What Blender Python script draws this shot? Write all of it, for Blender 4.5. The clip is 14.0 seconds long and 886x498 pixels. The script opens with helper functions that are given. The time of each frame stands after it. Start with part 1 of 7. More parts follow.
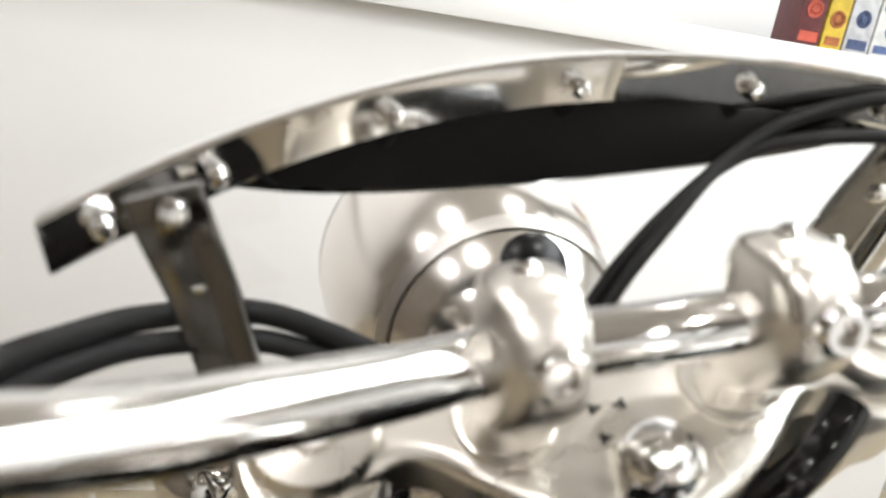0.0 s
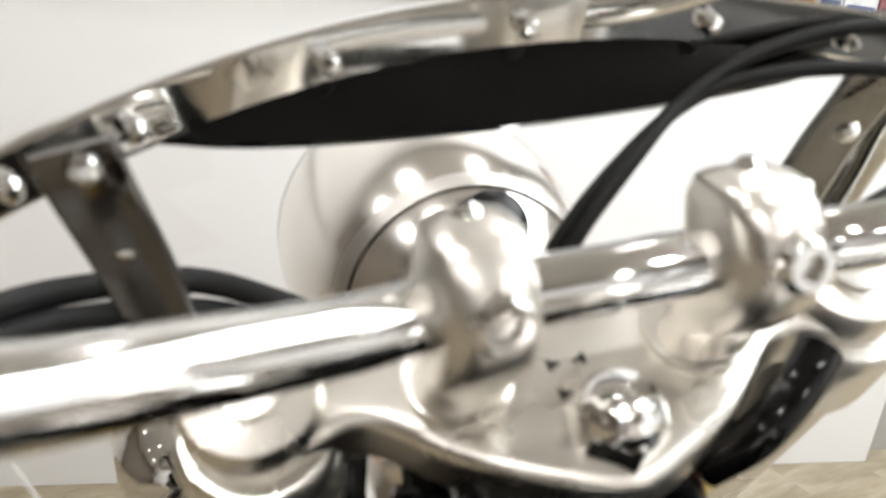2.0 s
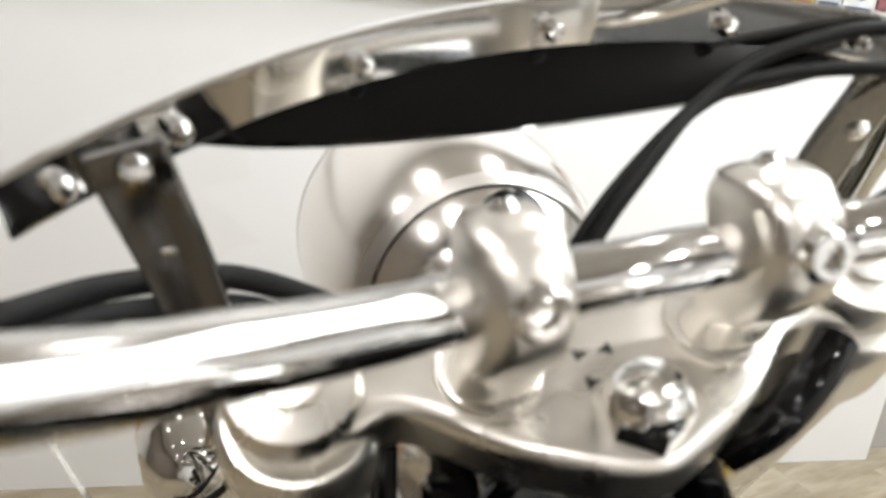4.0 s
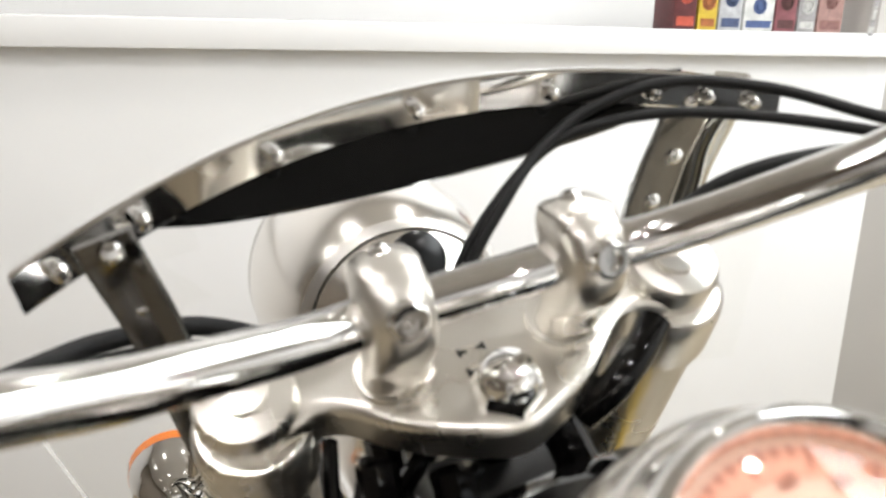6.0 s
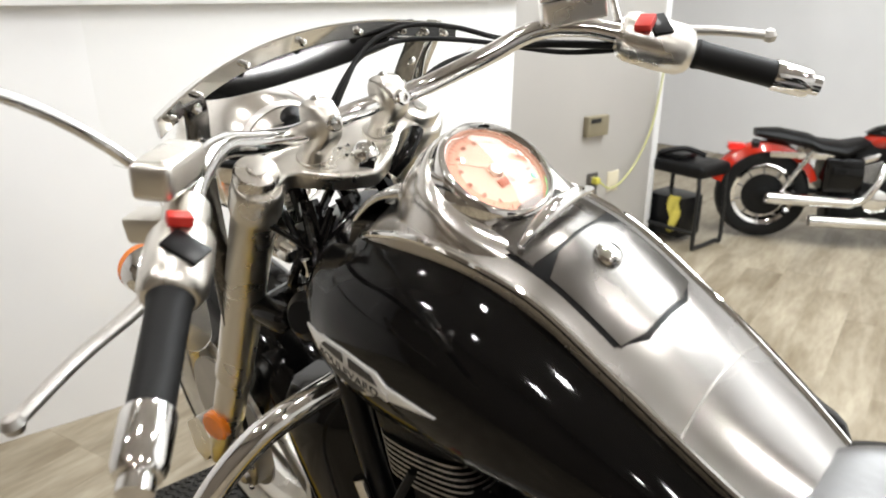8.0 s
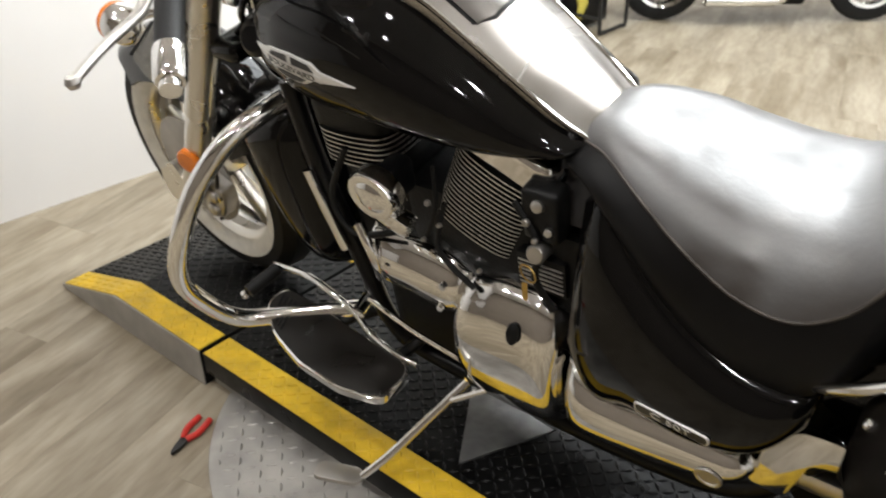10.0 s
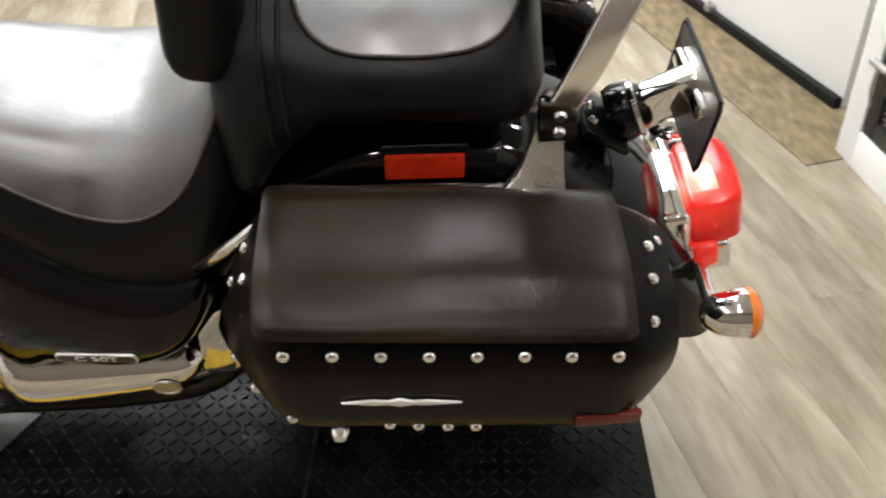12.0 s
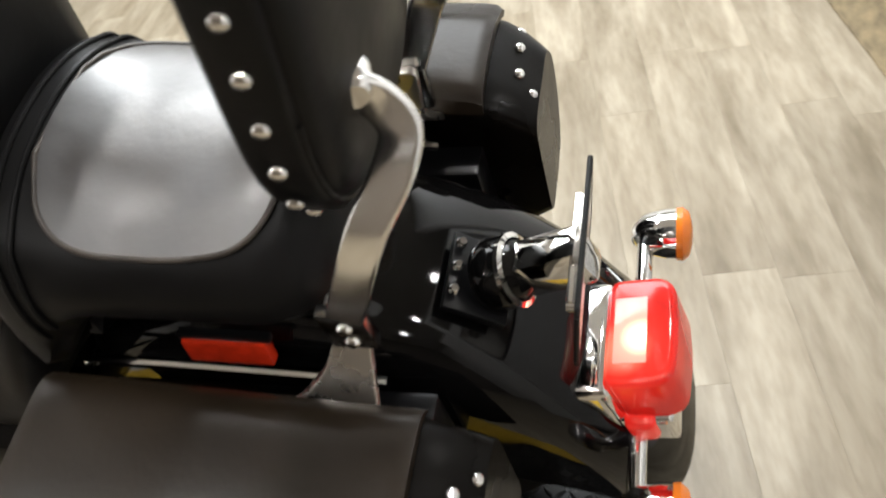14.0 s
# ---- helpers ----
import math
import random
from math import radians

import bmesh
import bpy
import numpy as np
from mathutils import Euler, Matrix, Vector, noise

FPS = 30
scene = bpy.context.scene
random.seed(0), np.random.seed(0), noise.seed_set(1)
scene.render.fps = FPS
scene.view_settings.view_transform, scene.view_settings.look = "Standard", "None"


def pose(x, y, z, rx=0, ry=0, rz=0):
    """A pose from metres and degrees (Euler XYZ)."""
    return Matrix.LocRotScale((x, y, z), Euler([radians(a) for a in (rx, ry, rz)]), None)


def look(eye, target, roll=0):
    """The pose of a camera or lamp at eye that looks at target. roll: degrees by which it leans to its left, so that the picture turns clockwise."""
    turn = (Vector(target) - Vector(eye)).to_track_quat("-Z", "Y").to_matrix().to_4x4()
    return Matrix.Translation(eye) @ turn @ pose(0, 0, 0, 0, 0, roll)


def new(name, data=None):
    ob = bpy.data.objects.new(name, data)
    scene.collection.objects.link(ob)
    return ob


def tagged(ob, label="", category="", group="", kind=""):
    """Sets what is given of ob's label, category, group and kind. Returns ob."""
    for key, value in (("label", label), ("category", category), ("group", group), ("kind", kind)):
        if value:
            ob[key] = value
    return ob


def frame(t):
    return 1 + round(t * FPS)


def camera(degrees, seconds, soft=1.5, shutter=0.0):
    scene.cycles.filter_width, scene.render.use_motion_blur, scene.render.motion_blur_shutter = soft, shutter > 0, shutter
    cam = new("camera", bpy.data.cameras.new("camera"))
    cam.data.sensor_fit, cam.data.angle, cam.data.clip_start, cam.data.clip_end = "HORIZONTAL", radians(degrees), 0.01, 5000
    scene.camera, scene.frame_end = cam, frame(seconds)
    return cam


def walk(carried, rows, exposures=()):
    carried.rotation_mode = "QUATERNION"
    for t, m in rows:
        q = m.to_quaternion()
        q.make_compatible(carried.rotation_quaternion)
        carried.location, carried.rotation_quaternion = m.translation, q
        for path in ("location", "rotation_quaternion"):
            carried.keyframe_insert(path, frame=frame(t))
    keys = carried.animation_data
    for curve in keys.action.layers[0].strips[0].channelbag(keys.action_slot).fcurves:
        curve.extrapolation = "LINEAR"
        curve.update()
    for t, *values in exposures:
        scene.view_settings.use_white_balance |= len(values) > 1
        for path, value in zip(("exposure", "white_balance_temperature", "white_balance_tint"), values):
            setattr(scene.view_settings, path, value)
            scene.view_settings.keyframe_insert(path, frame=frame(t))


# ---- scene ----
cam = camera(57.0, 14.0, soft=1.8, shutter=0.3)
cam.data.dof.use_dof, cam.data.dof.focus_distance, cam.data.dof.aperture_fstop = True, 1.05, 8.0
PATH = [
    (0, (-0.241, -0.361, 1.112), (-1.999, 0.377, 0.508), 9.6),
    (0.5, (-0.252, -0.346, 1.101), (-1.99, 0.439, 0.499), 8.8),
    (1, (-0.247, -0.337, 1.097), (-1.974, 0.469, 0.49), 9.0),
    (1.5, (-0.249, -0.341, 1.098), (-1.975, 0.446, 0.465), 8.2),
    (2, (-0.249, -0.338, 1.097), (-1.981, 0.431, 0.458), 7.6),
    (2.5, (-0.247, -0.342, 1.096), (-1.986, 0.415, 0.462), 7.3),
    (5, (-0.23, -0.358, 1.097), (-1.94, 0.462, 0.463), 6.7),
    (5.5, (-0.197, -0.35, 1.118), (-1.88, 0.516, 0.472), 5.3),
    (6, (-0.133, -0.366, 1.131), (-1.861, 0.481, 0.588), 1.4),
    (6.5, (-0.069, -0.399, 1.163), (-1.696, 0.576, 0.529), -0.6),
    (6.8, (-0.026, -0.475, 1.149), (-1.516, 0.711, 0.539), 2.0),
    (7, (0.025, -0.544, 1.154), (-1.384, 0.725, 0.52), 3.6),
    (7.2, (0.076, -0.6, 1.17), (-1.285, 0.726, 0.545), 3.3),
    (9.3, (0.477, -1.09, 1.174), (-0.642, 0.32, 0.302), 0.7),
    (9.5, (0.501, -1.097, 1.165), (-0.594, 0.295, 0.236), 0.8),
    (10, (0.545, -1.12, 1.153), (-0.479, 0.254, 0.121), -0.7),
    (10.5, (0.601, -1.114, 1.144), (-0.19, 0.348, 0.031), -2.2),
    (11, (0.655, -1.085, 1.14), (0.162, 0.45, -0.042), -3.1),
    (11.5, (0.718, -1.07, 1.129), (0.525, 0.511, -0.081), -3.1),
    (12, (0.763, -1.069, 1.127), (0.758, 0.524, -0.082), -3.3),
    (12.5, (0.794, -1.062, 1.127), (0.956, 0.553, -0.041), -1.6),
    (13, (0.94, -1.038, 1.178), (0.912, 0.607, 0.041), -2.7),
    (13.5, (1.072, -0.95, 1.182), (0.796, 0.525, -0.139), -5.6),
    (13.8, (1.12, -0.785, 1.212), (0.694, 0.628, -0.138), -9.5),
    (14, (1.175, -0.706, 1.203), (0.607, 0.676, -0.127), -15.0),
]
walk(cam, [(r[0], look(*r[1:])) for r in PATH], exposures=[(0.0, -0.16), (2.5, -0.24), (5.0, -0.26), (7.0, -0.26), (9.5, -0.05), (12.0, 0.08), (12.5, 0.17), (13.5, 0.13), (14.0, 0.03)])

# ---------- world and light ----------
world = bpy.data.worlds.new("showroom_air")
scene.world = world
world.use_nodes = True
world.node_tree.nodes["Background"].inputs[0].default_value = (1.0, 0.96, 0.92, 1)
world.node_tree.nodes["Background"].inputs[1].default_value = 0.02


def ceiling_lamp(x, y, power, size, z=2.93):
    d = bpy.data.lights.new("ceiling_lamp_light", "AREA")
    d.shape, d.size, d.energy, d.color = "DISK", size, power, (1.0, 0.978, 0.958)
    ob = new("ceiling_lamp_light", d)
    ob.matrix_world = pose(x, y, z)
    return ob


SPOT_W, PANEL_W = 12.5, 31
LAMPS = [(x, y) for x in (-2.9, -1.5, -0.2, 1.1, 2.6) for y in (-2.2, -1.0, 0.6, 3.3)]

# ---------- materials ----------


def mat(name, color=(0.5, 0.5, 0.5), rough=0.5, metal=0.0, coat=0.0, spec=0.5, vary=0.0, vscale=8.0, bump=0.0, bscale=60.0,
        rough_vary=0.0, emit=None, trans=0.0, ior=1.45, stretch=(1, 1, 1), detail=6.0, color2=None, coat_rough=0.03, coat_ior=1.5):
    m = bpy.data.materials.new(name)
    m.use_nodes = True
    nt = m.node_tree
    b = nt.nodes["Principled BSDF"]
    b.inputs["Base Color"].default_value = (*color, 1)
    b.inputs["Roughness"].default_value = rough
    b.inputs["Metallic"].default_value = metal
    b.inputs["Coat Weight"].default_value = coat
    b.inputs["Specular IOR Level"].default_value = spec
    b.inputs["Coat Roughness"].default_value = coat_rough
    b.inputs["Coat IOR"].default_value = coat_ior
    b.inputs["Transmission Weight"].default_value = trans
    b.inputs["IOR"].default_value = ior
    if emit:
        b.inputs["Emission Color"].default_value = (*emit[0], 1)
        b.inputs["Emission Strength"].default_value = emit[1]
    if vary or bump or rough_vary or color2:
        tc = nt.nodes.new("ShaderNodeTexCoord")
        mp = nt.nodes.new("ShaderNodeMapping")
        mp.inputs["Scale"].default_value = stretch
        nt.links.new(tc.outputs["Object"], mp.inputs[0])
        n1 = nt.nodes.new("ShaderNodeTexNoise")
        n1.inputs["Scale"].default_value, n1.inputs["Detail"].default_value = vscale, detail
        nt.links.new(mp.outputs[0], n1.inputs["Vector"])
        if vary or color2:
            mix = nt.nodes.new("ShaderNodeMix")
            mix.data_type = "RGBA"
            lo = color2 if color2 else tuple(c * (1 - vary) for c in color)
            mix.inputs["A"].default_value = (*lo, 1)
            mix.inputs["B"].default_value = (*[min(1, c * (1 + vary * 0.6)) for c in color], 1)
            ramp = nt.nodes.new("ShaderNodeMapRange")
            ramp.inputs["From Min"].default_value, ramp.inputs["From Max"].default_value = 0.3, 0.7
            nt.links.new(n1.outputs["Fac"], ramp.inputs[0])
            nt.links.new(ramp.outputs[0], mix.inputs["Factor"])
            nt.links.new(mix.outputs["Result"], b.inputs["Base Color"])
        if rough_vary:
            mr = nt.nodes.new("ShaderNodeMapRange")
            mr.inputs["From Min"].default_value, mr.inputs["From Max"].default_value = 0.3, 0.7
            mr.inputs["To Min"].default_value, mr.inputs["To Max"].default_value = max(0.02, rough - rough_vary), rough + rough_vary
            nt.links.new(n1.outputs["Fac"], mr.inputs[0])
            nt.links.new(mr.outputs[0], b.inputs["Roughness"])
            if coat > 0.9:
                nt.links.new(mr.outputs[0], b.inputs["Coat Roughness"])
        if bump:
            n2 = nt.nodes.new("ShaderNodeTexNoise")
            n2.inputs["Scale"].default_value, n2.inputs["Detail"].default_value = bscale, 4
            nt.links.new(mp.outputs[0], n2.inputs["Vector"])
            bp = nt.nodes.new("ShaderNodeBump")
            bp.inputs["Strength"].default_value, bp.inputs["Distance"].default_value = bump, 0.002
            nt.links.new(n2.outputs["Fac"], bp.inputs["Height"])
            nt.links.new(bp.outputs[0], b.inputs["Normal"])
    return m


CHROME = mat("chrome", (0.84, 0.83, 0.81), 0.06, 1.0, rough_vary=0.03, vscale=14)
SATIN = mat("satin_aluminium", (0.755, 0.725, 0.670), 0.30, 1.0, rough_vary=0.06, vscale=20, bump=0.05, bscale=300)
CAST = mat("cast_aluminium", (0.55, 0.53, 0.50), 0.38, 1.0, rough_vary=0.1, vscale=30, bump=0.15, bscale=250)
BRIGHT = mat("bright_chrome", (0.92, 0.91, 0.89), 0.20, 1.0, rough_vary=0.05, vscale=14)
SHELL = mat("polished_shell", (0.93, 0.90, 0.85), 0.17, 1.0, rough_vary=0.05, vscale=10)
POD = mat("polished_pod_chrome", (0.76, 0.735, 0.70), 0.20, 1.0, rough_vary=0.07, vscale=9, detail=9, bump=0.02, bscale=400)
BRUSHED = mat("brushed_chrome", (0.50, 0.48, 0.46), 0.22, 1.0, rough_vary=0.10, vscale=7, detail=9, bump=0.03, bscale=400)
PANEL = mat("satin_grey_chrome", (0.17, 0.16, 0.15), 0.24, 1.0, rough_vary=0.08, vscale=10, bump=0.03, bscale=400)
BOARD = mat("brown_black_board_rubber", (0.009, 0.0075, 0.006), 0.34, spec=0.3, vary=0.3, vscale=16, rough_vary=0.08, bump=0.1)
SMOKE = mat("smoked_chrome", (0.20, 0.195, 0.19), 0.15, 1.0, rough_vary=0.06, vscale=12)
PAINT = mat("black_gloss_paint", (0.0030, 0.0028, 0.0028), 0.05, 0.0, coat=0.0, spec=0.33, bump=0.01, bscale=900)
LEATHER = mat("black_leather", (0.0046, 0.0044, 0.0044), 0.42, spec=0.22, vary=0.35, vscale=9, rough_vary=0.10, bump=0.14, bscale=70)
# Seat tops: ceiling-light sheen is put into a paler base; brown blotches are wear.
LEATHER_TOP = mat("worn_black_leather_sheen", (0.046, 0.045, 0.047), 0.42, spec=0.8, coat=1.0, coat_rough=0.30, coat_ior=1.78, color2=(0.016, 0.011, 0.008), vscale=15, rough_vary=0.13, bump=0.36, bscale=100, detail=12)
BAGHIDE = mat("brown_black_hide", (0.0036, 0.0029, 0.0023), 0.32, spec=0.10, vary=0.4, vscale=6, rough_vary=0.09, bump=0.16, bscale=60)
# Lid hide: soft highlight glows are coloured in as paler blotches over worn brown.
LIDHIDE = mat("worn_brown_hide_glow", (0.018, 0.0125, 0.0074), 0.31, spec=0.26, color2=(0.0062, 0.0047, 0.0034), vscale=5, rough_vary=0.06, bump=0.20, bscale=90, detail=2)
RUBBER = mat("black_rubber", (0.006, 0.006, 0.006), 0.55, spec=0.3, vary=0.3, vscale=20, bump=0.1)
ENGINE = mat("black_engine_casting", (0.005, 0.005, 0.005), 0.42, spec=0.25, vary=0.3, vscale=25, bump=0.4, bscale=220)
FIN = mat("polished_fin_edge", (0.66, 0.64, 0.60), 0.34, 0.65, rough_vary=0.08, vscale=30)
PLASTIC = mat("black_plastic", (0.005, 0.005, 0.0055), 0.28, spec=0.28, vary=0.2, vscale=20)
WHITEWALL = mat("whitewall_rubber", (0.72, 0.70, 0.64), 0.6, vary=0.12, vscale=30)
ORANGE = mat("amber_lens", (0.85, 0.22, 0.02), 0.15, coat=0.6, vary=0.1, vscale=30)
RED = mat("red_lens", (0.62, 0.015, 0.01), 0.12, coat=0.8, vary=0.15, vscale=40, emit=((1.0, 0.03, 0.02), 0.35))
REFLECTOR = mat("red_reflector", (0.65, 0.035, 0.01), 0.18, coat=0.7, vary=0.25, vscale=60)
BAGREF = mat("dark_red_reflector", (0.13, 0.014, 0.009), 0.25, spec=0.3, vary=0.25, vscale=60)
REDBTN = mat("red_switch", (0.55, 0.03, 0.02), 0.4, vary=0.1, vscale=40)
YELLOW = mat("yellow_paint_worn", (0.66, 0.43, 0.02), 0.5, vary=0.25, vscale=18, rough_vary=0.1, bump=0.2, bscale=90)
PLATE = mat("black_deck_plate", (0.0045, 0.0045, 0.0045), 0.34, spec=0.16, vary=0.5, vscale=14, rough_vary=0.12, bump=0.1)
PIPING = mat("worn_brown_piping", (0.06, 0.05, 0.042), 0.4, vary=0.5, vscale=30)
STEEL = mat("bare_tread_steel", (0.40, 0.385, 0.36), 0.42, 0.5, vary=0.3, vscale=12, rough_vary=0.12, bump=0.1)
WHITE = mat("white_wall_paint", (0.81, 0.805, 0.80), 0.5, vary=0.04, vscale=2, bump=0.08, bscale=60)
GLOSSWHITE = mat("white_gloss_panel", (0.82, 0.815, 0.81), 0.22, vary=0.03, vscale=2, rough_vary=0.04, coat=0.2)
GREYWALL = mat("grey_beige_wall", (0.43, 0.41, 0.385), 0.6, vary=0.05, vscale=2, bump=0.08, bscale=60)
CEIL = mat("greige_ceiling", (0.58, 0.555, 0.52), 0.8, vary=0.1, vscale=2)
BLKTRIM = mat("black_trim", (0.02, 0.02, 0.02), 0.5)
WOODSTRIP = mat("chipboard_threshold", (0.19, 0.145, 0.078), 0.6, vary=0.45, vscale=38, stretch=(1, 0.35, 1), bump=0.3)
GLASS = mat("clear_screen", (0.98, 0.98, 0.97), 0.02, trans=1.0, ior=1.06)
LENS = mat("gauge_glass", (1, 1, 1), 0.04, trans=1.0, ior=1.42)
RUSTYCHAIN = mat("brass_key", (0.62, 0.42, 0.14), 0.3, 1.0, vary=0.2, vscale=60)

# ---------- mesh helpers ----------


def part(name, bm, material, parent=None, label="", sharp=40, flat=False):
    me = bpy.data.meshes.new(name)
    bm.normal_update()
    bm.to_mesh(me)
    bm.free()
    if not flat:
        me.polygons.foreach_set("use_smooth", [True] * len(me.polygons))
        me.set_sharp_from_angle(angle=radians(sharp))
    me.materials.append(material)
    ob = new(name, me)
    if parent:
        ob.parent = parent
    if label:
        ob["label"] = label
    return ob


def root(name, m, label, category, group="", kind=""):
    ob = new(name)
    ob.empty_display_size = 0.1
    ob.matrix_world = m
    return tagged(ob, label, category, group, kind)


def moved(bm, m):
    bmesh.ops.transform(bm, matrix=m, verts=bm.verts)
    return bm


def skin(rings, closed=True, caps=True, loop=False):
    """Joins rings of points into a skin; each ring is closed on itself, loop joins last ring to first."""
    bm = bmesh.new()
    vs = [[bm.verts.new(p) for p in r] for r in rings]
    n = len(vs[0])
    pairs = list(zip(vs, vs[1:])) + ([(vs[-1], vs[0])] if loop else [])
    for a, b in pairs:
        for i in range(n if closed else n - 1):
            j = (i + 1) % n
            bm.faces.new((a[i], a[j], b[j], b[i]))
    if caps and closed and not loop:
        bm.faces.new(vs[0][::-1])
        bm.faces.new(vs[-1])
    bmesh.ops.recalc_face_normals(bm, faces=bm.faces)
    return bm


def smooth_line(pts, n=8):
    """A Catmull-Rom line through the points."""
    pts = [Vector(p) for p in pts]
    out = []
    for i in range(len(pts) - 1):
        p0, p1, p2 = pts[max(i - 1, 0)], pts[i], pts[i + 1]
        p3 = pts[min(i + 2, len(pts) - 1)]
        for k in range(n):
            t = k / n
            out.append(0.5 * (2 * p1 + (p2 - p0) * t + (2 * p0 - 5 * p1 + 4 * p2 - p3) * t * t + (3 * p1 - p0 - 3 * p2 + p3) * t ** 3))
    return out + [pts[-1]]


def tube(pts, r, sides=14, n=8, taper=None, loop=False, flat=1.0):
    line = smooth_line(pts, n) if n > 1 else [Vector(p) for p in pts]
    rings, up = [], Vector((0.013, 0.02, 1))
    for i, p in enumerate(line):
        d = (line[min(i + 1, len(line) - 1)] - line[max(i - 1, 0)]).normalized()
        side = d.cross(up)
        if side.length < 1e-3:
            side = d.cross(Vector((1, 0, 0)))
        side.normalize()
        up = side.cross(d).normalized()
        k = r * (taper(i / (len(line) - 1)) if taper else 1)
        rings.append([p + (side * math.cos(a) + up * math.sin(a) * flat) * k for a in (2 * math.pi * j / sides for j in range(sides))])
    return skin(rings)


def lathe(profile, m=Matrix(), sides=32, caps=True):
    """Turns (radius, height) pairs round z."""
    rings = [[(max(r, 1e-4) * math.cos(a), max(r, 1e-4) * math.sin(a), z) for a in (2 * math.pi * j / sides for j in range(sides))] for r, z in profile]
    return moved(skin(rings, caps=caps), m)


def box(x0, x1, y0, y1, z0, z1, bevel=0.004, segs=2):
    bm = bmesh.new()
    bmesh.ops.create_cube(bm, size=1)
    for v in bm.verts:
        v.co = Vector(((x0 + x1) / 2 + v.co.x * (x1 - x0), (y0 + y1) / 2 + v.co.y * (y1 - y0), (z0 + z1) / 2 + v.co.z * (z1 - z0)))
    if bevel:
        bmesh.ops.bevel(bm, geom=list(bm.edges), offset=bevel, segments=segs, profile=0.6, affect="EDGES")
    return bm


def prism(outline, thick, m=Matrix(), bevel=0.003, segs=2):
    """A plate: an outline in x, y, raised by thick along z."""
    bm = bmesh.new()
    lo = [bm.verts.new((x, y, 0)) for x, y in outline]
    hi = [bm.verts.new((x, y, thick)) for x, y in outline]
    n = len(lo)
    bm.faces.new(lo[::-1])
    top = bm.faces.new(hi)
    for i in range(n):
        bm.faces.new((lo[i], lo[(i + 1) % n], hi[(i + 1) % n], hi[i]))
    bmesh.ops.recalc_face_normals(bm, faces=bm.faces)
    if bevel:
        bmesh.ops.bevel(bm, geom=list(top.edges), offset=bevel, segments=segs, profile=0.6, affect="EDGES")
    return moved(bm, m)


def rounded(pts, r, n=5):
    """Rounds the corners of an outline in x, y."""
    out = []
    k = len(pts)
    for i in range(k):
        p, a, b = Vector(pts[i]), Vector(pts[i - 1]), Vector(pts[(i + 1) % k])
        ra = min(r, (a - p).length * 0.45)
        rb = min(r, (b - p).length * 0.45)
        s, e = p + (a - p).normalized() * ra, p + (b - p).normalized() * rb
        for j in range(n + 1):
            t = j / n
            q = s * (1 - t) ** 2 + p * 2 * t * (1 - t) + e * t * t
            out.append((q.x, q.y))
    return out


def join(*bms):
    out = bmesh.new()
    for b in bms:
        me = bpy.data.meshes.new("piece")
        b.to_mesh(me)
        out.from_mesh(me)
        bpy.data.meshes.remove(me)
        b.free()
    return out


def aim(p, d, roll=0):
    """A pose at p whose z looks along d."""
    return Matrix.Translation(p) @ Vector(d).to_track_quat("Z", "Y").to_matrix().to_4x4() @ pose(0, 0, 0, 0, 0, roll)


def lerp_table(rows, x):
    """Smooth values between rows of (x, a, b, ...), by a monotone cubic."""
    if x <= rows[0][0]:
        return rows[0][1:]
    if x >= rows[-1][0]:
        return rows[-1][1:]
    i = max(k for k in range(len(rows) - 1) if rows[k][0] <= x)
    h = rows[i + 1][0] - rows[i][0]
    t = (x - rows[i][0]) / h
    out = []
    for c in range(1, len(rows[0])):
        d = [(b[c] - a[c]) / (b[0] - a[0]) for a, b in zip(rows, rows[1:])]
        m = [d[0]]
        for k in range(1, len(rows) - 1):
            h0, h1 = rows[k][0] - rows[k - 1][0], rows[k + 1][0] - rows[k][0]
            m.append(0.0 if d[k - 1] * d[k] < 0 else (d[k - 1] * h1 + d[k] * h0) / (h0 + h1))
        m.append(d[-1])
        p0, p1 = rows[i][c], rows[i + 1][c]
        out.append(p0 * (2 * t ** 3 - 3 * t * t + 1) + h * m[i] * (t ** 3 - 2 * t * t + t) + p1 * (3 * t * t - 2 * t ** 3) + h * m[i + 1] * (t ** 3 - t * t))
    return tuple(out)


def steps(a, b, n):
    return [a + (b - a) * i / n for i in range(n + 1)]


def bulged(x0, x1, lo, hi, edge, bulge, back=0.02, n=26, m=16, pw=2.2, ends=6):
    """A bulging cover on the left side: lo and hi give its rims in z, edge(x, v) how far out the rim sits."""
    rings = []
    for i in range(n + 1):
        u = 0.5 - 0.5 * math.cos(math.pi * i / n)
        x = x0 + (x1 - x0) * u
        z0, z1 = lerp_table(lo, x)[0], lerp_table(hi, x)[0]
        fx = max(0.0, 1 - abs(2 * u - 1) ** ends) ** 0.5
        ring = []
        for j in range(m + 1):
            v = 0.5 - 0.5 * math.cos(math.pi * j / m)
            fz = max(0.0, 1 - abs(2 * v - 1) ** pw) ** 0.6
            ring.append((x, -(edge(x, v) + bulge * fx * fz), z0 + (z1 - z0) * v))
        ring += [(x, -edge(x, 1) + back, z1), (x, -edge(x, 0) + back, z0)]
        rings.append(ring)
    return skin(rings)


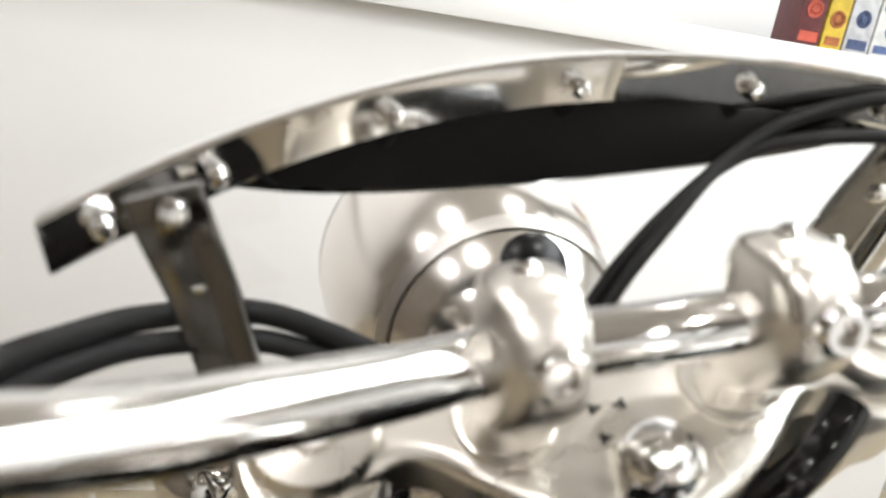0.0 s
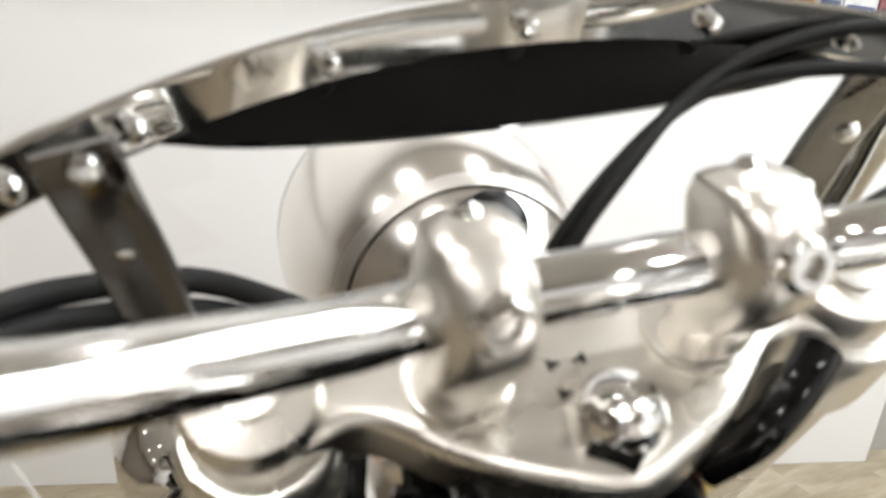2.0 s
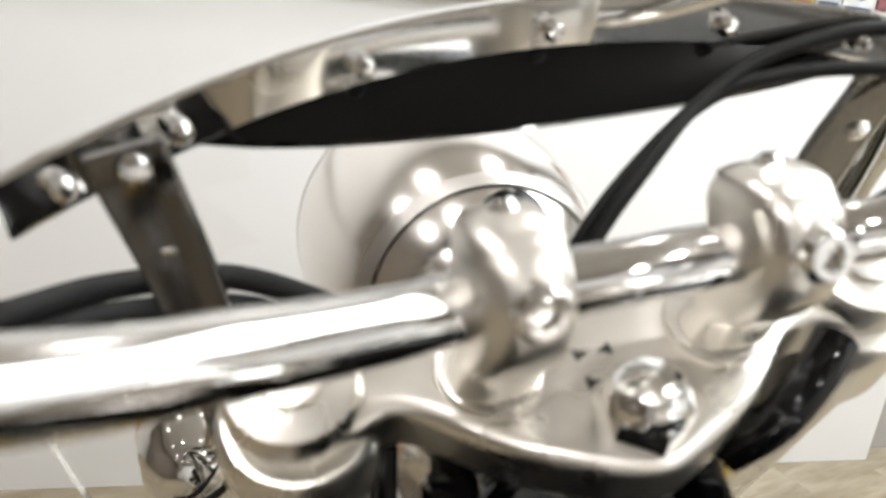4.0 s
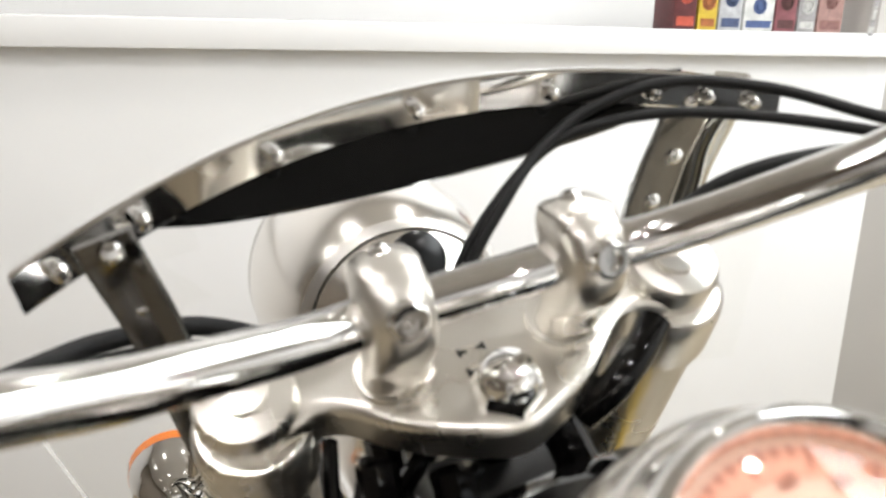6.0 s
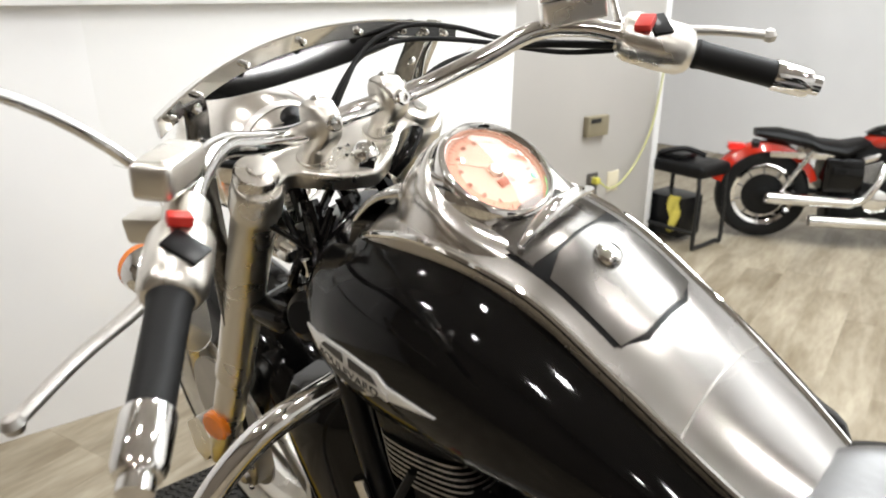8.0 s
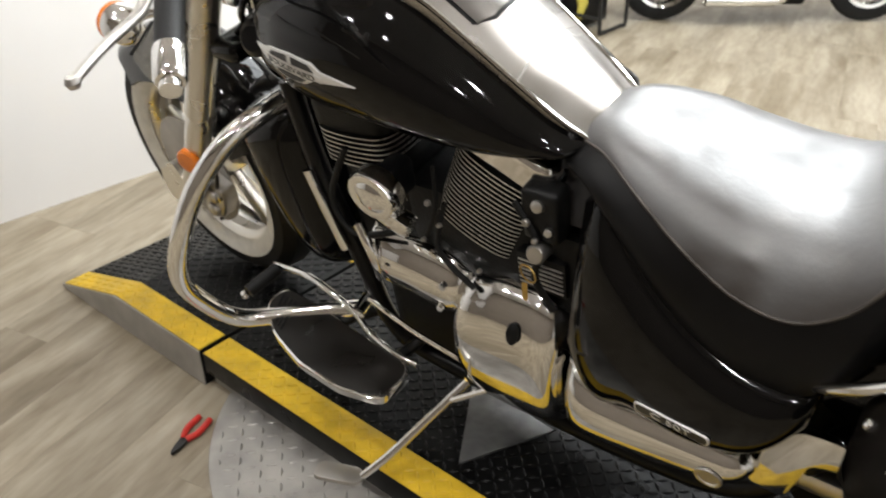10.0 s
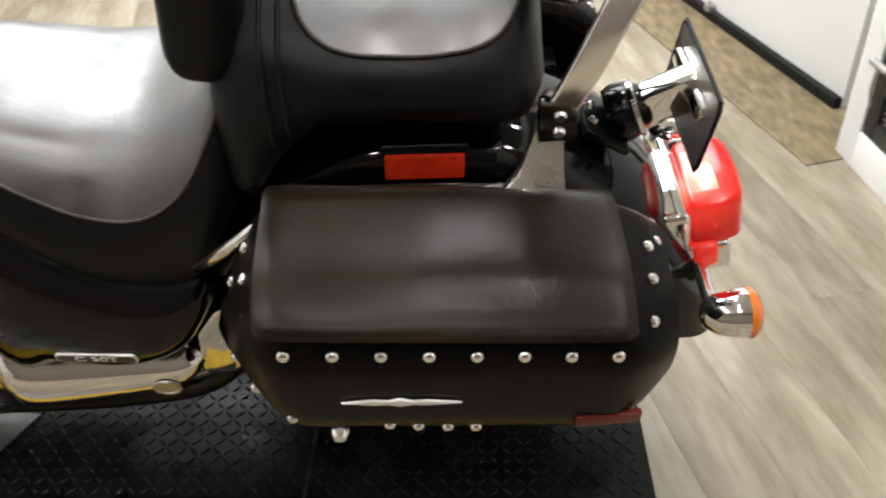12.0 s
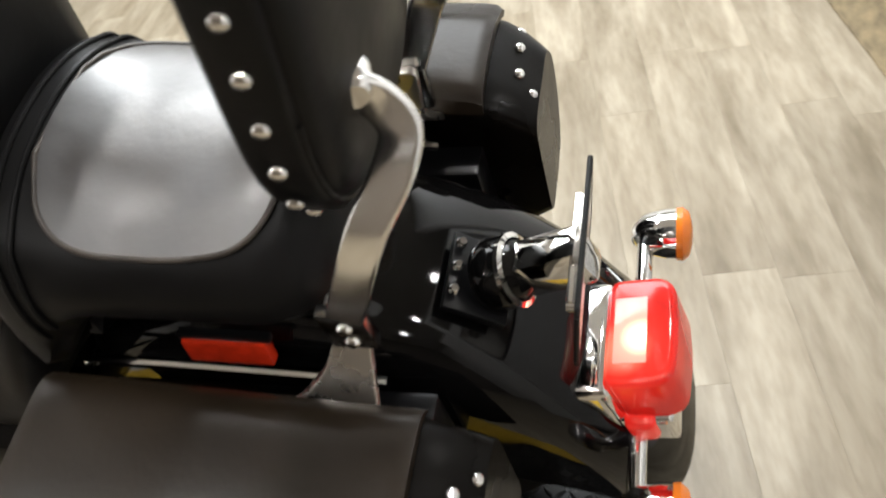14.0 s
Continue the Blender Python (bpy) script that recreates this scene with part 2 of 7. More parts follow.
def strap(pts, w, t, across, n=6):
    """A flat bent bar, w wide along across, t thick."""
    line, rings = smooth_line(pts, n), []
    for i, p in enumerate(line):
        d = (line[min(i + 1, len(line) - 1)] - line[max(i - 1, 0)]).normalized()
        a = Vector(across)
        a = (a - d * a.dot(d)).normalized()
        c = d.cross(a)
        prof = rounded([(-w / 2, -t / 2), (w / 2, -t / 2), (w / 2, t / 2), (-w / 2, t / 2)], t * 0.4, 3)
        rings.append([p + a * x + c * y for x, y in prof])
    return skin(rings)


# ---------- the room ----------
FLOOR_Z = -0.10
floor_base = tagged(part("floor", box(-4.2, 4.2, -3.6, 5.6, FLOOR_Z - 0.12, FLOOR_Z - 0.006, 0), mat("plank_joint", (0.25, 0.215, 0.16), 0.8)), "oak-look vinyl plank floor with worn grey-brown grain", "floor", kind="structure")
tagged(part("ceiling", box(-4.2, 4.2, -3.6, 5.6, 3.0, 3.1, 0), CEIL), "plain greige painted showroom ceiling", "ceiling", kind="structure")
WA = Matrix.Translation((-1.66, 1.725, 0)) @ pose(0, 0, 0, 0, 0, -8.3)   # front wall: local y runs along it, x away from the bike is minus
tagged(part("wall_front", moved(box(-0.16, 0, -5.6, 0, FLOOR_Z, 1.06, 0.002), WA), GLOSSWHITE), "low white glossy partition wall", "wall", kind="structure")
tagged(part("wall_ledge", moved(box(-0.30, 0.035, -5.6, 0.03, 1.06, 1.12, 0.004), WA), GLOSSWHITE), "white ledge cap along the low wall", "trim", kind="structure")
tagged(part("wall_upper", moved(box(-0.60, -0.45, -5.6, 1.35, FLOOR_Z, 3.0, 0), WA), WHITE), "white painted wall behind the low partition", "wall", kind="structure")
tagged(part("wall_thermostat", moved(box(-0.20, -0.06, 0.0, 1.02, FLOOR_Z, 3.0, 0.002), WA), GREYWALL), "grey-beige wall with thermostat and outlet", "wall", kind="structure")
tagged(part("wall_far", box(-4.2, 4.2, 5.0, 5.15, FLOOR_Z, 3.0, 0), WHITE), "white far wall of the showroom", "wall", kind="structure")
tagged(part("wall_near", box(-4.2, 4.2, -3.6, -3.5, FLOOR_Z, 3.0, 0), mat("tan_wall", (0.15, 0.125, 0.10), 0.7, vary=0.1, vscale=3)), "plain dark tan wall", "wall", kind="structure")
tagged(part("wall_left", box(-4.2, -4.1, -3.5, 5.0, FLOOR_Z, 3.0, 0), WHITE), "plain white wall", "wall", kind="structure")
tagged(part("wall_right", box(4.1, 4.2, -3.5, 5.0, FLOOR_Z, 3.0, 0), WHITE), "plain white wall", "wall", kind="structure")
WR = Matrix.Translation((2.0, 1.15, 0)) @ pose(0, 0, 0, 0, 0, 12.4)     # rear wall: local y runs along it towards the far end
tagged(part("wall_rear", moved(box(0, 0.12, 0, 4.2, FLOOR_Z, 3.0, 0.002), WR), WHITE), "white wall panel above a dark floor seal", "wall", kind="structure")
for x, y in LAMPS:
    ceiling_lamp(x, y, SPOT_W if y < 2 else SPOT_W * 0.4, 0.12)
    dl = tagged(part("downlight", lathe([(0.09, 0.0), (0.085, -0.03), (0.065, -0.035), (0.062, 0.0)], pose(x, y, 3.0), 20, caps=False), BLKTRIM), "small round black ceiling downlight", "ceiling light", "ceiling downlights")
for x in (-0.95, 0.0, 0.95):
    for y in (1.65, 2.65):
        pn = tagged(part("light_panel", join(box(x - 0.47, x + 0.47, y - 0.50, y - 0.48, 2.95, 3.0, 0), box(x - 0.47, x + 0.47, y + 0.48, y + 0.50, 2.95, 3.0, 0), box(x - 0.47, x - 0.45, y - 0.48, y + 0.48, 2.95, 3.0, 0), box(x + 0.45, x + 0.47, y - 0.48, y + 0.48, 2.95, 3.0, 0)), WHITE), "white framed fluorescent ceiling panel", "ceiling light", "ceiling panels")
        d = bpy.data.lights.new("panel_light", "AREA")
        d.shape, d.size, d.size_y, d.energy, d.color = "RECTANGLE", 0.90, 0.96, PANEL_W, (0.93, 0.975, 1.0)
        new("panel_light", d).matrix_world = pose(x, y, 2.965)

# ---------- the motorcycle ----------
LEAN = 12.0
BIKE = root("motorcycle", Matrix.Translation((0, 0.0191, 0)) @ pose(0, 0, 0, LEAN, 0, 0),
            "black and chrome touring cruiser motorcycle leaning on its side stand", "motorcycle")

# tank: x, half width, top, bottom
TANK = [(-0.490, 0.050, 0.848, 0.785), (-0.480, 0.095, 0.884, 0.750), (-0.455, 0.132, 0.914, 0.722), (-0.40, 0.160, 0.938, 0.704), (-0.34, 0.175, 0.948, 0.696), (-0.26, 0.182, 0.946, 0.692),
        (-0.18, 0.181, 0.925, 0.689), (-0.10, 0.170, 0.880, 0.688), (-0.02, 0.152, 0.824, 0.694), (0.05, 0.125, 0.770, 0.708), (0.095, 0.095, 0.745, 0.724), (0.112, 0.05, 0.742, 0.734)]
CY = 0.013


def tank_ring(x, grow=0.0):
    w, zt, zb = lerp_table(TANK, x)
    zm = zb + (zt - zb) * 0.46
    ring = []
    for j in range(40):
        a = 2 * math.pi * j / 40
        c, s = math.cos(a), math.sin(a)
        e = 2 / 2.3
        y = (w + grow) * math.copysign(abs(c) ** e, c)
        z = zm + ((zt - zm + grow) if s > 0 else (zm - zb + grow)) * math.copysign(abs(s) ** e, s)
        ring.append((x, CY + y, z))
    return ring


tank = part("fuel_tank", skin([tank_ring(x) for x in steps(-0.490, 0.112, 48)]), PAINT, BIKE, "glossy black teardrop fuel tank")
# console: x, half width, edge height
CONS = [(-0.395, 0.082, 0.905), (-0.37, 0.094, 0.930), (-0.33, 0.098, 0.944), (-0.28, 0.098, 0.950), (-0.24, 0.096, 0.944), (-0.19, 0.093, 0.932), (-0.147, 0.091, 0.917), (-0.062, 0.089, 0.862), (0.021, 0.084, 0.800), (0.07, 0.078, 0.763), (0.10, 0.070, 0.742)]


def console_z(x, y):
    w, ze = lerp_table(CONS, x)
    return ze + 0.021 * (1 - (y / w) ** 2)


def console_ring(x):
    w, ze = lerp_table(CONS, x)
    top = [(x, CY + w * k, ze + 0.021 * (1 - k * k)) for k in steps(-1, 1, 14)]
    return top + [(x, CY + w * k, ze - 0.02) for k in (1.02, 0.5, 0, -0.5, -1.02)]


part("tank_console", skin([console_ring(x) for x in steps(-0.395, 0.10, 44)]), BRUSHED, BIKE, "polished chrome console along the tank top", sharp=50)


for s in (-1, 1):
    part("console_rim", tube([(x, CY + s * (lerp_table(CONS, x)[0] + 0.001), lerp_table(CONS, x)[1] - 0.001) for x in steps(-0.392, 0.099, 24)], 0.0042, 8, 2), CHROME, BIKE, "bright rolled console edge")


part("console_seam", tube([(0.002, CY + k * 0.085, console_z(0.002, k * 0.085) + 0.0002) for k in steps(-1, 1, 10)], 0.0011, 6, 1), CAST, BIKE)


def console_plate(x0, x1, y0, y1, lift, inset=0.0):
    """A plate lying on the console, its corners rounded."""
    rings = []
    for x in steps(x0, x1, 10):
        f = min(1, min(x - x0, x1 - x) / 0.012 + 0.55)
        rings.append([(x, CY + y, console_z(x, y) + lift) for y in (k * f for k in steps(y0, y1, 10))] + [(x, CY + y, console_z(x, y) - 0.002) for y in (y1 * f, y0 * f)])
    return skin(rings)


part("console_gap", console_plate(-0.228, -0.054, -0.070, 0.070, 0.0012), PLASTIC, BIKE, sharp=50)
part("console_panel", console_plate(-0.224, -0.156, -0.066, 0.066, 0.003), PANEL, BIKE, "smoked chrome console panel below the gauge", sharp=50)
filler_lid = part("filler_lid", console_plate(-0.152, -0.058, -0.066, 0.066, 0.003), PANEL, BIKE, "smoked chrome fuel filler lid", sharp=50)
cz = console_z(-0.12, 0)
part("lid_lock", lathe([(0.0, 0.010), (0.010, 0.010), (0.013, 0.008), (0.0145, 0.004), (0.015, 0.0)][::-1], aim((-0.121, CY, cz + 0.002), (0.5, 0, 1)), 20), CHROME, filler_lid, "chrome lock button")
tz = console_z(-0.19, 0)
part("console_trim", tube([(-0.180, CY - 0.060, tz - 0.004), (-0.178, CY - 0.02, tz + 0.011), (-0.178, CY + 0.03, tz + 0.014), (-0.182, CY + 0.070, tz + 0.003)], 0.0068, 14, 6, taper=lambda t: 0.55 + 0.75 * math.sin(math.pi * min(1, max(0, t)))), CHROME, BIKE, "chrome winged console ornament")
part("console_tongue", strap([(-0.345, CY - 0.040, 0.968), (-0.378, CY - 0.046, 0.958), (-0.410, CY - 0.050, 0.930), (-0.432, CY - 0.052, 0.898)], 0.036, 0.010, (0, 1, 0)), CHROME, BIKE, "chrome tongue at the front of the console")

# gauge
GA = Matrix.Translation((-0.254, CY, 0.990)) @ pose(0, 0, 0, 0, 34, 0) @ Matrix.Diagonal((0.825, 0.825, 0.9, 1))
gauge = part("speedometer", lathe([(0.060, -0.05), (0.088, -0.035), (0.086, -0.012), (0.080, 0.004), (0.0765, 0.010), (0.072, 0.0115), (0.069, 0.009), (0.067, 0.002), (0.0665, -0.003)], GA, 48, caps=False), CHROME, BIKE, "round chrome speedometer housing", sharp=60)
pod = []
for t in steps(0, 1, 10):
    ring = []
    for j in range(56):
        a = 2 * math.pi * j / 56
        rim = GA @ Vector((0.0870 * math.cos(a), 0.0870 * math.sin(a), -0.010))
        bx, by = -0.262 + 0.122 * math.cos(a), 0.094 * math.sin(a)
        foot = Vector((bx, CY + by, console_z(bx, by * 0.98) - 0.004))
        p = rim.lerp(foot, t ** 1.15) + Vector((math.cos(a), math.sin(a), 0.5)) * 0.006 * math.sin(math.pi * t ** 0.8)
        ring.append(p)
    pod.append(ring)
part("gauge_pod", skin([[GA @ Vector((0.080 * math.cos(2 * math.pi * j / 56), 0.080 * math.sin(2 * math.pi * j / 56), -0.006)) for j in range(56)]] + pod, caps=False), POD, gauge, "polished pod round the speedometer", sharp=60)
DIAL = mat("cream_dial", (0.62, 0.41, 0.31), 0.5, vary=0.10, vscale=30, emit=((1.0, 0.45, 0.30), 0.05))
dial = part("dial", lathe([(0.0, 0.0), (0.067, 0.0)], GA @ pose(0, 0, -0.003), 48, caps=False), DIAL, gauge, "cream dial with an orange number ring")
RINGM = mat("orange_dial_print", (0.80, 0.20, 0.08), 0.5, vary=0.2, vscale=60, emit=((1.0, 0.25, 0.1), 0.2))
part("scale_band", lathe([(0.050, 0.0), (0.063, 0.0)], GA @ pose(0, 0, -0.0022), 48, caps=False), mat("orange_scale", (0.58, 0.28, 0.19), 0.5, vary=0.15, vscale=50, emit=((1.0, 0.45, 0.3), 0.05)), gauge)
DARKPRINT = mat("dark_print", (0.33, 0.12, 0.08), 0.5)
for i in range(45):
    a = radians(-140 + i * 280 / 44 + 90)
    long = 0.010 if i % 4 == 0 else 0.005
    r1 = 0.0635
    bmx = box(-long, 0, -0.0006, 0.0006, 0, 0.0005, 0)
    part("dial_tick", moved(bmx, GA @ pose(0, 0, -0.0018) @ pose(0, 0, 0, 0, 0, math.degrees(a)) @ Matrix.Translation((r1, 0, 0))), DARKPRINT, gauge)


def lettering(name, text, size, m, material, parent, depth=0.0004):
    cu = bpy.data.curves.new(name, "FONT")
    cu.body, cu.size, cu.align_x, cu.align_y, cu.extrude = text, size, "CENTER", "CENTER", depth
    tmp = new(name, cu)
    bpy.context.view_layer.update()
    me = bpy.data.meshes.new_from_object(tmp.evaluated_get(bpy.context.evaluated_depsgraph_get()))
    bpy.data.objects.remove(tmp)
    me.materials.clear()
    me.materials.append(material)
    me.transform(m)
    ob = new(name, me)
    ob.parent = parent
    return ob


for i in range(12):
    a = radians(-140 + i * 280 / 11)
    r1 = 0.049
    lettering("dial_number", str(i * 10), 0.0085, GA @ pose(0, 0, -0.0018) @ pose(-r1 * math.cos(a), r1 * math.sin(a), 0, 0, 0, 90), DARKPRINT, gauge)
part("dial_window", moved(box(0.013, 0.025, -0.013, 0.013, 0, 0.0012, 0.0003), GA @ pose(0, 0, -0.002)), mat("amber_display", (0.30, 0.10, 0.06), 0.3, emit=((1, 0.2, 0.1), 0.05)), gauge, "small amber display window")
part("indicator_light", lathe([(0.0, 0.0025), (0.004, 0.002), (0.0055, 0)][::-1], GA @ pose(0.032, 0.044, -0.002), 14), mat("green_lamp", (0.05, 0.8, 0.25), 0.3, emit=((0.05, 1.0, 0.2), 0.7)), gauge, "lit green neutral light")
part("needle_hub", lathe([(0.0, 0.006), (0.007, 0.0055), (0.009, 0.003), (0.0095, 0)][::-1], GA @ pose(0, 0, -0.002) @ Matrix.Scale(1.1, 4), 20), SATIN, gauge)
part("needle", moved(box(-0.050, 0.004, -0.0011, 0.0011, 0, 0.001, 0), GA @ pose(0, 0, 0.0015) @ pose(0, 0, 0, 0, 0, 50)), mat("red_needle", (0.70, 0.30, 0.22), 0.4), gauge, "slim red needle")
part("gauge_glass", lathe([(0.067, 0.003), (0.055, 0.0055), (0.035, 0.0075), (0.0, 0.0085)], GA, 40, caps=False), LENS, gauge).visible_shadow = False

# tank emblems, wrapped on the tank's side
EMB = mat("emblem_silver", (0.80, 0.79, 0.77), 0.34, 0.45, rough_vary=0.06, vscale=40)
EMBK = mat("emblem_black", (0.015, 0.015, 0.015), 0.35)


def tank_side(x, z):
    w, zt, zb = lerp_table(TANK, x)
    zm = zb + (zt - zb) * 0.46
    h = (zt - zm) if z > zm else (zm - zb)
    return w * max(0.02, 1 - min(0.999, abs((z - zm) / h)) ** 2.3) ** (1 / 2.3)


wing = [(-0.103, 0.012), (-0.078, 0.0125), (-0.062, 0.020), (-0.015, 0.024), (0.030, 0.019), (0.044, 0.006), (0.104, -0.006), (0.050, -0.0125), (0.030, -0.0135), (0.008, -0.026), (-0.016, -0.029), (-0.045, -0.024), (-0.066, -0.012), (-0.085, -0.006)]
for s in (-1, 1):
    bm = prism([(x, y) for x, y in wing], 0.0035, Matrix(), 0.001)
    bmesh.ops.triangulate(bm, faces=bm.faces)
    bmesh.ops.subdivide_edges(bm, edges=list(bm.edges), cuts=2)
    em = part("tank_emblem", bm, EMB, BIKE, "silver winged shield emblem", sharp=30)
    bd = part("emblem_band", prism(rounded([(-0.078, 0.0065), (0.046, -0.0005), (0.046, -0.0125), (-0.078, -0.0075)], 0.002), 0.001, Matrix(), 0.0002), EMB, em)
    f1 = part("emblem_field", join(prism([(-0.064, 0.008), (-0.056, 0.016), (-0.021, 0.0195), (-0.021, 0.0065)], 0.0008, Matrix(), 0), prism([(-0.010, 0.0058), (-0.010, 0.0195), (0.024, 0.0150), (0.033, 0.0035)], 0.0008, Matrix(), 0), prism([(-0.052, -0.0125), (0.014, -0.0160), (0.004, -0.0225), (-0.016, -0.0255), (-0.042, -0.0205)], 0.0008, Matrix(), 0)), EMBK, em, "black enamel fields")
    wd = lettering("emblem_word", "BOULEVARD", 0.0160, (pose(-0.016, -0.0033, 0, 0, 0, -3.5) if s < 0 else pose(0.016, -0.0033, 0, 0, 0, 3.5)) @ Matrix.Diagonal((1.12, 0.95, 1, 1)), EMBK, em)
    for ob, lift in ((em, -0.001), (bd, 0.0034), (f1, 0.0034), (wd, 0.0052)):
        for v in ob.data.vertices:
            x, z, h = -0.317 + 1.09 * v.co.x * (1 if s < 0 or ob is not wd else -1), 0.817 + 0.88 * v.co.y, v.co.z
            v.co = (x, CY + s * (tank_side(x, z) + h + lift), z)

# rider seat: x, seam half width, seam height, middle height, skirt half width, skirt bottom
SEAT = [(0.072, 0.055, 0.735, 0.752, 0.085, 0.716), (0.13, 0.088, 0.745, 0.768, 0.120, 0.700), (0.20, 0.128, 0.722, 0.757, 0.152, 0.645), (0.28, 0.158, 0.680, 0.736, 0.178, 0.578),
        (0.36, 0.176, 0.650, 0.722, 0.192, 0.540), (0.42, 0.178, 0.650, 0.726, 0.192, 0.536), (0.48, 0.168, 0.695, 0.760, 0.188, 0.585), (0.525, 0.150, 0.765, 0.805, 0.182, 0.650), (0.56, 0.125, 0.815, 0.830, 0.172, 0.68)]


def seat_tuck(x):
    return 1.0 - 0.12 * max(0.0, (x - 0.468) / 0.045) ** 2.4


def seat_top(x):
    ys, zs, zc, yb, zb = lerp_table(SEAT, x)
    ys *= seat_tuck(x)
    top = [(x, CY * 0.5 + ys * k, zs + (zc - zs) * (1 - abs(k) ** 4.6)) for k in (math.sin(math.pi / 2 * u) for u in steps(-1, 1, 30))]
    return top


def seat_side(x, s):
    ys, zs, zc, yb, zb = lerp_table(SEAT, x)
    ys, yb = ys * seat_tuck(x), yb * seat_tuck(x)
    out = []
    for t in steps(0, 1, 8):
        y = ys + (yb - ys) * math.sin(t * math.pi * 0.62) / math.sin(math.pi * 0.62) * (1.0) + 0.008 * math.sin(math.pi * t)
        out.append((x, CY * 0.5 + s * y, zs + (zb - zs) * t))
    return out


xs = steps(0.072, 0.536, 40)
bm = skin([seat_top(x) + [(x, 0.1, 0.62), (x, -0.1, 0.62)] for x in xs])
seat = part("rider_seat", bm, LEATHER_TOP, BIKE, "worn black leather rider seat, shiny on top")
for s in (-1, 1):
    bm = skin([seat_side(x, s) + [(x, s * 0.03, 0.60), (x, s * 0.03, 0.68)] for x in xs])
    part("seat_skirt", bm, LEATHER, seat, "smooth black leather side of the seat")
    part("seat_piping", tube([seat_side(x, s)[0] for x in steps(0.075, 0.534, 16)], 0.0024, 8, 4), PIPING, seat, "worn brown piping")
# seat nose valance
part("seat_nose", tube([(0.085, -0.09, 0.71), (0.075, -0.06, 0.745), (0.068, 0, 0.762), (0.075, 0.06, 0.745), (0.085, 0.09, 0.71)], 0.010, 10, 6), LEATHER, seat)

# passenger seat
PIL = [(0.512, 0.070, 0.805, 0.120, 0.690), (0.530, 0.112, 0.838, 0.160, 0.668), (0.55, 0.130, 0.850, 0.172, 0.676), (0.585, 0.138, 0.848, 0.167, 0.722), (0.62, 0.138, 0.838, 0.162, 0.752), (0.70, 0.137, 0.822, 0.156, 0.758), (0.78, 0.134, 0.818, 0.154, 0.750), (0.84, 0.122, 0.822, 0.146, 0.742), (0.868, 0.097, 0.818, 0.128, 0.742), (0.884, 0.06, 0.787, 0.09, 0.752)]


def pil_ring(x):
    yt, zt, yb, zb = lerp_table(PIL, x)
    ring = [(x, -yb * 0.9, zb - 0.01), (x, -yb, zb + 0.015)]
    ring += [(x, -yb + (yb - yt) * t - 0.013 * math.sin(math.pi * t), zb + (zt - zb) * t) for t in (0.2, 0.35, 0.5, 0.65, 0.8)]
    ring += [(x, yt * k, zt + 0.040 * (1 - abs(k) ** 2.3)) for k in steps(-1, 1, 16)]
    ring += [(x, yb - (yb - yt) * t + 0.013 * math.sin(math.pi * t), zb + (zt - zb) * t) for t in (0.8, 0.65, 0.5, 0.35, 0.2)] + [(x, yb, zb + 0.015), (x, yb * 0.9, zb - 0.01)]
    return ring


pil = part("passenger_seat", skin([pil_ring(x) for x in steps(0.512, 0.884, 42)]), LEATHER, BIKE, "black leather passenger seat with a shiny worn top")


def pil_top(x, f):
    yt, zt, yb, zb = lerp_table(PIL, x)
    return [(x, yt * k * f, zt + 0.040 * (1 - abs(k * f) ** 2.3) + 0.004) for k in steps(-1, 1, 14)]


pan = []
for x in steps(0.615, 0.862, 24):
    u = (x - 0.7385) / 0.1235
    f = 0.97 * max(0.05, (1 - abs(u) ** 5)) ** 0.3
    pan.append(pil_top(x, f) + [(x, -0.02, 0.80), (x, 0.02, 0.80)][::-1])
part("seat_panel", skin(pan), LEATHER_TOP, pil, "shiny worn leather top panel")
edge = [pil_top(x, 0.97 * max(0.05, (1 - abs((x - 0.7385) / 0.1235) ** 5)) ** 0.3) for x in steps(0.615, 0.862, 24)]
part("panel_piping", tube([r[0] for r in edge] + [r[-1] for r in edge[::-1]] + [edge[0][0]], 0.0026, 8, 2), PIPING, pil)
for xx in (0.588, 0.606):
    part("seat_strap_seam", tube([(xx, p[1] * 1.012, p[2] + 0.001) for p in pil_ring(xx)[1:-1]], 0.0028, 8, 2), LEATHER, pil)


def pad(w, h, d, m, rnd=0.045, puff=0.3):
    """A stuffed pad: width y, height z, depth x."""
    rings = []
    for t in steps(-1, 1, 12):
        k = (1 - abs(t) ** 3.2) ** 0.5 if abs(t) < 1 else 0.0
        k = 0.72 + 0.28 * k
        out = rounded([(-w / 2 * k, -h / 2 * k), (w / 2 * k, -h / 2 * k), (w / 2 * k, h / 2 * k), (-w / 2 * k, h / 2 * k)], rnd, 6)
        rings.append([(t * d / 2, y, z) for y, z in out])
    return moved(skin(rings), m)


rb = part("rider_backrest", pad(0.30, 0.26, 0.085, pose(0.540, 0, 0.930, 0, 9, 0)), LEATHER, BIKE, "padded black leather rider backrest")
part("backrest_stem", box(0.545, 0.557, -0.02, 0.02, 0.72, 0.84, 0.003), PLASTIC, rb)

# rear fender: angle from axle level, radius, half width, side depth
AX = Vector((0.725, 0, 0.32))
FEN = [(-6, 0.468, 0.130, 0.02), (4, 0.440, 0.135, 0.10), (16, 0.412, 0.137, 0.16), (35, 0.392, 0.136, 0.18), (60, 0.380, 0.132, 0.16), (90, 0.378, 0.130, 0.13), (120, 0.375, 0.126, 0.12), (150, 0.36, 0.12, 0.10)]


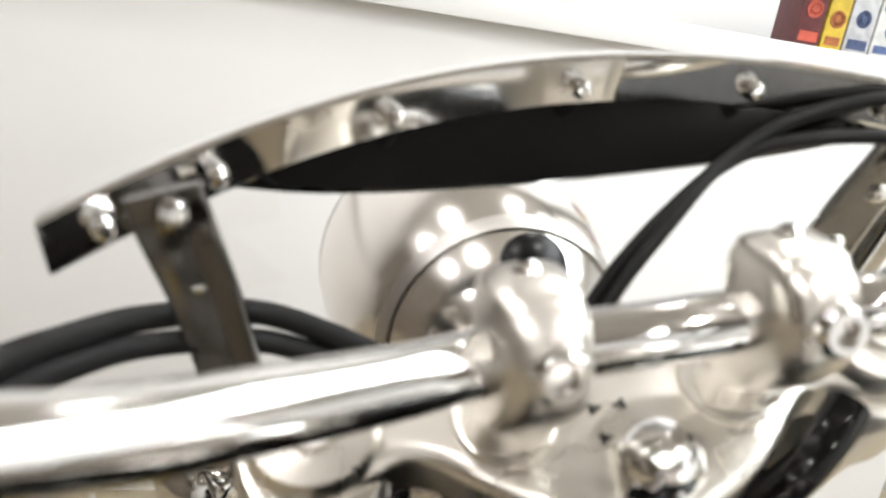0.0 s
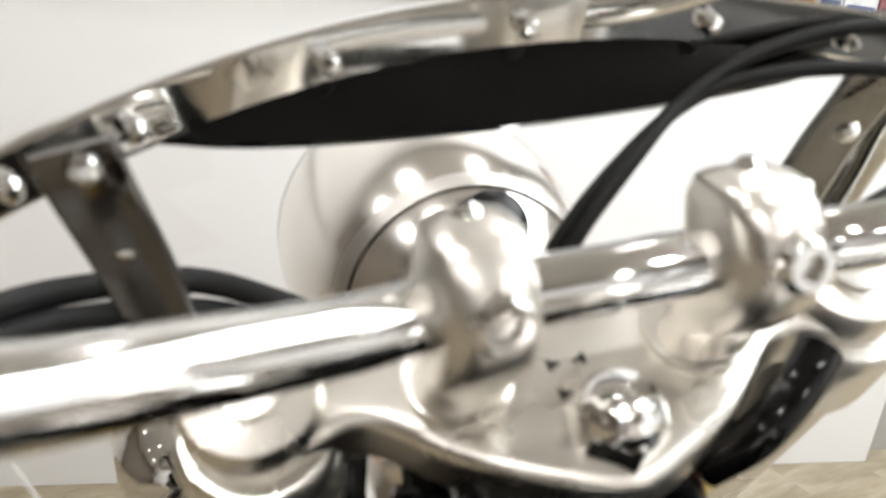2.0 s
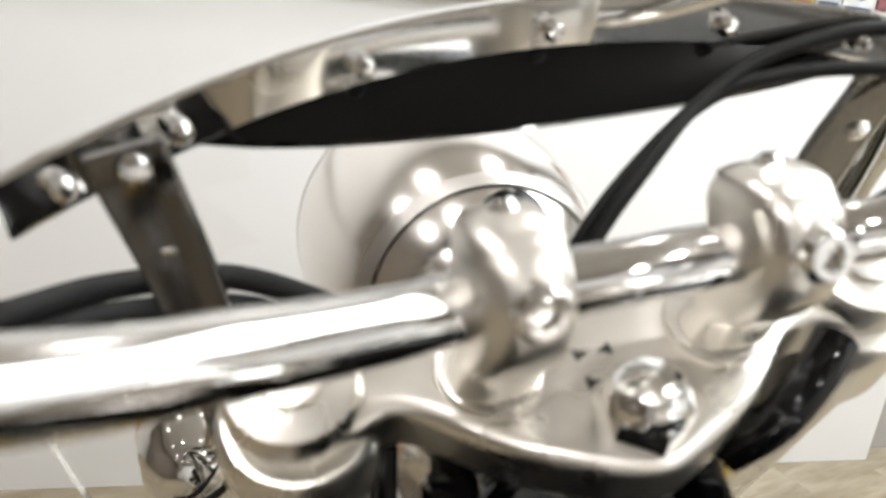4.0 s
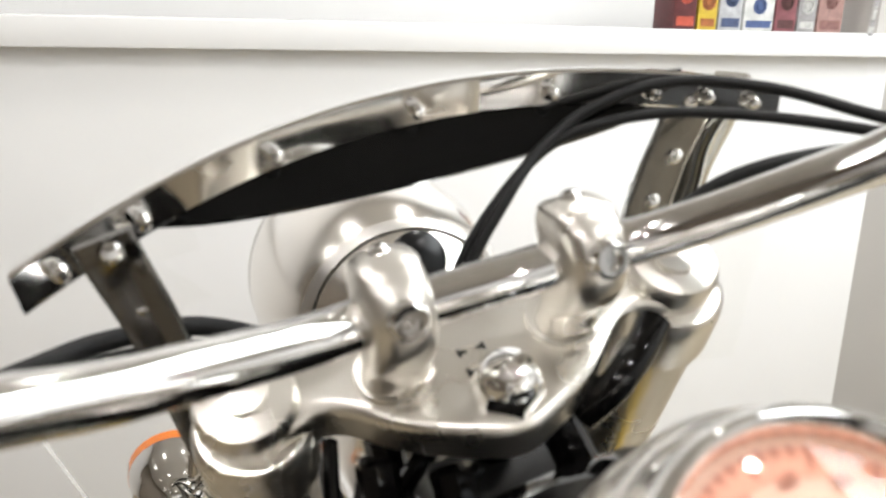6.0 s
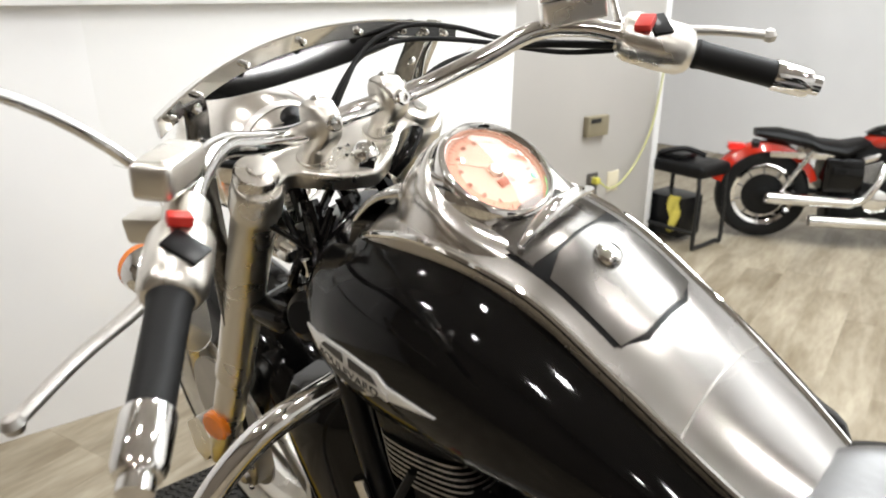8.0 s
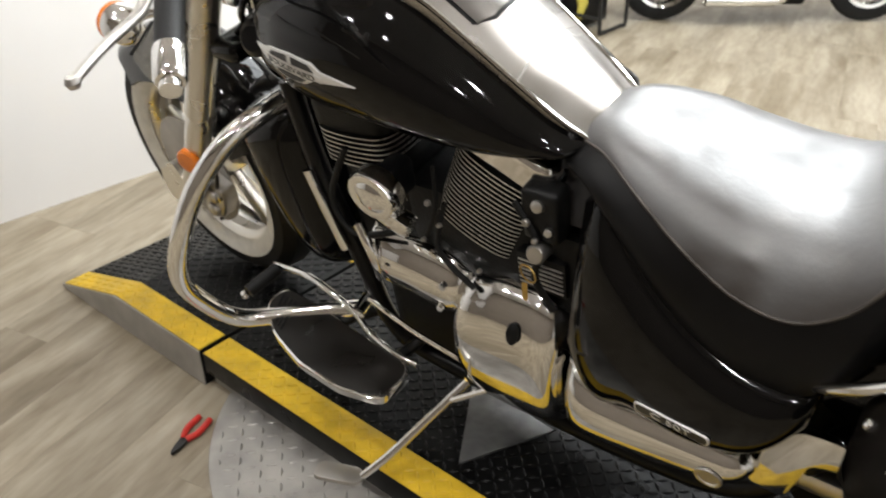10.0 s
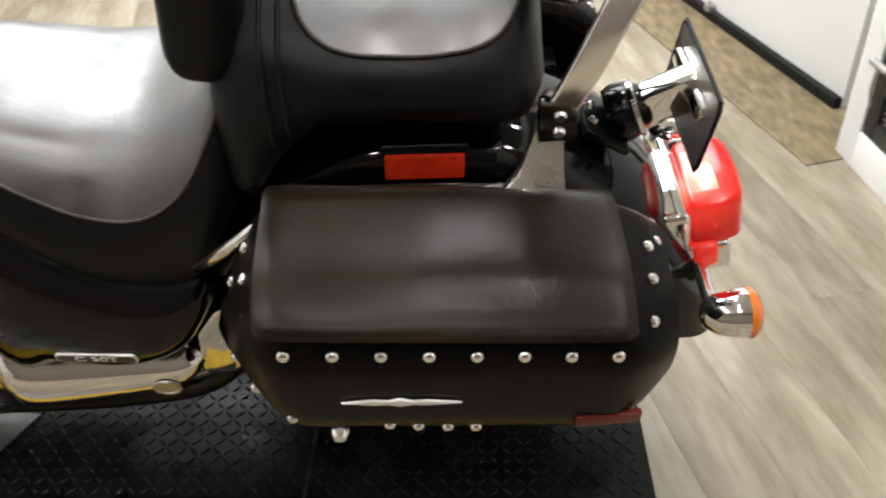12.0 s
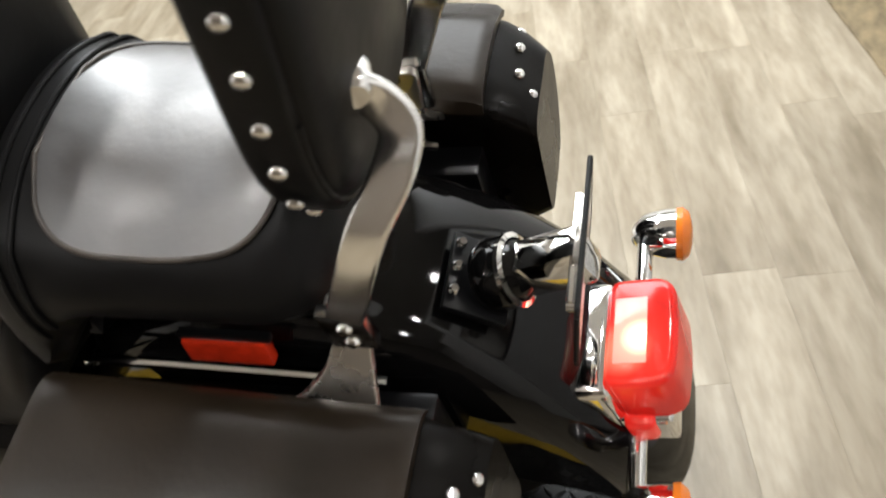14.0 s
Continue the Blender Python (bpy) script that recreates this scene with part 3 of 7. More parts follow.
def fender_ring(deg, inner):
    r, w, dep = lerp_table(FEN, deg)
    r, w = r - inner, w - inner
    a = radians(deg)
    out, pts = Vector((math.cos(a), 0, math.sin(a))), []
    for k in steps(-1, 1, 20):
        b = k * math.pi / 2
        y, drop = w * math.copysign(abs(math.sin(b)) ** 0.75, b), (1 - abs(math.cos(b)) ** 0.75) * 0.075
        pts.append(AX + out * (r - drop) + Vector((0, y, 0)))
    lo = AX + out * (r - 0.075 - dep)
    return [lo + Vector((0, -w, 0))] + pts + [lo + Vector((0, w, 0))]


rings = [fender_ring(d, 0) + fender_ring(d, 0.004)[::-1] for d in steps(-6, 150, 40)]
fender = part("rear_fender", skin(rings), PAINT, BIKE, "deep glossy black rear fender")
wheelr = part("rear_wheel", lathe([(0.22, -0.07), (0.26, -0.085), (0.30, -0.082), (0.325, -0.05), (0.33, 0), (0.325, 0.05), (0.30, 0.082), (0.26, 0.085), (0.22, 0.07)], Matrix.Translation(AX) @ pose(0, 0, 0, 90, 0, 0), 48, caps=False), RUBBER, BIKE, "black rear tyre")
part("rim", lathe([(0.03, -0.06), (0.05, -0.07), (0.20, -0.05), (0.225, -0.075), (0.225, 0.075), (0.20, 0.05), (0.05, 0.07), (0.03, 0.06)], Matrix.Translation(AX) @ pose(0, 0, 0, 90, 0, 0), 40, caps=False), SATIN, wheelr)
# front fender-to-seat rail under the passenger seat
for s in (-1, 1):
    part("fender_rail", tube([(0.56, s * 0.148, 0.652), (0.66, s * 0.151, 0.658), (0.80, s * 0.151, 0.650), (0.90, s * 0.150, 0.640)], 0.006, 8, 6), CHROME, BIKE, "slim chrome bag rail")
    rf = part("side_reflector", moved(box(-0.046, 0.046, -0.007, 0.007, -0.016, 0.016, 0.003), pose(0.745, s * 0.142, 0.682, s * 8, 2, 0)), REFLECTOR, BIKE, "orange-red side reflector")
    part("reflector_base", moved(box(-0.050, 0.050, -0.004, 0.006, 0.014, 0.022, 0.002), pose(0.745, s * 0.140, 0.682, s * 8, 2, 0)), PLASTIC, rf)
    # strut: lower plate, clamp, upper bar
    low = [(0.768, 0.640), (0.822, 0.658), (0.852, 0.682), (0.869, 0.715), (0.878, 0.775), (0.912, 0.775), (0.902, 0.70), (0.904, 0.640)]
    bm = prism(rounded(low, 0.01), 0.010, Matrix.Translation((0, s * 0.136 + 0.005, 0)) @ pose(0, 0, 0, 90, 0, 0), 0.002)
    bmesh.ops.subdivide_edges(bm, edges=list(bm.edges), cuts=3, use_grid_fill=True)
    for v in bm.verts:
        v.co.y += s * max(0, 0.722 - v.co.z) ** 1.3 * 1.6
    st = part("fender_strut", bm, SATIN, BIKE, "chrome sissy bar strut")
    part("strut_clamp", box(0.872, 0.916, s * 0.146 - 0.007, s * 0.146 + 0.007, 0.715, 0.772, 0.003), SMOKE, st)
    for zz in (0.729, 0.752):
        part("bolt", lathe([(0.0, 0.006), (0.005, 0.006), (0.0075, 0.003), (0.008, 0)][::-1], aim((0.895, s * 0.152, zz), (0, s, 0)), 14), CHROME, st)
    part("strut_bar", strap([(0.899, s * 0.148, 0.765), (0.918, s * 0.146, 0.805), (0.946, s * 0.132, 0.862), (0.974, s * 0.106, 0.902), (0.982, s * 0.084, 0.925), (0.968, s * 0.074, 0.945), (0.955, s * 0.074, 0.958)], 0.034, 0.011, (1.0, 0.0, 0.15)), BRIGHT, st, "broad bent chrome bar")
    part("strut_pivot", lathe([(0.0, 0.016), (0.010, 0.016), (0.014, 0.010), (0.015, -0.012), (0.0, -0.012)][::-1], aim((0.955, s * 0.072, 0.960), (0.4, s, 0)), 20), CHROME, st)
BRM = pose(0.933, 0, 1.058, 0, 9, 0)


def backrest_outline(k, w=0.290, h=0.460, r=0.12):
    return rounded([(-w / 2 * k, -h / 2 * k), (w / 2 * k, -h / 2 * k), (w / 2 * k, h / 2 * k), (-w / 2 * k, h / 2 * k)], r * 1.35 * k, 9)


sb = part("passenger_backrest", moved(skin([[(t, y, z) for y, z in backrest_outline(k)] for t, k in ((-0.040, 0.62), (-0.036, 0.80), (-0.030, 0.92), (-0.023, 0.985), (-0.017, 1.0), (0.017, 1.0), (0.021, 0.985), (0.023, 0.955))]), BRM), LEATHER, BIKE, "padded black leather passenger backrest with a studded rim", sharp=50)
part("backrest_panel", moved(skin([[(t, y, z) for y, z in backrest_outline(k)] for t, k in ((0.020, 0.950), (0.026, 0.945), (0.033, 0.90), (0.039, 0.78), (0.042, 0.55), (0.043, 0.25))]), BRM), LEATHER, sb, "smooth leather back panel")
part("rim_welt", moved(tube([(0.0225, y, z) for y, z in backrest_outline(0.962)], 0.0024, 8, 1), BRM), LEATHER, sb)
STUD = [(0.0, 0.005), (0.004, 0.0045), (0.0062, 0.0028), (0.007, 0)][::-1]
for s in (-1, 1):
    for a_ in (-41, -20, 1):
        c_, n_ = math.cos(radians(a_)), math.sin(radians(a_))
        part("stud", lathe(STUD, BRM @ aim((0.0, s * (0.025 + 0.1195 * c_), -0.110 + 0.1195 * n_), (0, s * c_, n_)), 14), CHROME, sb)
    for i in range(4):
        part("stud", lathe(STUD, BRM @ aim((0.0, s * 0.1445, -0.066 + 0.043 * i), (0, s, 0)), 14), CHROME, sb)

# licence plate mount, tail lamp, rear indicators
mount = part("plate_mount", lathe([(0.030, 0.0), (0.034, 0.010), (0.032, 0.025), (0.024, 0.04), (0.018, 0.045)], aim((0.982, -0.028, 0.640), (0.92, 0, 0.39)) @ Matrix.Scale(1.15, 4), 24), PAINT, BIKE, "black plate lamp bracket on the fender")
part("mount_base", moved(box(-0.045, 0.045, -0.035, 0.035, -0.005, 0.006, 0.003), aim((0.972, -0.028, 0.634), (0.55, 0, 0.83))), PLASTIC, mount)
part("mount_ring", lathe([(0.034, 0.024), (0.0385, 0.026), (0.0385, 0.031), (0.033, 0.033)], aim((0.988, -0.028, 0.643), (0.92, 0, 0.39)), 28, caps=False), CHROME, mount)
for yy in (-0.056, -0.028, 0.0):
    part("mount_bolt", lathe([(0.0, 0.006), (0.004, 0.006), (0.006, 0.003), (0.0065, 0)][::-1], aim((0.955, yy, 0.660), (0.55, 0, 0.83)), 12), CHROME, mount)
part("mount_arm", moved(box(-0.019, 0.019, -0.026, 0.026, 0, 0.085, 0.008), aim((1.012, -0.028, 0.650), (0.91, 0, 0.42))), CHROME, mount, "chrome plate arm")
PLM_ = pose(1.080, -0.025, 0.668, 0, 6, 0) @ Matrix(((0, 0, 1, 0), (1, 0, 0, 0), (0, 1, 0, 0), (0, 0, 0, 1)))
pl = part("licence_plate_holder", prism(rounded([(-0.086, -0.051), (0.086, -0.051), (0.086, 0.051), (-0.086, 0.051)], 0.014, 5), 0.004, PLM_, 0.001), CAST, BIKE, "grey metal back of the licence plate with a dark rim")
part("plate_rim", tube([PLM_ @ Vector((x, y, 0.002)) for x, y in rounded([(-0.088, -0.053), (0.088, -0.053), (0.088, 0.053), (-0.088, 0.053)], 0.015, 5)] + [PLM_ @ Vector((-0.088, -0.036, 0.002))], 0.0028, 8, 2), RUBBER, pl, "black rubber rim")
part("plate_frame", moved(box(-0.010, -0.001, -0.062, 0.062, 0.006, 0.026, 0.002), pose(1.080, -0.025, 0.668, 0, 6, 0)), CHROME, pl, "bright carrier bar")
for yy in (-0.085, 0.035):
    part("plate_bolt", lathe([(0.0, 0.008), (0.006, 0.008), (0.007, 0)][::-1], aim((1.080, yy, 0.684), (-1, 0, 0.1)), 12), CHROME, pl)
lampm = Matrix.Translation((1.135, -0.024, 0.475)) @ pose(0, 0, 0, 0, -12, 0)
LIT = mat("lit_red_lens", (0.55, 0.012, 0.008), 0.12, coat=0.15, emit=((1.0, 0.03, 0.02), 0.35))
nt = LIT.node_tree
tc, mp = nt.nodes.new("ShaderNodeTexCoord"), nt.nodes.new("ShaderNodeMapping")
gr, cr = nt.nodes.new("ShaderNodeTexGradient"), nt.nodes.new("ShaderNodeValToRGB")
gr.gradient_type = "SPHERICAL"
glow = lampm @ Vector((-0.012, -0.022, 0.045))
mp.inputs["Scale"].default_value = (15, 15, 15)
mp.inputs["Location"].default_value = tuple(-15 * c for c in glow)
nt.links.new(tc.outputs["Object"], mp.inputs[0])
nt.links.new(mp.outputs[0], gr.inputs[0])
nt.links.new(gr.outputs["Fac"], cr.inputs[0])
cr.color_ramp.elements[0].color, cr.color_ramp.elements[1].color = (0.16, 0.004, 0.003, 1), (1.3, 0.5, 0.3, 1)
el = cr.color_ramp.elements.new(0.45)
el.color = (0.62, 0.030, 0.018, 1)
nt.links.new(cr.outputs[0], nt.nodes["Principled BSDF"].inputs["Emission Color"])
nt.nodes["Principled BSDF"].inputs["Emission Strength"].default_value = 1.0
WINDOW = mat("lit_lamp_window", (0.75, 0.10, 0.07), 0.15, coat=0.3)
nt = WINDOW.node_tree
tc, mp = nt.nodes.new("ShaderNodeTexCoord"), nt.nodes.new("ShaderNodeMapping")
gr, cr = nt.nodes.new("ShaderNodeTexGradient"), nt.nodes.new("ShaderNodeValToRGB")
gr.gradient_type = "SPHERICAL"
bulb = lampm @ Vector((0.008, -0.010, 0.056))
mp.inputs["Scale"].default_value = (21, 21, 21)
mp.inputs["Location"].default_value = tuple(-21 * c for c in bulb)
nt.links.new(tc.outputs["Object"], mp.inputs[0])
nt.links.new(mp.outputs[0], gr.inputs[0])
nt.links.new(gr.outputs["Fac"], cr.inputs[0])
cr.color_ramp.elements[0].color, cr.color_ramp.elements[1].color = (0.75, 0.30, 0.25, 1), (3.2, 2.6, 1.7, 1)
el = cr.color_ramp.elements.new(0.5)
el.color = (1.10, 0.55, 0.42, 1)
nt.links.new(cr.outputs[0], nt.nodes["Principled BSDF"].inputs["Emission Color"])
nt.nodes["Principled BSDF"].inputs["Emission Strength"].default_value = 1.0
lens_o = [(-0.030, -0.066), (0.028, -0.066), (0.043, -0.054), (0.047, 0.0), (0.043, 0.054), (0.028, 0.066), (-0.030, 0.066)]
lamp = part("tail_lamp", prism(rounded(lens_o, 0.014, 4), 0.078, lampm @ pose(0, 0, -0.020), 0.009, 3), LIT, BIKE, "red tail lamp with a lit bulb behind the lens")
part("lamp_window", moved(box(-0.022, 0.014, -0.040, 0.040, 0.0560, 0.0592, 0.0012), lampm), WINDOW, lamp, "glowing clear lens window")
part("lamp_base", moved(box(-0.075, -0.028, -0.072, 0.072, -0.075, 0.05, 0.014, 3), lampm), CHROME, lamp, "chrome tail lamp housing")
part("lamp_foot", moved(box(-0.040, 0.024, -0.072, 0.072, -0.078, -0.022, 0.010, 3), lampm), CHROME, lamp, "chrome foot under the lens")
part("lower_lens", moved(box(-0.03, 0.006, -0.080, -0.042, -0.062, -0.016, 0.012, 3), lampm), RED, lamp)
part("indicator_bar", tube([(1.125, -0.165, 0.415), (1.125, 0, 0.418), (1.125, 0.165, 0.415)], 0.011, 12, 4), CHROME, lamp)
for s in (-1, 1):
    ind = part("rear_indicator", lathe([(0.004, -0.05), (0.016, -0.046), (0.028, -0.03), (0.034, -0.005), (0.035, 0.012)], aim((1.155, s * 0.185, 0.414), (1, 0, 0.02)), 28), CHROME, BIKE, "chrome bullet turn signal with an amber lens")
    part("amber_lens", lathe([(0.035, 0.010), (0.036, 0.018), (0.030, 0.026), (0.015, 0.030), (0.0, 0.031)], aim((1.155, s * 0.185, 0.414), (1, 0, 0.02)), 28), ORANGE, ind)

# saddlebags: sections across, y and z for the left one; slope down to the rear
def bag_taper(x):
    if x < 0.60:
        return 1 - ((0.60 - x) / 0.09) ** 2 * 0.42
    if x > 0.935:
        return 1 - ((x - 0.935) / 0.085) ** 1.6 * 0.26
    return 1.0


def bag_ring(x):
    k = bag_taper(x)
    sl = -0.10 * (x - 0.76)
    yi, yo, zb = -0.185, -0.185 - 0.200 * k, 0.442 + 0.20 * (1 - k)
    zt = 0.688 - (0.28 if x < 0.7 else 0.16) * (1 - k)
    zl = 0.658 - (0.20 if x < 0.7 else 0.09) * (1 - k)
    out = [(yi, zt - 0.01), (yi - 0.035, zt), (yi * 0.45 + yo * 0.55, zt - 0.004), (yo + 0.030, zl + 0.016), (yo - 0.003, zl - 0.022), (yo + 0.002, zb + 0.07), (yo + 0.030, zb + 0.012), (yo + 0.075, zb), (yi, zb)]
    return [(x, y, z + sl) for y, z in rounded(out, 0.024, 4)]


def lid_ring(x, x0, x1):
    """The lid's flap over the bag, soft and a little dented."""
    sl = -0.10 * (x - 0.76)
    u = (x - x0) / (x1 - x0)
    e = max(0.0, 1 - abs(2 * u - 1) ** 14) ** 0.5
    w = 0.385 - 0.006 * (1 - e)
    prof = smooth_line([(x, -0.186, 0.684), (x, -0.210, 0.696), (x, -0.295, 0.695), (x, -w + 0.050, 0.688), (x, -w + 0.022, 0.679), (x, -w + 0.010, 0.669)], 6)
    outer, inner = [], []
    for i, p in enumerate(prof):
        v = i / (len(prof) - 1)
        q = noise.noise(Vector((x * 6.5, v * 1.6, 0.3))) * 0.008 + noise.noise(Vector((x * 16, v * 3, 4.1))) * 0.0012
        q = q * math.sin(math.pi * min(1, v * 1.1)) ** 0.5 if v < 0.9 else 0
        d = Vector((0, -0.35 - 0.6 * v, 0.9 - 0.75 * v)).normalized()
        outer.append(p + d * (0.001 + 0.006 * e + q) + Vector((0, 0, sl)))
        inner.append(p - d * 0.010 + Vector((0, 0, sl)))
    return outer + inner[::-1]


def bag_skin_y(x):
    return -0.185 - 0.200 * bag_taper(x) - 0.003


def flip(bm, s):
    if s > 0:
        bmesh.ops.scale(bm, vec=(1, -1, 1), verts=bm.verts)
        bmesh.ops.reverse_faces(bm, faces=bm.faces)
    return bm


for s in (-1, 1):
    bag = part("saddlebag", flip(skin([bag_ring(x) for x in steps(0.511, 1.008, 38)]), s), BAGHIDE, BIKE, "studded dark brown-black leather saddlebag")
    part("bag_lid", flip(skin([lid_ring(x, 0.572, 0.952) for x in steps(0.572, 0.952, 44)]), s), LIDHIDE, bag, "smooth domed leather lid")
    for i in range(8):
        x = 0.600 + i * 0.0472
        part("stud", lathe(STUD, aim((x, s * (-bag_skin_y(x) - 0.003), 0.651 - 0.10 * (x - 0.76)), (0, s, 0.3)), 12), CHROME, bag)
    for x, y, z, n in ((0.546, 0.242, 0.669, (-0.6, 0.15, 0.75)), (0.549, 0.285, 0.667, (-0.6, 0.2, 0.75)), (0.556, 0.330, 0.662, (-0.5, 0.4, 0.7)), (0.522, 0.250, 0.622, (-0.8, 0.15, 0.55)), (0.523, 0.292, 0.608, (-0.8, 0.3, 0.5)), (0.530, 0.330, 0.590, (-0.6, 0.7, 0.3)),
                       (0.548, 0.352, 0.560, (-0.4, 0.9, 0.0)), (0.586, 0.378, 0.535, (-0.1, 1, 0)), (0.690, 0.376, 0.505, (0, 1, -0.1)), (0.722, 0.374, 0.495, (0, 1, -0.1)), (0.755, 0.373, 0.488, (0, 1, -0.1)), (0.787, 0.372, 0.482, (0, 1, -0.1)),
                       (0.984, 0.255, 0.648, (0.5, 0, 0.85)), (0.980, 0.300, 0.648, (0.5, 0.1, 0.85)), (0.974, 0.345, 0.634, (0.5, 0.4, 0.75)), (1.000, 0.235, 0.632, (0.7, 0, 0.7))):
        part("stud", lathe(STUD, aim((x, s * y, z), (n[0], s * n[1], n[2])), 12), CHROME, bag)
    # Added black filler: keeps the gap between bag and fender dark.
    part("bag_mount", box(0.56, 0.94, min(s * 0.140, s * 0.188), max(s * 0.140, s * 0.188), 0.47, 0.600, 0.006), PLASTIC, bag, "added black filler plate between bag and fender")
    part("bag_ornament", flip(prism([(0.641, 0.0), (0.675, 0.005), (0.690, 0.003), (0.703, 0.008), (0.716, 0.003), (0.732, 0.005), (0.768, 0.0), (0.732, -0.004), (0.716, -0.003), (0.703, -0.007), (0.690, -0.003), (0.675, -0.004)], 0.003, Matrix.Translation((0, -0.387, 0.560)) @ pose(0, 0, 0, 0, 5, 0) @ pose(0, 0, 0.075, 90, 0, 0), 0.0008), s), EMB, bag, "slim chrome wing ornament")
    part("bag_latch", lathe([(0.0, 0.012), (0.007, 0.011), (0.010, 0.006), (0.011, 0)][::-1], aim((0.634, s * 0.380, 0.505), (0, s, 0)), 14), CHROME, bag)
    part("bag_reflector", moved(box(-0.038, 0.038, -0.004, 0.004, -0.010, 0.010, 0.002), pose(0.935, s * 0.381, 0.503, 0, 6, s * -5)), BAGREF, bag, "dark red corner reflector")

# side covers
SC_LO = [(0.118, 0.465), (0.135, 0.412), (0.234, 0.388), (0.353, 0.388), (0.414, 0.425), (0.462, 0.500)]
SC_HI = [(0.118, 0.675), (0.150, 0.700), (0.20, 0.668), (0.28, 0.604), (0.36, 0.566), (0.42, 0.552), (0.462, 0.548)]
SC_TOP = [(0.118, 0.105), (0.20, 0.130), (0.28, 0.155), (0.36, 0.168), (0.462, 0.170)]


def cover_edge(x, v):
    top = lerp_table(SC_TOP, x)[0]
    return 0.172 + (top - 0.172) * v ** 0.8


def cover_y(x, z):
    lo, hi = lerp_table(SC_LO, x)[0], lerp_table(SC_HI, x)[0]
    u, v = (x - 0.118) / 0.344, (z - lo) / (hi - lo)
    return -(cover_edge(x, v) + 0.060 * max(0, 1 - abs(2 * u - 1) ** 4) ** 0.5 * max(0, 1 - abs(2 * v - 1) ** 2.4) ** 0.6)


for s in (-1, 1):
    sc = part("side_cover", flip(bulged(0.118, 0.462, SC_LO, SC_HI, cover_edge, 0.060, 0.06, 40, 24, 2.4, 4), s), PAINT, BIKE, "glossy black swooping side cover")
    if s < 0:
        tilt = math.degrees(math.atan2(cover_y(0.303, 0.458) - cover_y(0.303, 0.442), 0.016))
        BM_ = Matrix.Translation((0.303, cover_y(0.303, 0.450) + 0.001, 0.450)) @ pose(0, 0, 0, 0, -1, math.degrees(math.atan2(cover_y(0.345, 0.45) - cover_y(0.26, 0.45), 0.085))) @ pose(0, 0, 0, 90 - tilt, 0, 0)
        bd = part("side_badge", prism(rounded([(-0.055, -0.010), (0.055, -0.010), (0.055, 0.010), (-0.055, 0.010)], 0.008), 0.003, BM_, 0.0006), EMB, sc, "silver-rimmed model badge")
        part("badge_field", prism(rounded([(-0.052, -0.0075), (0.052, -0.0075), (0.052, 0.0075), (-0.052, 0.0075)], 0.006), 0.0008, BM_ @ pose(0, 0, 0.003), 0), EMBK, bd)
        lettering("badge_word", "C 50T", 0.017, BM_ @ pose(0, 0, 0.0042) @ Matrix.Diagonal((1.35, 1, 1, 1)), EMB, bd)

# frame and engine
part("main_frame", join(tube([(-0.46, -0.075, 0.72), (-0.43, -0.085, 0.55), (-0.375, -0.09, 0.36), (-0.33, -0.09, 0.20), (-0.2, -0.09, 0.15), (0.2, -0.10, 0.15), (0.40, -0.11, 0.22), (0.50, -0.11, 0.42)], 0.018, 12, 8),
                        tube([(-0.46, 0.075, 0.72), (-0.43, 0.085, 0.55), (-0.375, 0.09, 0.36), (-0.33, 0.09, 0.20), (-0.2, 0.09, 0.15), (0.2, 0.10, 0.15), (0.40, 0.11, 0.22), (0.50, 0.11, 0.42)], 0.018, 12, 8),
                        tube([(-0.46, 0, 0.90), (-0.44, 0, 0.80), (-0.42, 0, 0.70)], 0.045, 14, 4), tube([(-0.44, 0, 0.80), (-0.1, 0, 0.72), (0.3, 0, 0.60), (0.5, 0, 0.55)], 0.04, 12, 6)), PLASTIC, BIKE, "black steel frame tubes")
core = part("engine_case", join(box(-0.375, -0.22, -0.085, 0.085, 0.36, 0.64, 0.03, 3), box(-0.30, 0.10, -0.115, 0.115, 0.20, 0.47, 0.03, 3), box(-0.22, 0.10, -0.10, 0.10, 0.42, 0.60, 0.02), box(0.05, 0.40, -0.11, 0.11, 0.24, 0.60, 0.03)), ENGINE, BIKE, "black V-twin engine casting")


def cylinder(cx, cz, tilt, n, name):
    """A finned cylinder: fins stacked along its own axis."""
    m = Matrix.Translation((cx, 0, cz)) @ pose(0, 0, 0, 0, tilt, 0)
    body = part(name, moved(box(-0.065, 0.065, -0.085, 0.085, -0.09, 0.11, 0.02), m), ENGINE, BIKE, "black finned engine cylinder with polished fin edges")
    out = rounded([(-0.083, -0.104), (0.0, -0.114), (0.083, -0.104), (0.083, 0.108), (-0.083, 0.108)], 0.045, 6)
    for i in range(n):
        z = -0.08 + i * 0.0095
        part("fin", prism(out, 0.0030, m @ pose(0, 0, z), 0), ENGINE, body)
        part("fin_edge", prism([(x * 1.004, y * 1.004) for x, y in out], 0.0022, m @ pose(0, 0, z + 0.0004), 0), FIN, body)
        part("fin_gap", prism([(x * 0.93, y * 0.93) for x, y in out], 0.0065, m @ pose(0, 0, z + 0.0030), 0), ENGINE, body)
    part("cylinder_head", prism(rounded([(-0.085, -0.105), (0.085, -0.105), (0.06, 0.105), (-0.06, 0.105)], 0.035, 4), 0.05, m @ pose(0, 0, -0.08 + n * 0.0095), 0.016, 3), CHROME if n > 14 else ENGINE, body, "polished cylinder head cover")
    return body


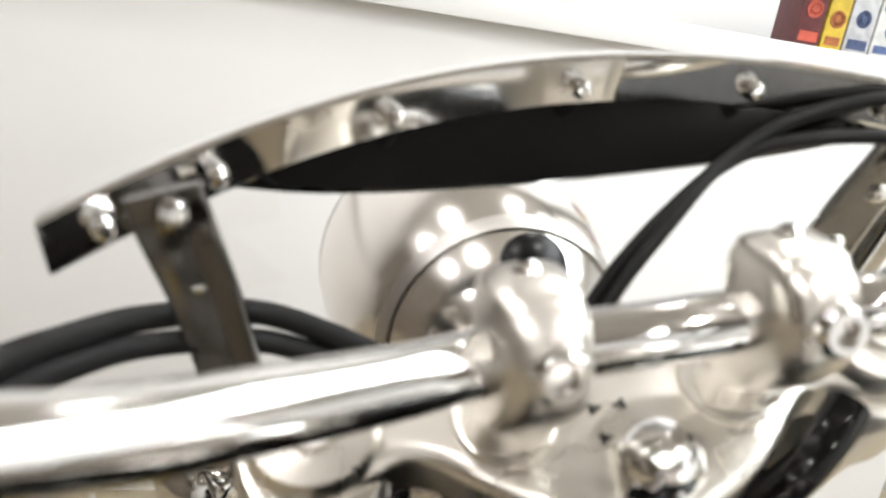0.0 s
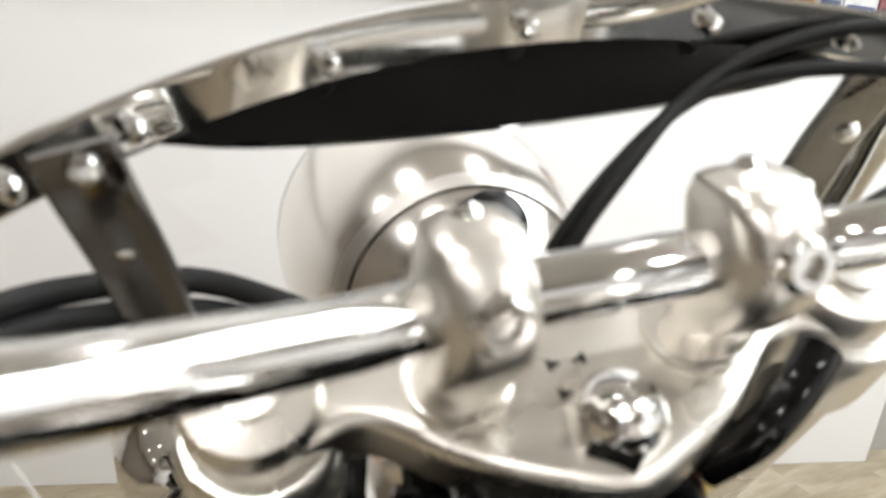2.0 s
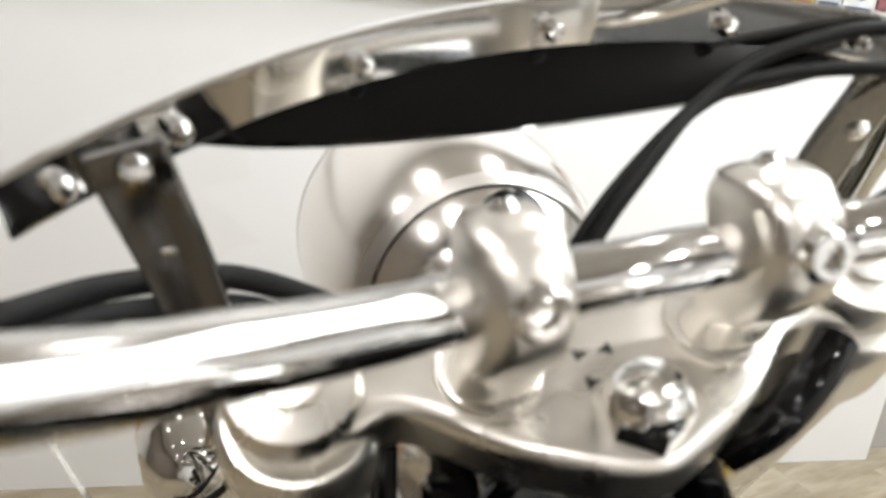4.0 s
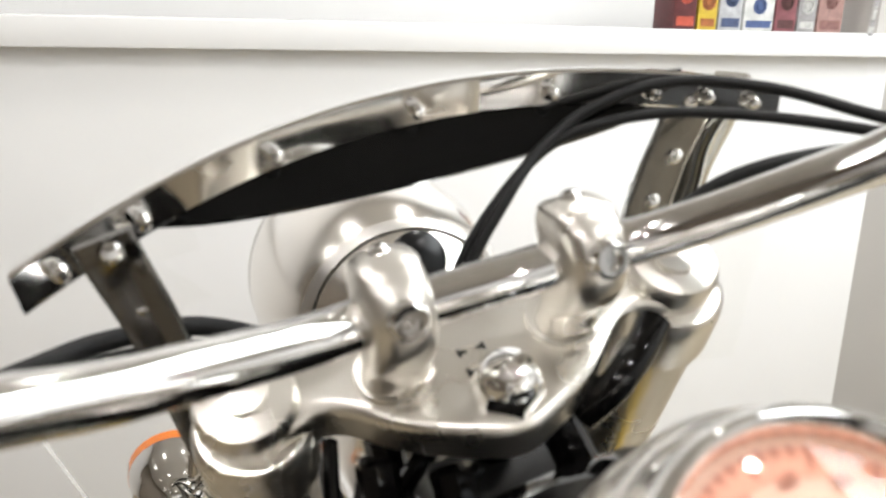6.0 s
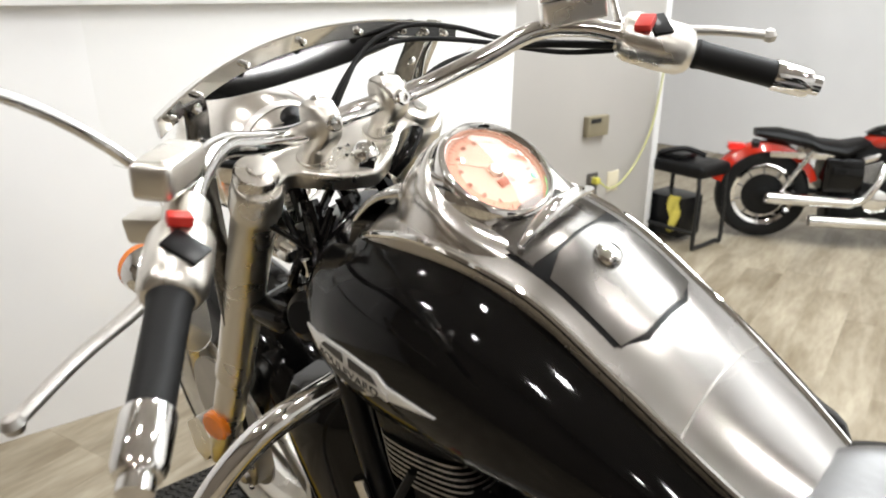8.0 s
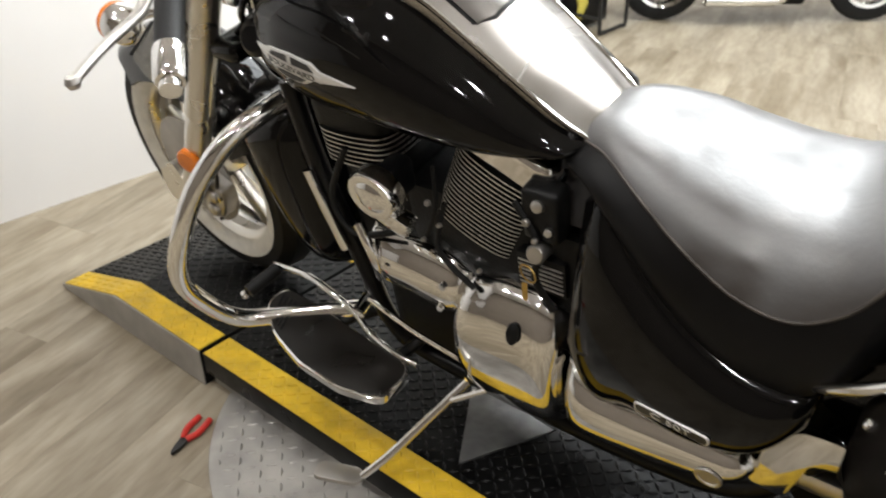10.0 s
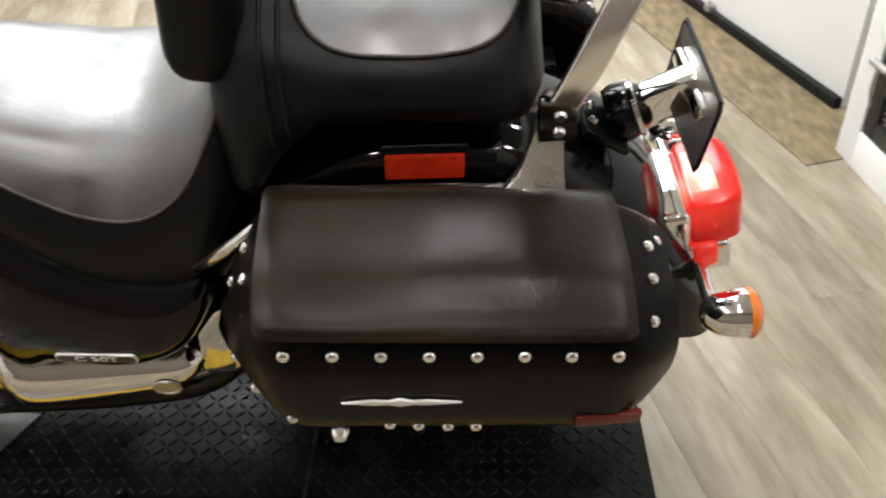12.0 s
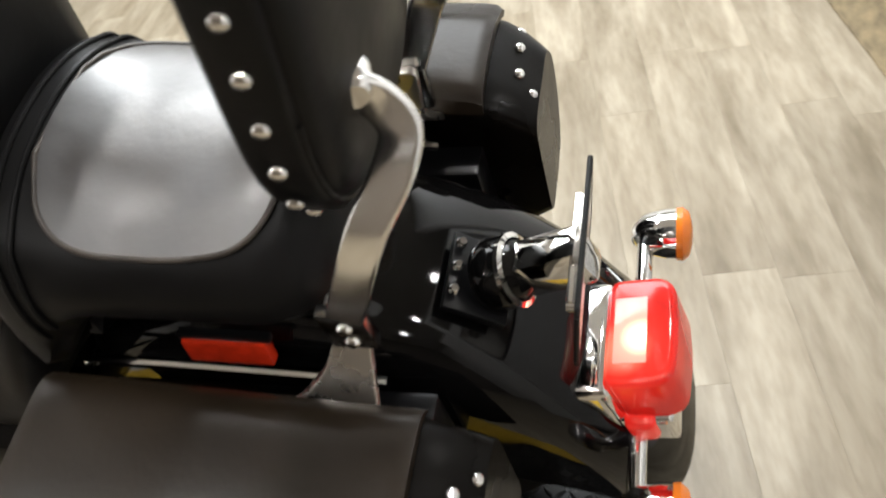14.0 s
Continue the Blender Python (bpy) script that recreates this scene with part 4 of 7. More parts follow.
cylinder(-0.055, 0.610, 24, 17, "rear_cylinder")
cylinder(-0.316, 0.688, -4, 7, "front_cylinder")
for i in range(6):
    part("lower_fin", box(0.010, 0.085, -0.1225, -0.1195, 0.496 + i * 0.009, 0.4978 + i * 0.009, 0), FIN, core)
for s in (-1, 1):
    part("frame_sleeve", tube([(-0.432, s * 0.112, 0.565), (-0.410, s * 0.114, 0.485), (-0.386, s * 0.114, 0.400)], 0.010, 12, 4), CHROME, BIKE, "chrome sleeve on the frame tube")
horn = part("horn_cover", lathe([(0.0, 0.018), (0.018, 0.017), (0.028, 0.012), (0.034, 0.014), (0.041, 0.012), (0.045, 0.004), (0.046, -0.02)][::-1], Matrix.Translation((-0.210, -0.175, 0.627)) @ pose(0, 0, 0, 86, 24, 0) @ Matrix.Diagonal((1.05, 0.88, 1, 1)), 36), CHROME, BIKE, "oval chrome horn cover")
part("horn_skirt", moved(box(-0.03, 0.03, -0.02, 0.012, -0.02, 0.012, 0.006), pose(-0.178, -0.165, 0.590, 0, 24, 0)), CHROME, horn)
part("horn_bracket", box(-0.225, -0.185, -0.165, -0.10, 0.60, 0.66, 0.01), PLASTIC, horn)

# primary side: chrome clutch cover, swing cover, front cover
PC_LO = [(-0.116, 0.300), (-0.095, 0.225), (-0.05, 0.190), (0.0, 0.180), (0.06, 0.188), (0.100, 0.210)]
PC_HI = [(-0.116, 0.400), (-0.095, 0.455), (-0.05, 0.478), (0.02, 0.482), (0.075, 0.470), (0.100, 0.450)]
pc = part("primary_cover", bulged(-0.116, 0.100, PC_LO, PC_HI, lambda x, v: 0.112, 0.076, 0.02, 30, 22, 2.4, 8), CHROME, BIKE, "mirror-polished primary cover")
part("cover_hole", lathe([(0.0, 0.002), (0.010, 0.002), (0.012, 0.0)][::-1], aim((0.022, -0.1745, 0.430), (0, -1, 0.55)) @ Matrix.Diagonal((1.0, 1.6, 1, 1)), 20), ENGINE, pc)
SW_LO = [(0.103, 0.238), (0.16, 0.246), (0.26, 0.262), (0.35, 0.284), (0.392, 0.310), (0.410, 0.335)]
SW_HI = [(0.103, 0.384), (0.16, 0.376), (0.26, 0.376), (0.36, 0.380), (0.395, 0.372), (0.410, 0.350)]
sw_ = part("swing_cover", bulged(0.103, 0.410, SW_LO, SW_HI, lambda x, v: 0.140, 0.056, 0.02, 30, 16, 2.2, 10), CHROME, BIKE, "long chrome final-drive cover")
part("cover_roundel", lathe([(0.021, 0.0), (0.020, 0.003), (0.016, 0.003), (0.015, 0.001), (0.0, 0.001)], aim((0.352, -0.1945, 0.322), (0, -1, -0.1)), 24), CAST, sw_, "round cast roundel")
FC_LO = [(-0.288, 0.465), (-0.262, 0.402), (-0.20, 0.376), (-0.13, 0.364), (-0.088, 0.385)]
FC_HI = [(-0.288, 0.505), (-0.25, 0.502), (-0.18, 0.500), (-0.12, 0.486), (-0.088, 0.462)]
fcv = part("front_cover", bulged(-0.288, -0.088, FC_LO, FC_HI, lambda x, v: 0.112, 0.052, 0.02, 26, 16, 2.0, 5), CHROME, BIKE, "chrome gear-side cover")
part("cover_peak", tube([(-0.292, -0.15, 0.520), (-0.272, -0.158, 0.490), (-0.262, -0.158, 0.450), (-0.268, -0.148, 0.405)], 0.010, 10, 6), CHROME, fcv)
for p in ((-0.235, -0.158, 0.455), (-0.13, -0.160, 0.405), (-0.12, -0.156, 0.455)):
    part("cover_bolt", lathe([(0.0, 0.006), (0.006, 0.006), (0.007, 0)][::-1], aim(p, (0, -1, 0)), 10), CHROME, fcv)
for pts, r in (([(-0.30, -0.13, 0.66), (-0.34, -0.15, 0.56), (-0.30, -0.155, 0.50), (-0.22, -0.14, 0.52)], 0.006), ([(-0.12, -0.12, 0.60), (-0.13, -0.14, 0.52), (-0.06, -0.15, 0.47)], 0.005), ([(0.02, -0.13, 0.66), (0.06, -0.14, 0.60), (0.05, -0.14, 0.53), (0.08, -0.14, 0.48)], 0.006), ([(-0.14, -0.11, 0.66), (-0.13, -0.13, 0.60), (-0.15, -0.14, 0.54)], 0.004)):
    part("hose", tube(pts, r, 8, 8), RUBBER, BIKE, "black rubber hose")
for p, r in (((-0.145, -0.128, 0.600), 0.008), ((-0.125, -0.132, 0.565), 0.006), ((0.045, -0.142, 0.640), 0.009), ((0.060, -0.146, 0.615), 0.007), ((-0.055, -0.135, 0.500), 0.006), ((-0.165, -0.130, 0.520), 0.006)):
    part("engine_bolt", lathe([(0.0, 0.004), (r * 0.25, 0.004), (r * 0.3, 0.007), (r * 0.5, 0.007), (r * 0.65, 0.005), (r * 0.65, 0.0)][::-1], aim(p, (0, -1, 0.25)), 10), CAST, BIKE)
part("lower_cylinder", box(0.005, 0.09, -0.120, -0.08, 0.485, 0.555, 0.006), ENGINE, core)
cb = part("throttle_body", box(0.03, 0.09, -0.135, -0.09, 0.60, 0.69, 0.012, 3), ENGINE, BIKE, "black throttle body under the tank")
part("throttle_cam", lathe([(0.009, 0), (0.010, 0.003), (0.009, 0.012), (0.004, 0.015), (0.0, 0.015)], aim((0.062, -0.130, 0.668), (0, -1, 0.3)), 18), CAST, cb)
part("throttle_screw", lathe([(0.006, 0), (0.006, 0.022), (0.003, 0.024), (0.0, 0.024)], aim((0.076, -0.125, 0.628), (0.2, -1, 0.3)), 14), CAST, cb)
lock = part("ignition_lock", lathe([(0.014, 0), (0.015, 0.03), (0.012, 0.034), (0.0, 0.034)], aim((0.060, -0.125, 0.585), (0.1, -1, 0.35)), 18), CAST, BIKE, "ignition lock below the seat")
part("key", moved(prism([(-0.004, 0), (0.004, 0), (0.004, -0.028), (0.0, -0.032), (-0.004, -0.026)], 0.002, Matrix(), 0), pose(0.048, -0.165, 0.545, 80, 0, 20)), RUSTYCHAIN, lock, "brass key")
part("key_ring", tube([(0.055 + 0.015 * math.cos(a), -0.165 - 0.004 * math.cos(a), 0.565 + 0.015 * math.sin(a)) for a in steps(0, 2 * math.pi, 20)], 0.0014, 8, 1), RUSTYCHAIN, lock, "brass key ring")

# ---------- front end ----------
FM = Matrix.Translation((-0.462, 0.016, 0.969)) @ pose(0, 0, 0, 0, 0, -6)
DOWN = Vector((-0.53, 0, -0.848))


def fpart(name, bm, material, parent=None, label="", **kw):
    return part(name, moved(bm, FM), material, parent or BIKE, label, **kw)


YT = Matrix.Translation((0, 0, -0.004)) @ pose(0, 0, 0, 0, 24, 0)
yoke_out = [(-0.072, -0.135), (-0.048, -0.153), (-0.022, -0.146), (-0.018, -0.112), (-0.030, -0.088), (0.000, -0.056), (0.014, -0.028), (0.026, 0.0), (0.014, 0.028), (0.000, 0.056), (-0.030, 0.088), (-0.018, 0.112), (-0.022, 0.146), (-0.048, 0.153), (-0.072, 0.135), (-0.072, 0.0)]
yoke = fpart("top_yoke", prism(rounded(yoke_out, 0.02, 4), 0.024, YT @ pose(0, 0, -0.024), 0.008, 5), SATIN, label="satin aluminium top yoke")
for dx in (-1, 1):
    for dy in (-1, 1):
        mark = join(box(-0.0025, 0.0025, -0.0008, 0.0008, -0.0002, 0.0006, 0), box(-0.0008, 0.0008, 0.0008 if dy < 0 else -0.0040, 0.0040 if dy < 0 else -0.0008, -0.0002, 0.0006, 0))
        fpart("yoke_mark", moved(mark, YT @ pose(-0.026 + dx * 0.007, -0.006 + dy * 0.007, 0)), PLASTIC, yoke)
nut = fpart("stem_nut", lathe([(0.019, -0.006), (0.019, 0.004), (0.0175, 0.009), (0.012, 0.014), (0.004, 0.0165), (0.0, 0.017)], YT @ pose(0, 0, 0.004), 6), CHROME, yoke, "chrome stem cap nut", sharp=25)
fpart("stem_dome", lathe([(0.0165, 0.006), (0.0155, 0.013), (0.011, 0.019), (0.0, 0.022)], YT @ pose(0, 0, 0.004), 24), CHROME, yoke)
for s in (-1, 1):
    cap = fpart("fork_cap", lathe([(0.027, -0.01), (0.027, 0.004), (0.0245, 0.008), (0.012, 0.0095), (0.0115, 0.0125), (0.0, 0.013)], aim((-0.038, s * 0.126, 0.015), -DOWN), 28), SATIN, yoke, "satin fork cap")
    top = Vector((-0.044, s * 0.126, -0.006))
    fpart("fork_clamp", lathe([(0.028, -0.012), (0.0310, -0.009), (0.0320, 0.0), (0.0325, 0.028), (0.0315, 0.033), (0.0300, 0.034)], aim(top, DOWN), 32), SATIN, yoke, "round yoke clamp over the fork leg")
    cov = fpart("fork_cover", lathe([(0.030, 0.0), (0.031, 0.035), (0.0285, 0.040), (0.0285, 0.42), (0.030, 0.425), (0.030, 0.44)], aim(top, DOWN), 28), SATIN, label="satin silver fork cover")
    fpart("axle_lug", skin([[(x, s * 0.126 + y, z) for x, z in rounded([(-0.470, -0.655), (-0.425, -0.625), (-0.470, -0.560), (-0.545, -0.615), (-0.545, -0.685), (-0.500, -0.690)], 0.015, 4)] for y in (-0.018, 0.018)]), SATIN, cov)
    fpart("fork_slider", lathe([(0.022, 0.40), (0.022, 0.46), (0.027, 0.47), (0.029, 0.70), (0.024, 0.76), (0.012, 0.77)], aim(top, DOWN), 24), SATIN, cov)
    rows_r = [(0.010, 0.0185, 0.0180, -0.027), (0.022, 0.0180, 0.0172, -0.019), (0.034, 0.0205, 0.0168, -0.008), (0.046, 0.0250, 0.0168, -0.001), (0.060, 0.0270, 0.0172, 0.001), (0.072, 0.0252, 0.0170, 0.000), (0.081, 0.0200, 0.0160, -0.001), (0.0865, 0.0125, 0.0130, -0.002), (0.0885, 0.004, 0.006, -0.002)]
    rings_r = []
    for z in steps(0.010, 0.0885, 34):
        hx, hy, cx = lerp_table(rows_r, z)
        e_ = 0.92 if z < 0.03 else 0.62
        rings_r.append([(cx + hx * math.copysign(abs(math.cos(a)) ** e_, math.cos(a)), s * 0.05 + hy * math.copysign(abs(math.sin(a)) ** e_, math.sin(a)), z) for a in (2 * math.pi * j / 36 for j in range(36))])
    rz_ = fpart("bar_riser", skin(rings_r), SATIN, label="satin cast handlebar riser clamp", sharp=60)
    fpart("riser_foot", lathe([(0.0215, 0.0), (0.0215, 0.003), (0.0208, 0.0045), (0.019, 0.005)], YT @ pose(-0.034, s * 0.05, -0.001), 28), SATIN, rz_)
    fpart("clamp_bolt", lathe([(0.0, 0.003), (0.0045, 0.003), (0.005, 0.007), (0.0078, 0.007), (0.0096, 0.005), (0.0100, 0.0)][::-1], aim((0.0262, s * 0.05, 0.0645), (1, 0, 0.18)), 20), CHROME, rz_)
    fpart("clamp_bolt", lathe([(0.0, 0.004), (0.003, 0.004), (0.005, 0.002), (0.006, 0.0)][::-1], aim((-0.004, s * 0.05, 0.0875), (-0.1, 0, 1)), 14), CHROME, rz_)

BAR = [(0.0, 0.0, 0.058), (0.0, 0.055, 0.058), (0.012, 0.095, 0.062), (0.058, 0.165, 0.087), (0.090, 0.215, 0.107), (0.124, 0.255, 0.107), (0.170, 0.298, 0.090), (0.345, 0.445, 0.008)]
bar = fpart("handlebar", tube([(x, -y, z) for x, y, z in BAR[:0:-1]] + BAR, 0.0122, 18, 8), CHROME, label="wide chrome cruiser handlebar")
b0, b1 = Vector(BAR[-2]), Vector(BAR[-1])
for s in (-1, 1):
    sy = Vector((1, s, 1))
    d = (b1 - b0).normalized() * sy
    p0 = b0 * sy

    def along(t):
        return p0 + d * t
    sh_, sz_ = (-0.024, 1.28) if s > 0 else (0.0, 1.0)
    grip = fpart("grip", lathe([(0.0165, 0.0), (0.0185, 0.003), (0.0175, 0.008), (0.0168, 0.012), (0.0165, 0.095), (0.0168, 0.10)], aim(along(0.085), d), 24), RUBBER, label="black rubber grip with a chrome end")
    fpart("grip_end", lathe([(0.0185, 0.0), (0.019, 0.004), (0.0185, 0.040), (0.016, 0.046), (0.007, 0.048), (0.006, 0.043), (0.0, 0.043)], aim(along(0.185), d), 24), CHROME, grip, "chrome grip end")
    sw_ = fpart("switch_housing", lathe([(0.013, -0.012), (0.022, -0.008), (0.025, 0.0), (0.026, 0.03), (0.025, 0.050), (0.021, 0.058), (0.018, 0.06)], aim(along(0.028 + sh_), d) @ Matrix.Diagonal((1.1 * sz_, 0.95 * sz_, sz_, 1)), 24), SATIN, label="silver switch housing")
    fpart("switch_seat", moved(box(-0.012, 0.012, -0.016, 0.016, -0.001, 0.003, 0.001), aim(along(0.058 + sh_) + Vector((0.012, -s * 0.008, 0.020)) * sz_, (0.45, -s * 0.25, 0.85))), PLASTIC, sw_)
    fpart("switch_button", moved(box(-0.008 * sz_, 0.008 * sz_, -0.010 * sz_, 0.010 * sz_, 0.0, 0.009, 0.002), aim(along(0.040 + sh_) + (Vector((0.016, -0.012, 0.017)) if s > 0 else Vector((0.002, 0.006, 0.024))) * sz_, (0.1, -s * 0.3, 0.9))), REDBTN, sw_, "red switch button")
    perch = fpart("lever_perch", join(lathe([(0.019, -0.012), (0.020, 0.0), (0.019, 0.016)], aim(along(0.0), d), 18), moved(box(-0.05, 0.0, -0.014, 0.014, -0.012, 0.012, 0.005), Matrix.Translation(along(0.01)) @ pose(0, 0, 0, 0, 0, s * -30))), SATIN, label="satin lever perch")
    lp = Vector((0.068, -0.300, 0.002)) if s < 0 else along(0.02) + Vector((-0.045, 0.030, -0.006))
    lv = [lp, (0.082, -0.330, -0.012), (0.110, -0.402, -0.019), (0.160, -0.472, -0.019)] if s < 0 else [lp, lp + Vector((-0.005, 0.04, -0.006)), lp + Vector((0.05, 0.115, -0.018)), lp + Vector((0.11, 0.160, -0.030))]
    fpart("lever", tube(lv, 0.0085, 12, 8, taper=lambda t: 1.15 - 0.3 * t, flat=0.8), CAST, perch, "polished hand lever")
    fpart("lever_tip", lathe([(0.0, -0.010), (0.007, -0.007), (0.010, 0), (0.007, 0.007), (0.0, 0.010)], Matrix.Translation(lv[-1]), 14), CAST, perch)
    mst = along(0.0) + Vector((-0.012, 0, 0.015))
    mir = fpart("mirror_stem", tube([mst, mst + Vector((-0.03, s * 0.03, 0.05)), mst + Vector((-0.02, s * 0.09, 0.11)), mst + Vector((0.02, s * 0.18, 0.165))], 0.0055, 10, 8), CHROME, label="chrome mirror on a bent stem")
    mh = Matrix.Translation(mst + Vector((0.030, s * 0.205, 0.205))) @ pose(0, 0, 0, 0, 0, s * 8) @ pose(0, 0, 0, 8, 0, 0)
    shell = [(t, rounded([(-0.075 * k, -0.045 * k), (0.055 * k, -0.052 * k), (0.075 * k, 0.02 * k), (0.04 * k, 0.05 * k), (-0.07 * k, 0.045 * k)], 0.03, 5)) for t, k in ((0.012, 1.0), (0.004, 1.02), (-0.008, 0.95), (-0.018, 0.75), (-0.024, 0.4))]
    fpart("mirror_shell", moved(skin([[(t, y * s, z) for y, z in o] for t, o in shell]), mh), CHROME, mir)
    fpart("mirror_glass", moved(skin([[(t, y * s * 0.94, z * 0.94) for y, z in shell[0][1]] for t in (0.010, 0.0135)]), mh), mat("mirror_glass", (0.8, 0.82, 0.82), 0.02, 1.0) if s < 0 else bpy.data.materials["mirror_glass"], mir)
# right master cylinder
mc = Matrix.Translation((0.126, 0.252, 0.128)) @ pose(0, 0, 0, 4, 8, -38) @ Matrix.Scale(0.82, 4)
mcyl = fpart("brake_reservoir", moved(box(-0.020, 0.020, -0.048, 0.048, -0.014, 0.026, 0.006, 3), mc), SATIN, label="silver brake fluid reservoir")
fpart("reservoir_lid", moved(box(-0.023, 0.023, -0.051, 0.051, 0.026, 0.034, 0.003), mc), CHROME, mcyl)
ml = Matrix.Translation((0.158, -0.296, 0.125)) @ pose(0, 0, 0, -4, 8, 38)
fpart("clutch_perch_cover", moved(box(-0.018, 0.018, -0.035, 0.035, -0.012, 0.020, 0.008, 3), ml), SATIN, label="silver clutch lever cover")

# headlamp
HLM = aim((-0.224, -0.002, -0.041), (-1, 0, -0.03))
hl = fpart("headlamp", lathe([(0.0, -0.086), (0.030, -0.081), (0.058, -0.063), (0.078, -0.036), (0.0905, -0.004), (0.097, 0.035), (0.099, 0.075), (0.099, 0.100), (0.097, 0.106)], HLM, 56), SHELL, label="polished bullet headlamp shell")
fpart("headlamp_lens", lathe([(0.098, 0.100), (0.07, 0.118), (0.035, 0.127), (0.0, 0.128)], HLM, 40), LENS, hl)
fpart("headlamp_seam", lathe([(0.0740, -0.0445), (0.0768, -0.0412), (0.0792, -0.0360)], HLM, 56, caps=False), CAST, hl)
fpart("headlamp_plug", lathe([(0.0, 0.006), (0.014, 0.005), (0.020, 0.0), (0.021, -0.010)][::-1], aim((-0.163, 0.010, 0.016), (1, 0.10, 0.62)), 28), PLASTIC, hl, "black rubber wiring plug")
fpart("headlamp_stay", box(-0.23, -0.10, -0.08, 0.08, -0.150, -0.130, 0.008), CHROME, hl)

# windscreen: arcs in plan, bow forward; y, x
def screen_x(y):
    return -0.116 + 1.0 * y * y


def screen_pt(y, z):
    """A point of the screen, leaning back above the strip."""
    lean = 0.42 * (z - 0.125) if z > 0.125 else 0.10 * (z - 0.125)
    return Vector((screen_x(y) + lean, y, z))


def strip_z(y):
    return 0.134 - 0.78 * y * y


strip = []
for y in steps(-0.212, 0.222, 40):
    zc = strip_z(y)
    c = Vector((screen_x(y) + 0.004, y, zc))
    strip.append([c + Vector((-0.003, 0, 0.0070)), c + Vector((0.0075, 0, 0.0070)), c + Vector((0.0090, 0, 0.0050)), c + Vector((0.0040, 0, -0.0145)), c + Vector((0.0025, 0, -0.0160)), c + Vector((-0.003, 0, -0.0155))])
ws = fpart("screen_strip", skin(strip), CHROME, label="polished strip along the windscreen with screws", sharp=25)
for y in (-0.192, -0.150, -0.076, 0.009, 0.090, 0.150, 0.180, 0.205):
    c = Vector((screen_x(y) + 0.0085, y, strip_z(y) - 0.006))
    fpart("screw", lathe([(0.0, 0.0115), (0.0028, 0.0112), (0.0046, 0.0085), (0.0048, 0.0)][::-1], aim(c, (1, -y * 0.5, -0.12)), 12), CHROME, ws)
# dark lower flap under the strip
flap = []
for y in steps(-0.150, 0.165, 24):
    u = (y - 0.0075) / 0.1575
    h = 0.036 * max(0.03, 1 - u * u) ** 0.8
    c = Vector((screen_x(y) - 0.000, y, strip_z(y) - 0.009))
    flap.append([c + Vector((0.001, 0, 0.004)), c + Vector((0.004, 0, 0.0)), c + Vector((0.024 * h / 0.036, 0, -h)), c + Vector((0.018 * h / 0.036, 0, -h - 0.003)), c + Vector((-0.002, 0, 0.0))])
fpart("screen_flap", skin(flap), mat("smoked_plastic", (0.003, 0.003, 0.003), 0.10, spec=0.22, vary=0.3, vscale=20), ws, "dark smoked flap under the screen")
rows = []
for z in steps(-0.10, 0.62, 24):
    hw = 0.275 if z > 0.05 else 0.235 - 0.55 * (0.05 - z) * 0.3
    if z > 0.42:
        hw = 0.275 - 0.9 * (z - 0.42) ** 1.4
    rows.append([screen_pt(y, z) for y in steps(-hw, hw, 26)])
th = [[p + Vector((-0.004, 0, 0)) for p in r] for r in rows]
bm = skin([a + b[::-1] for a, b in zip(rows, th)])
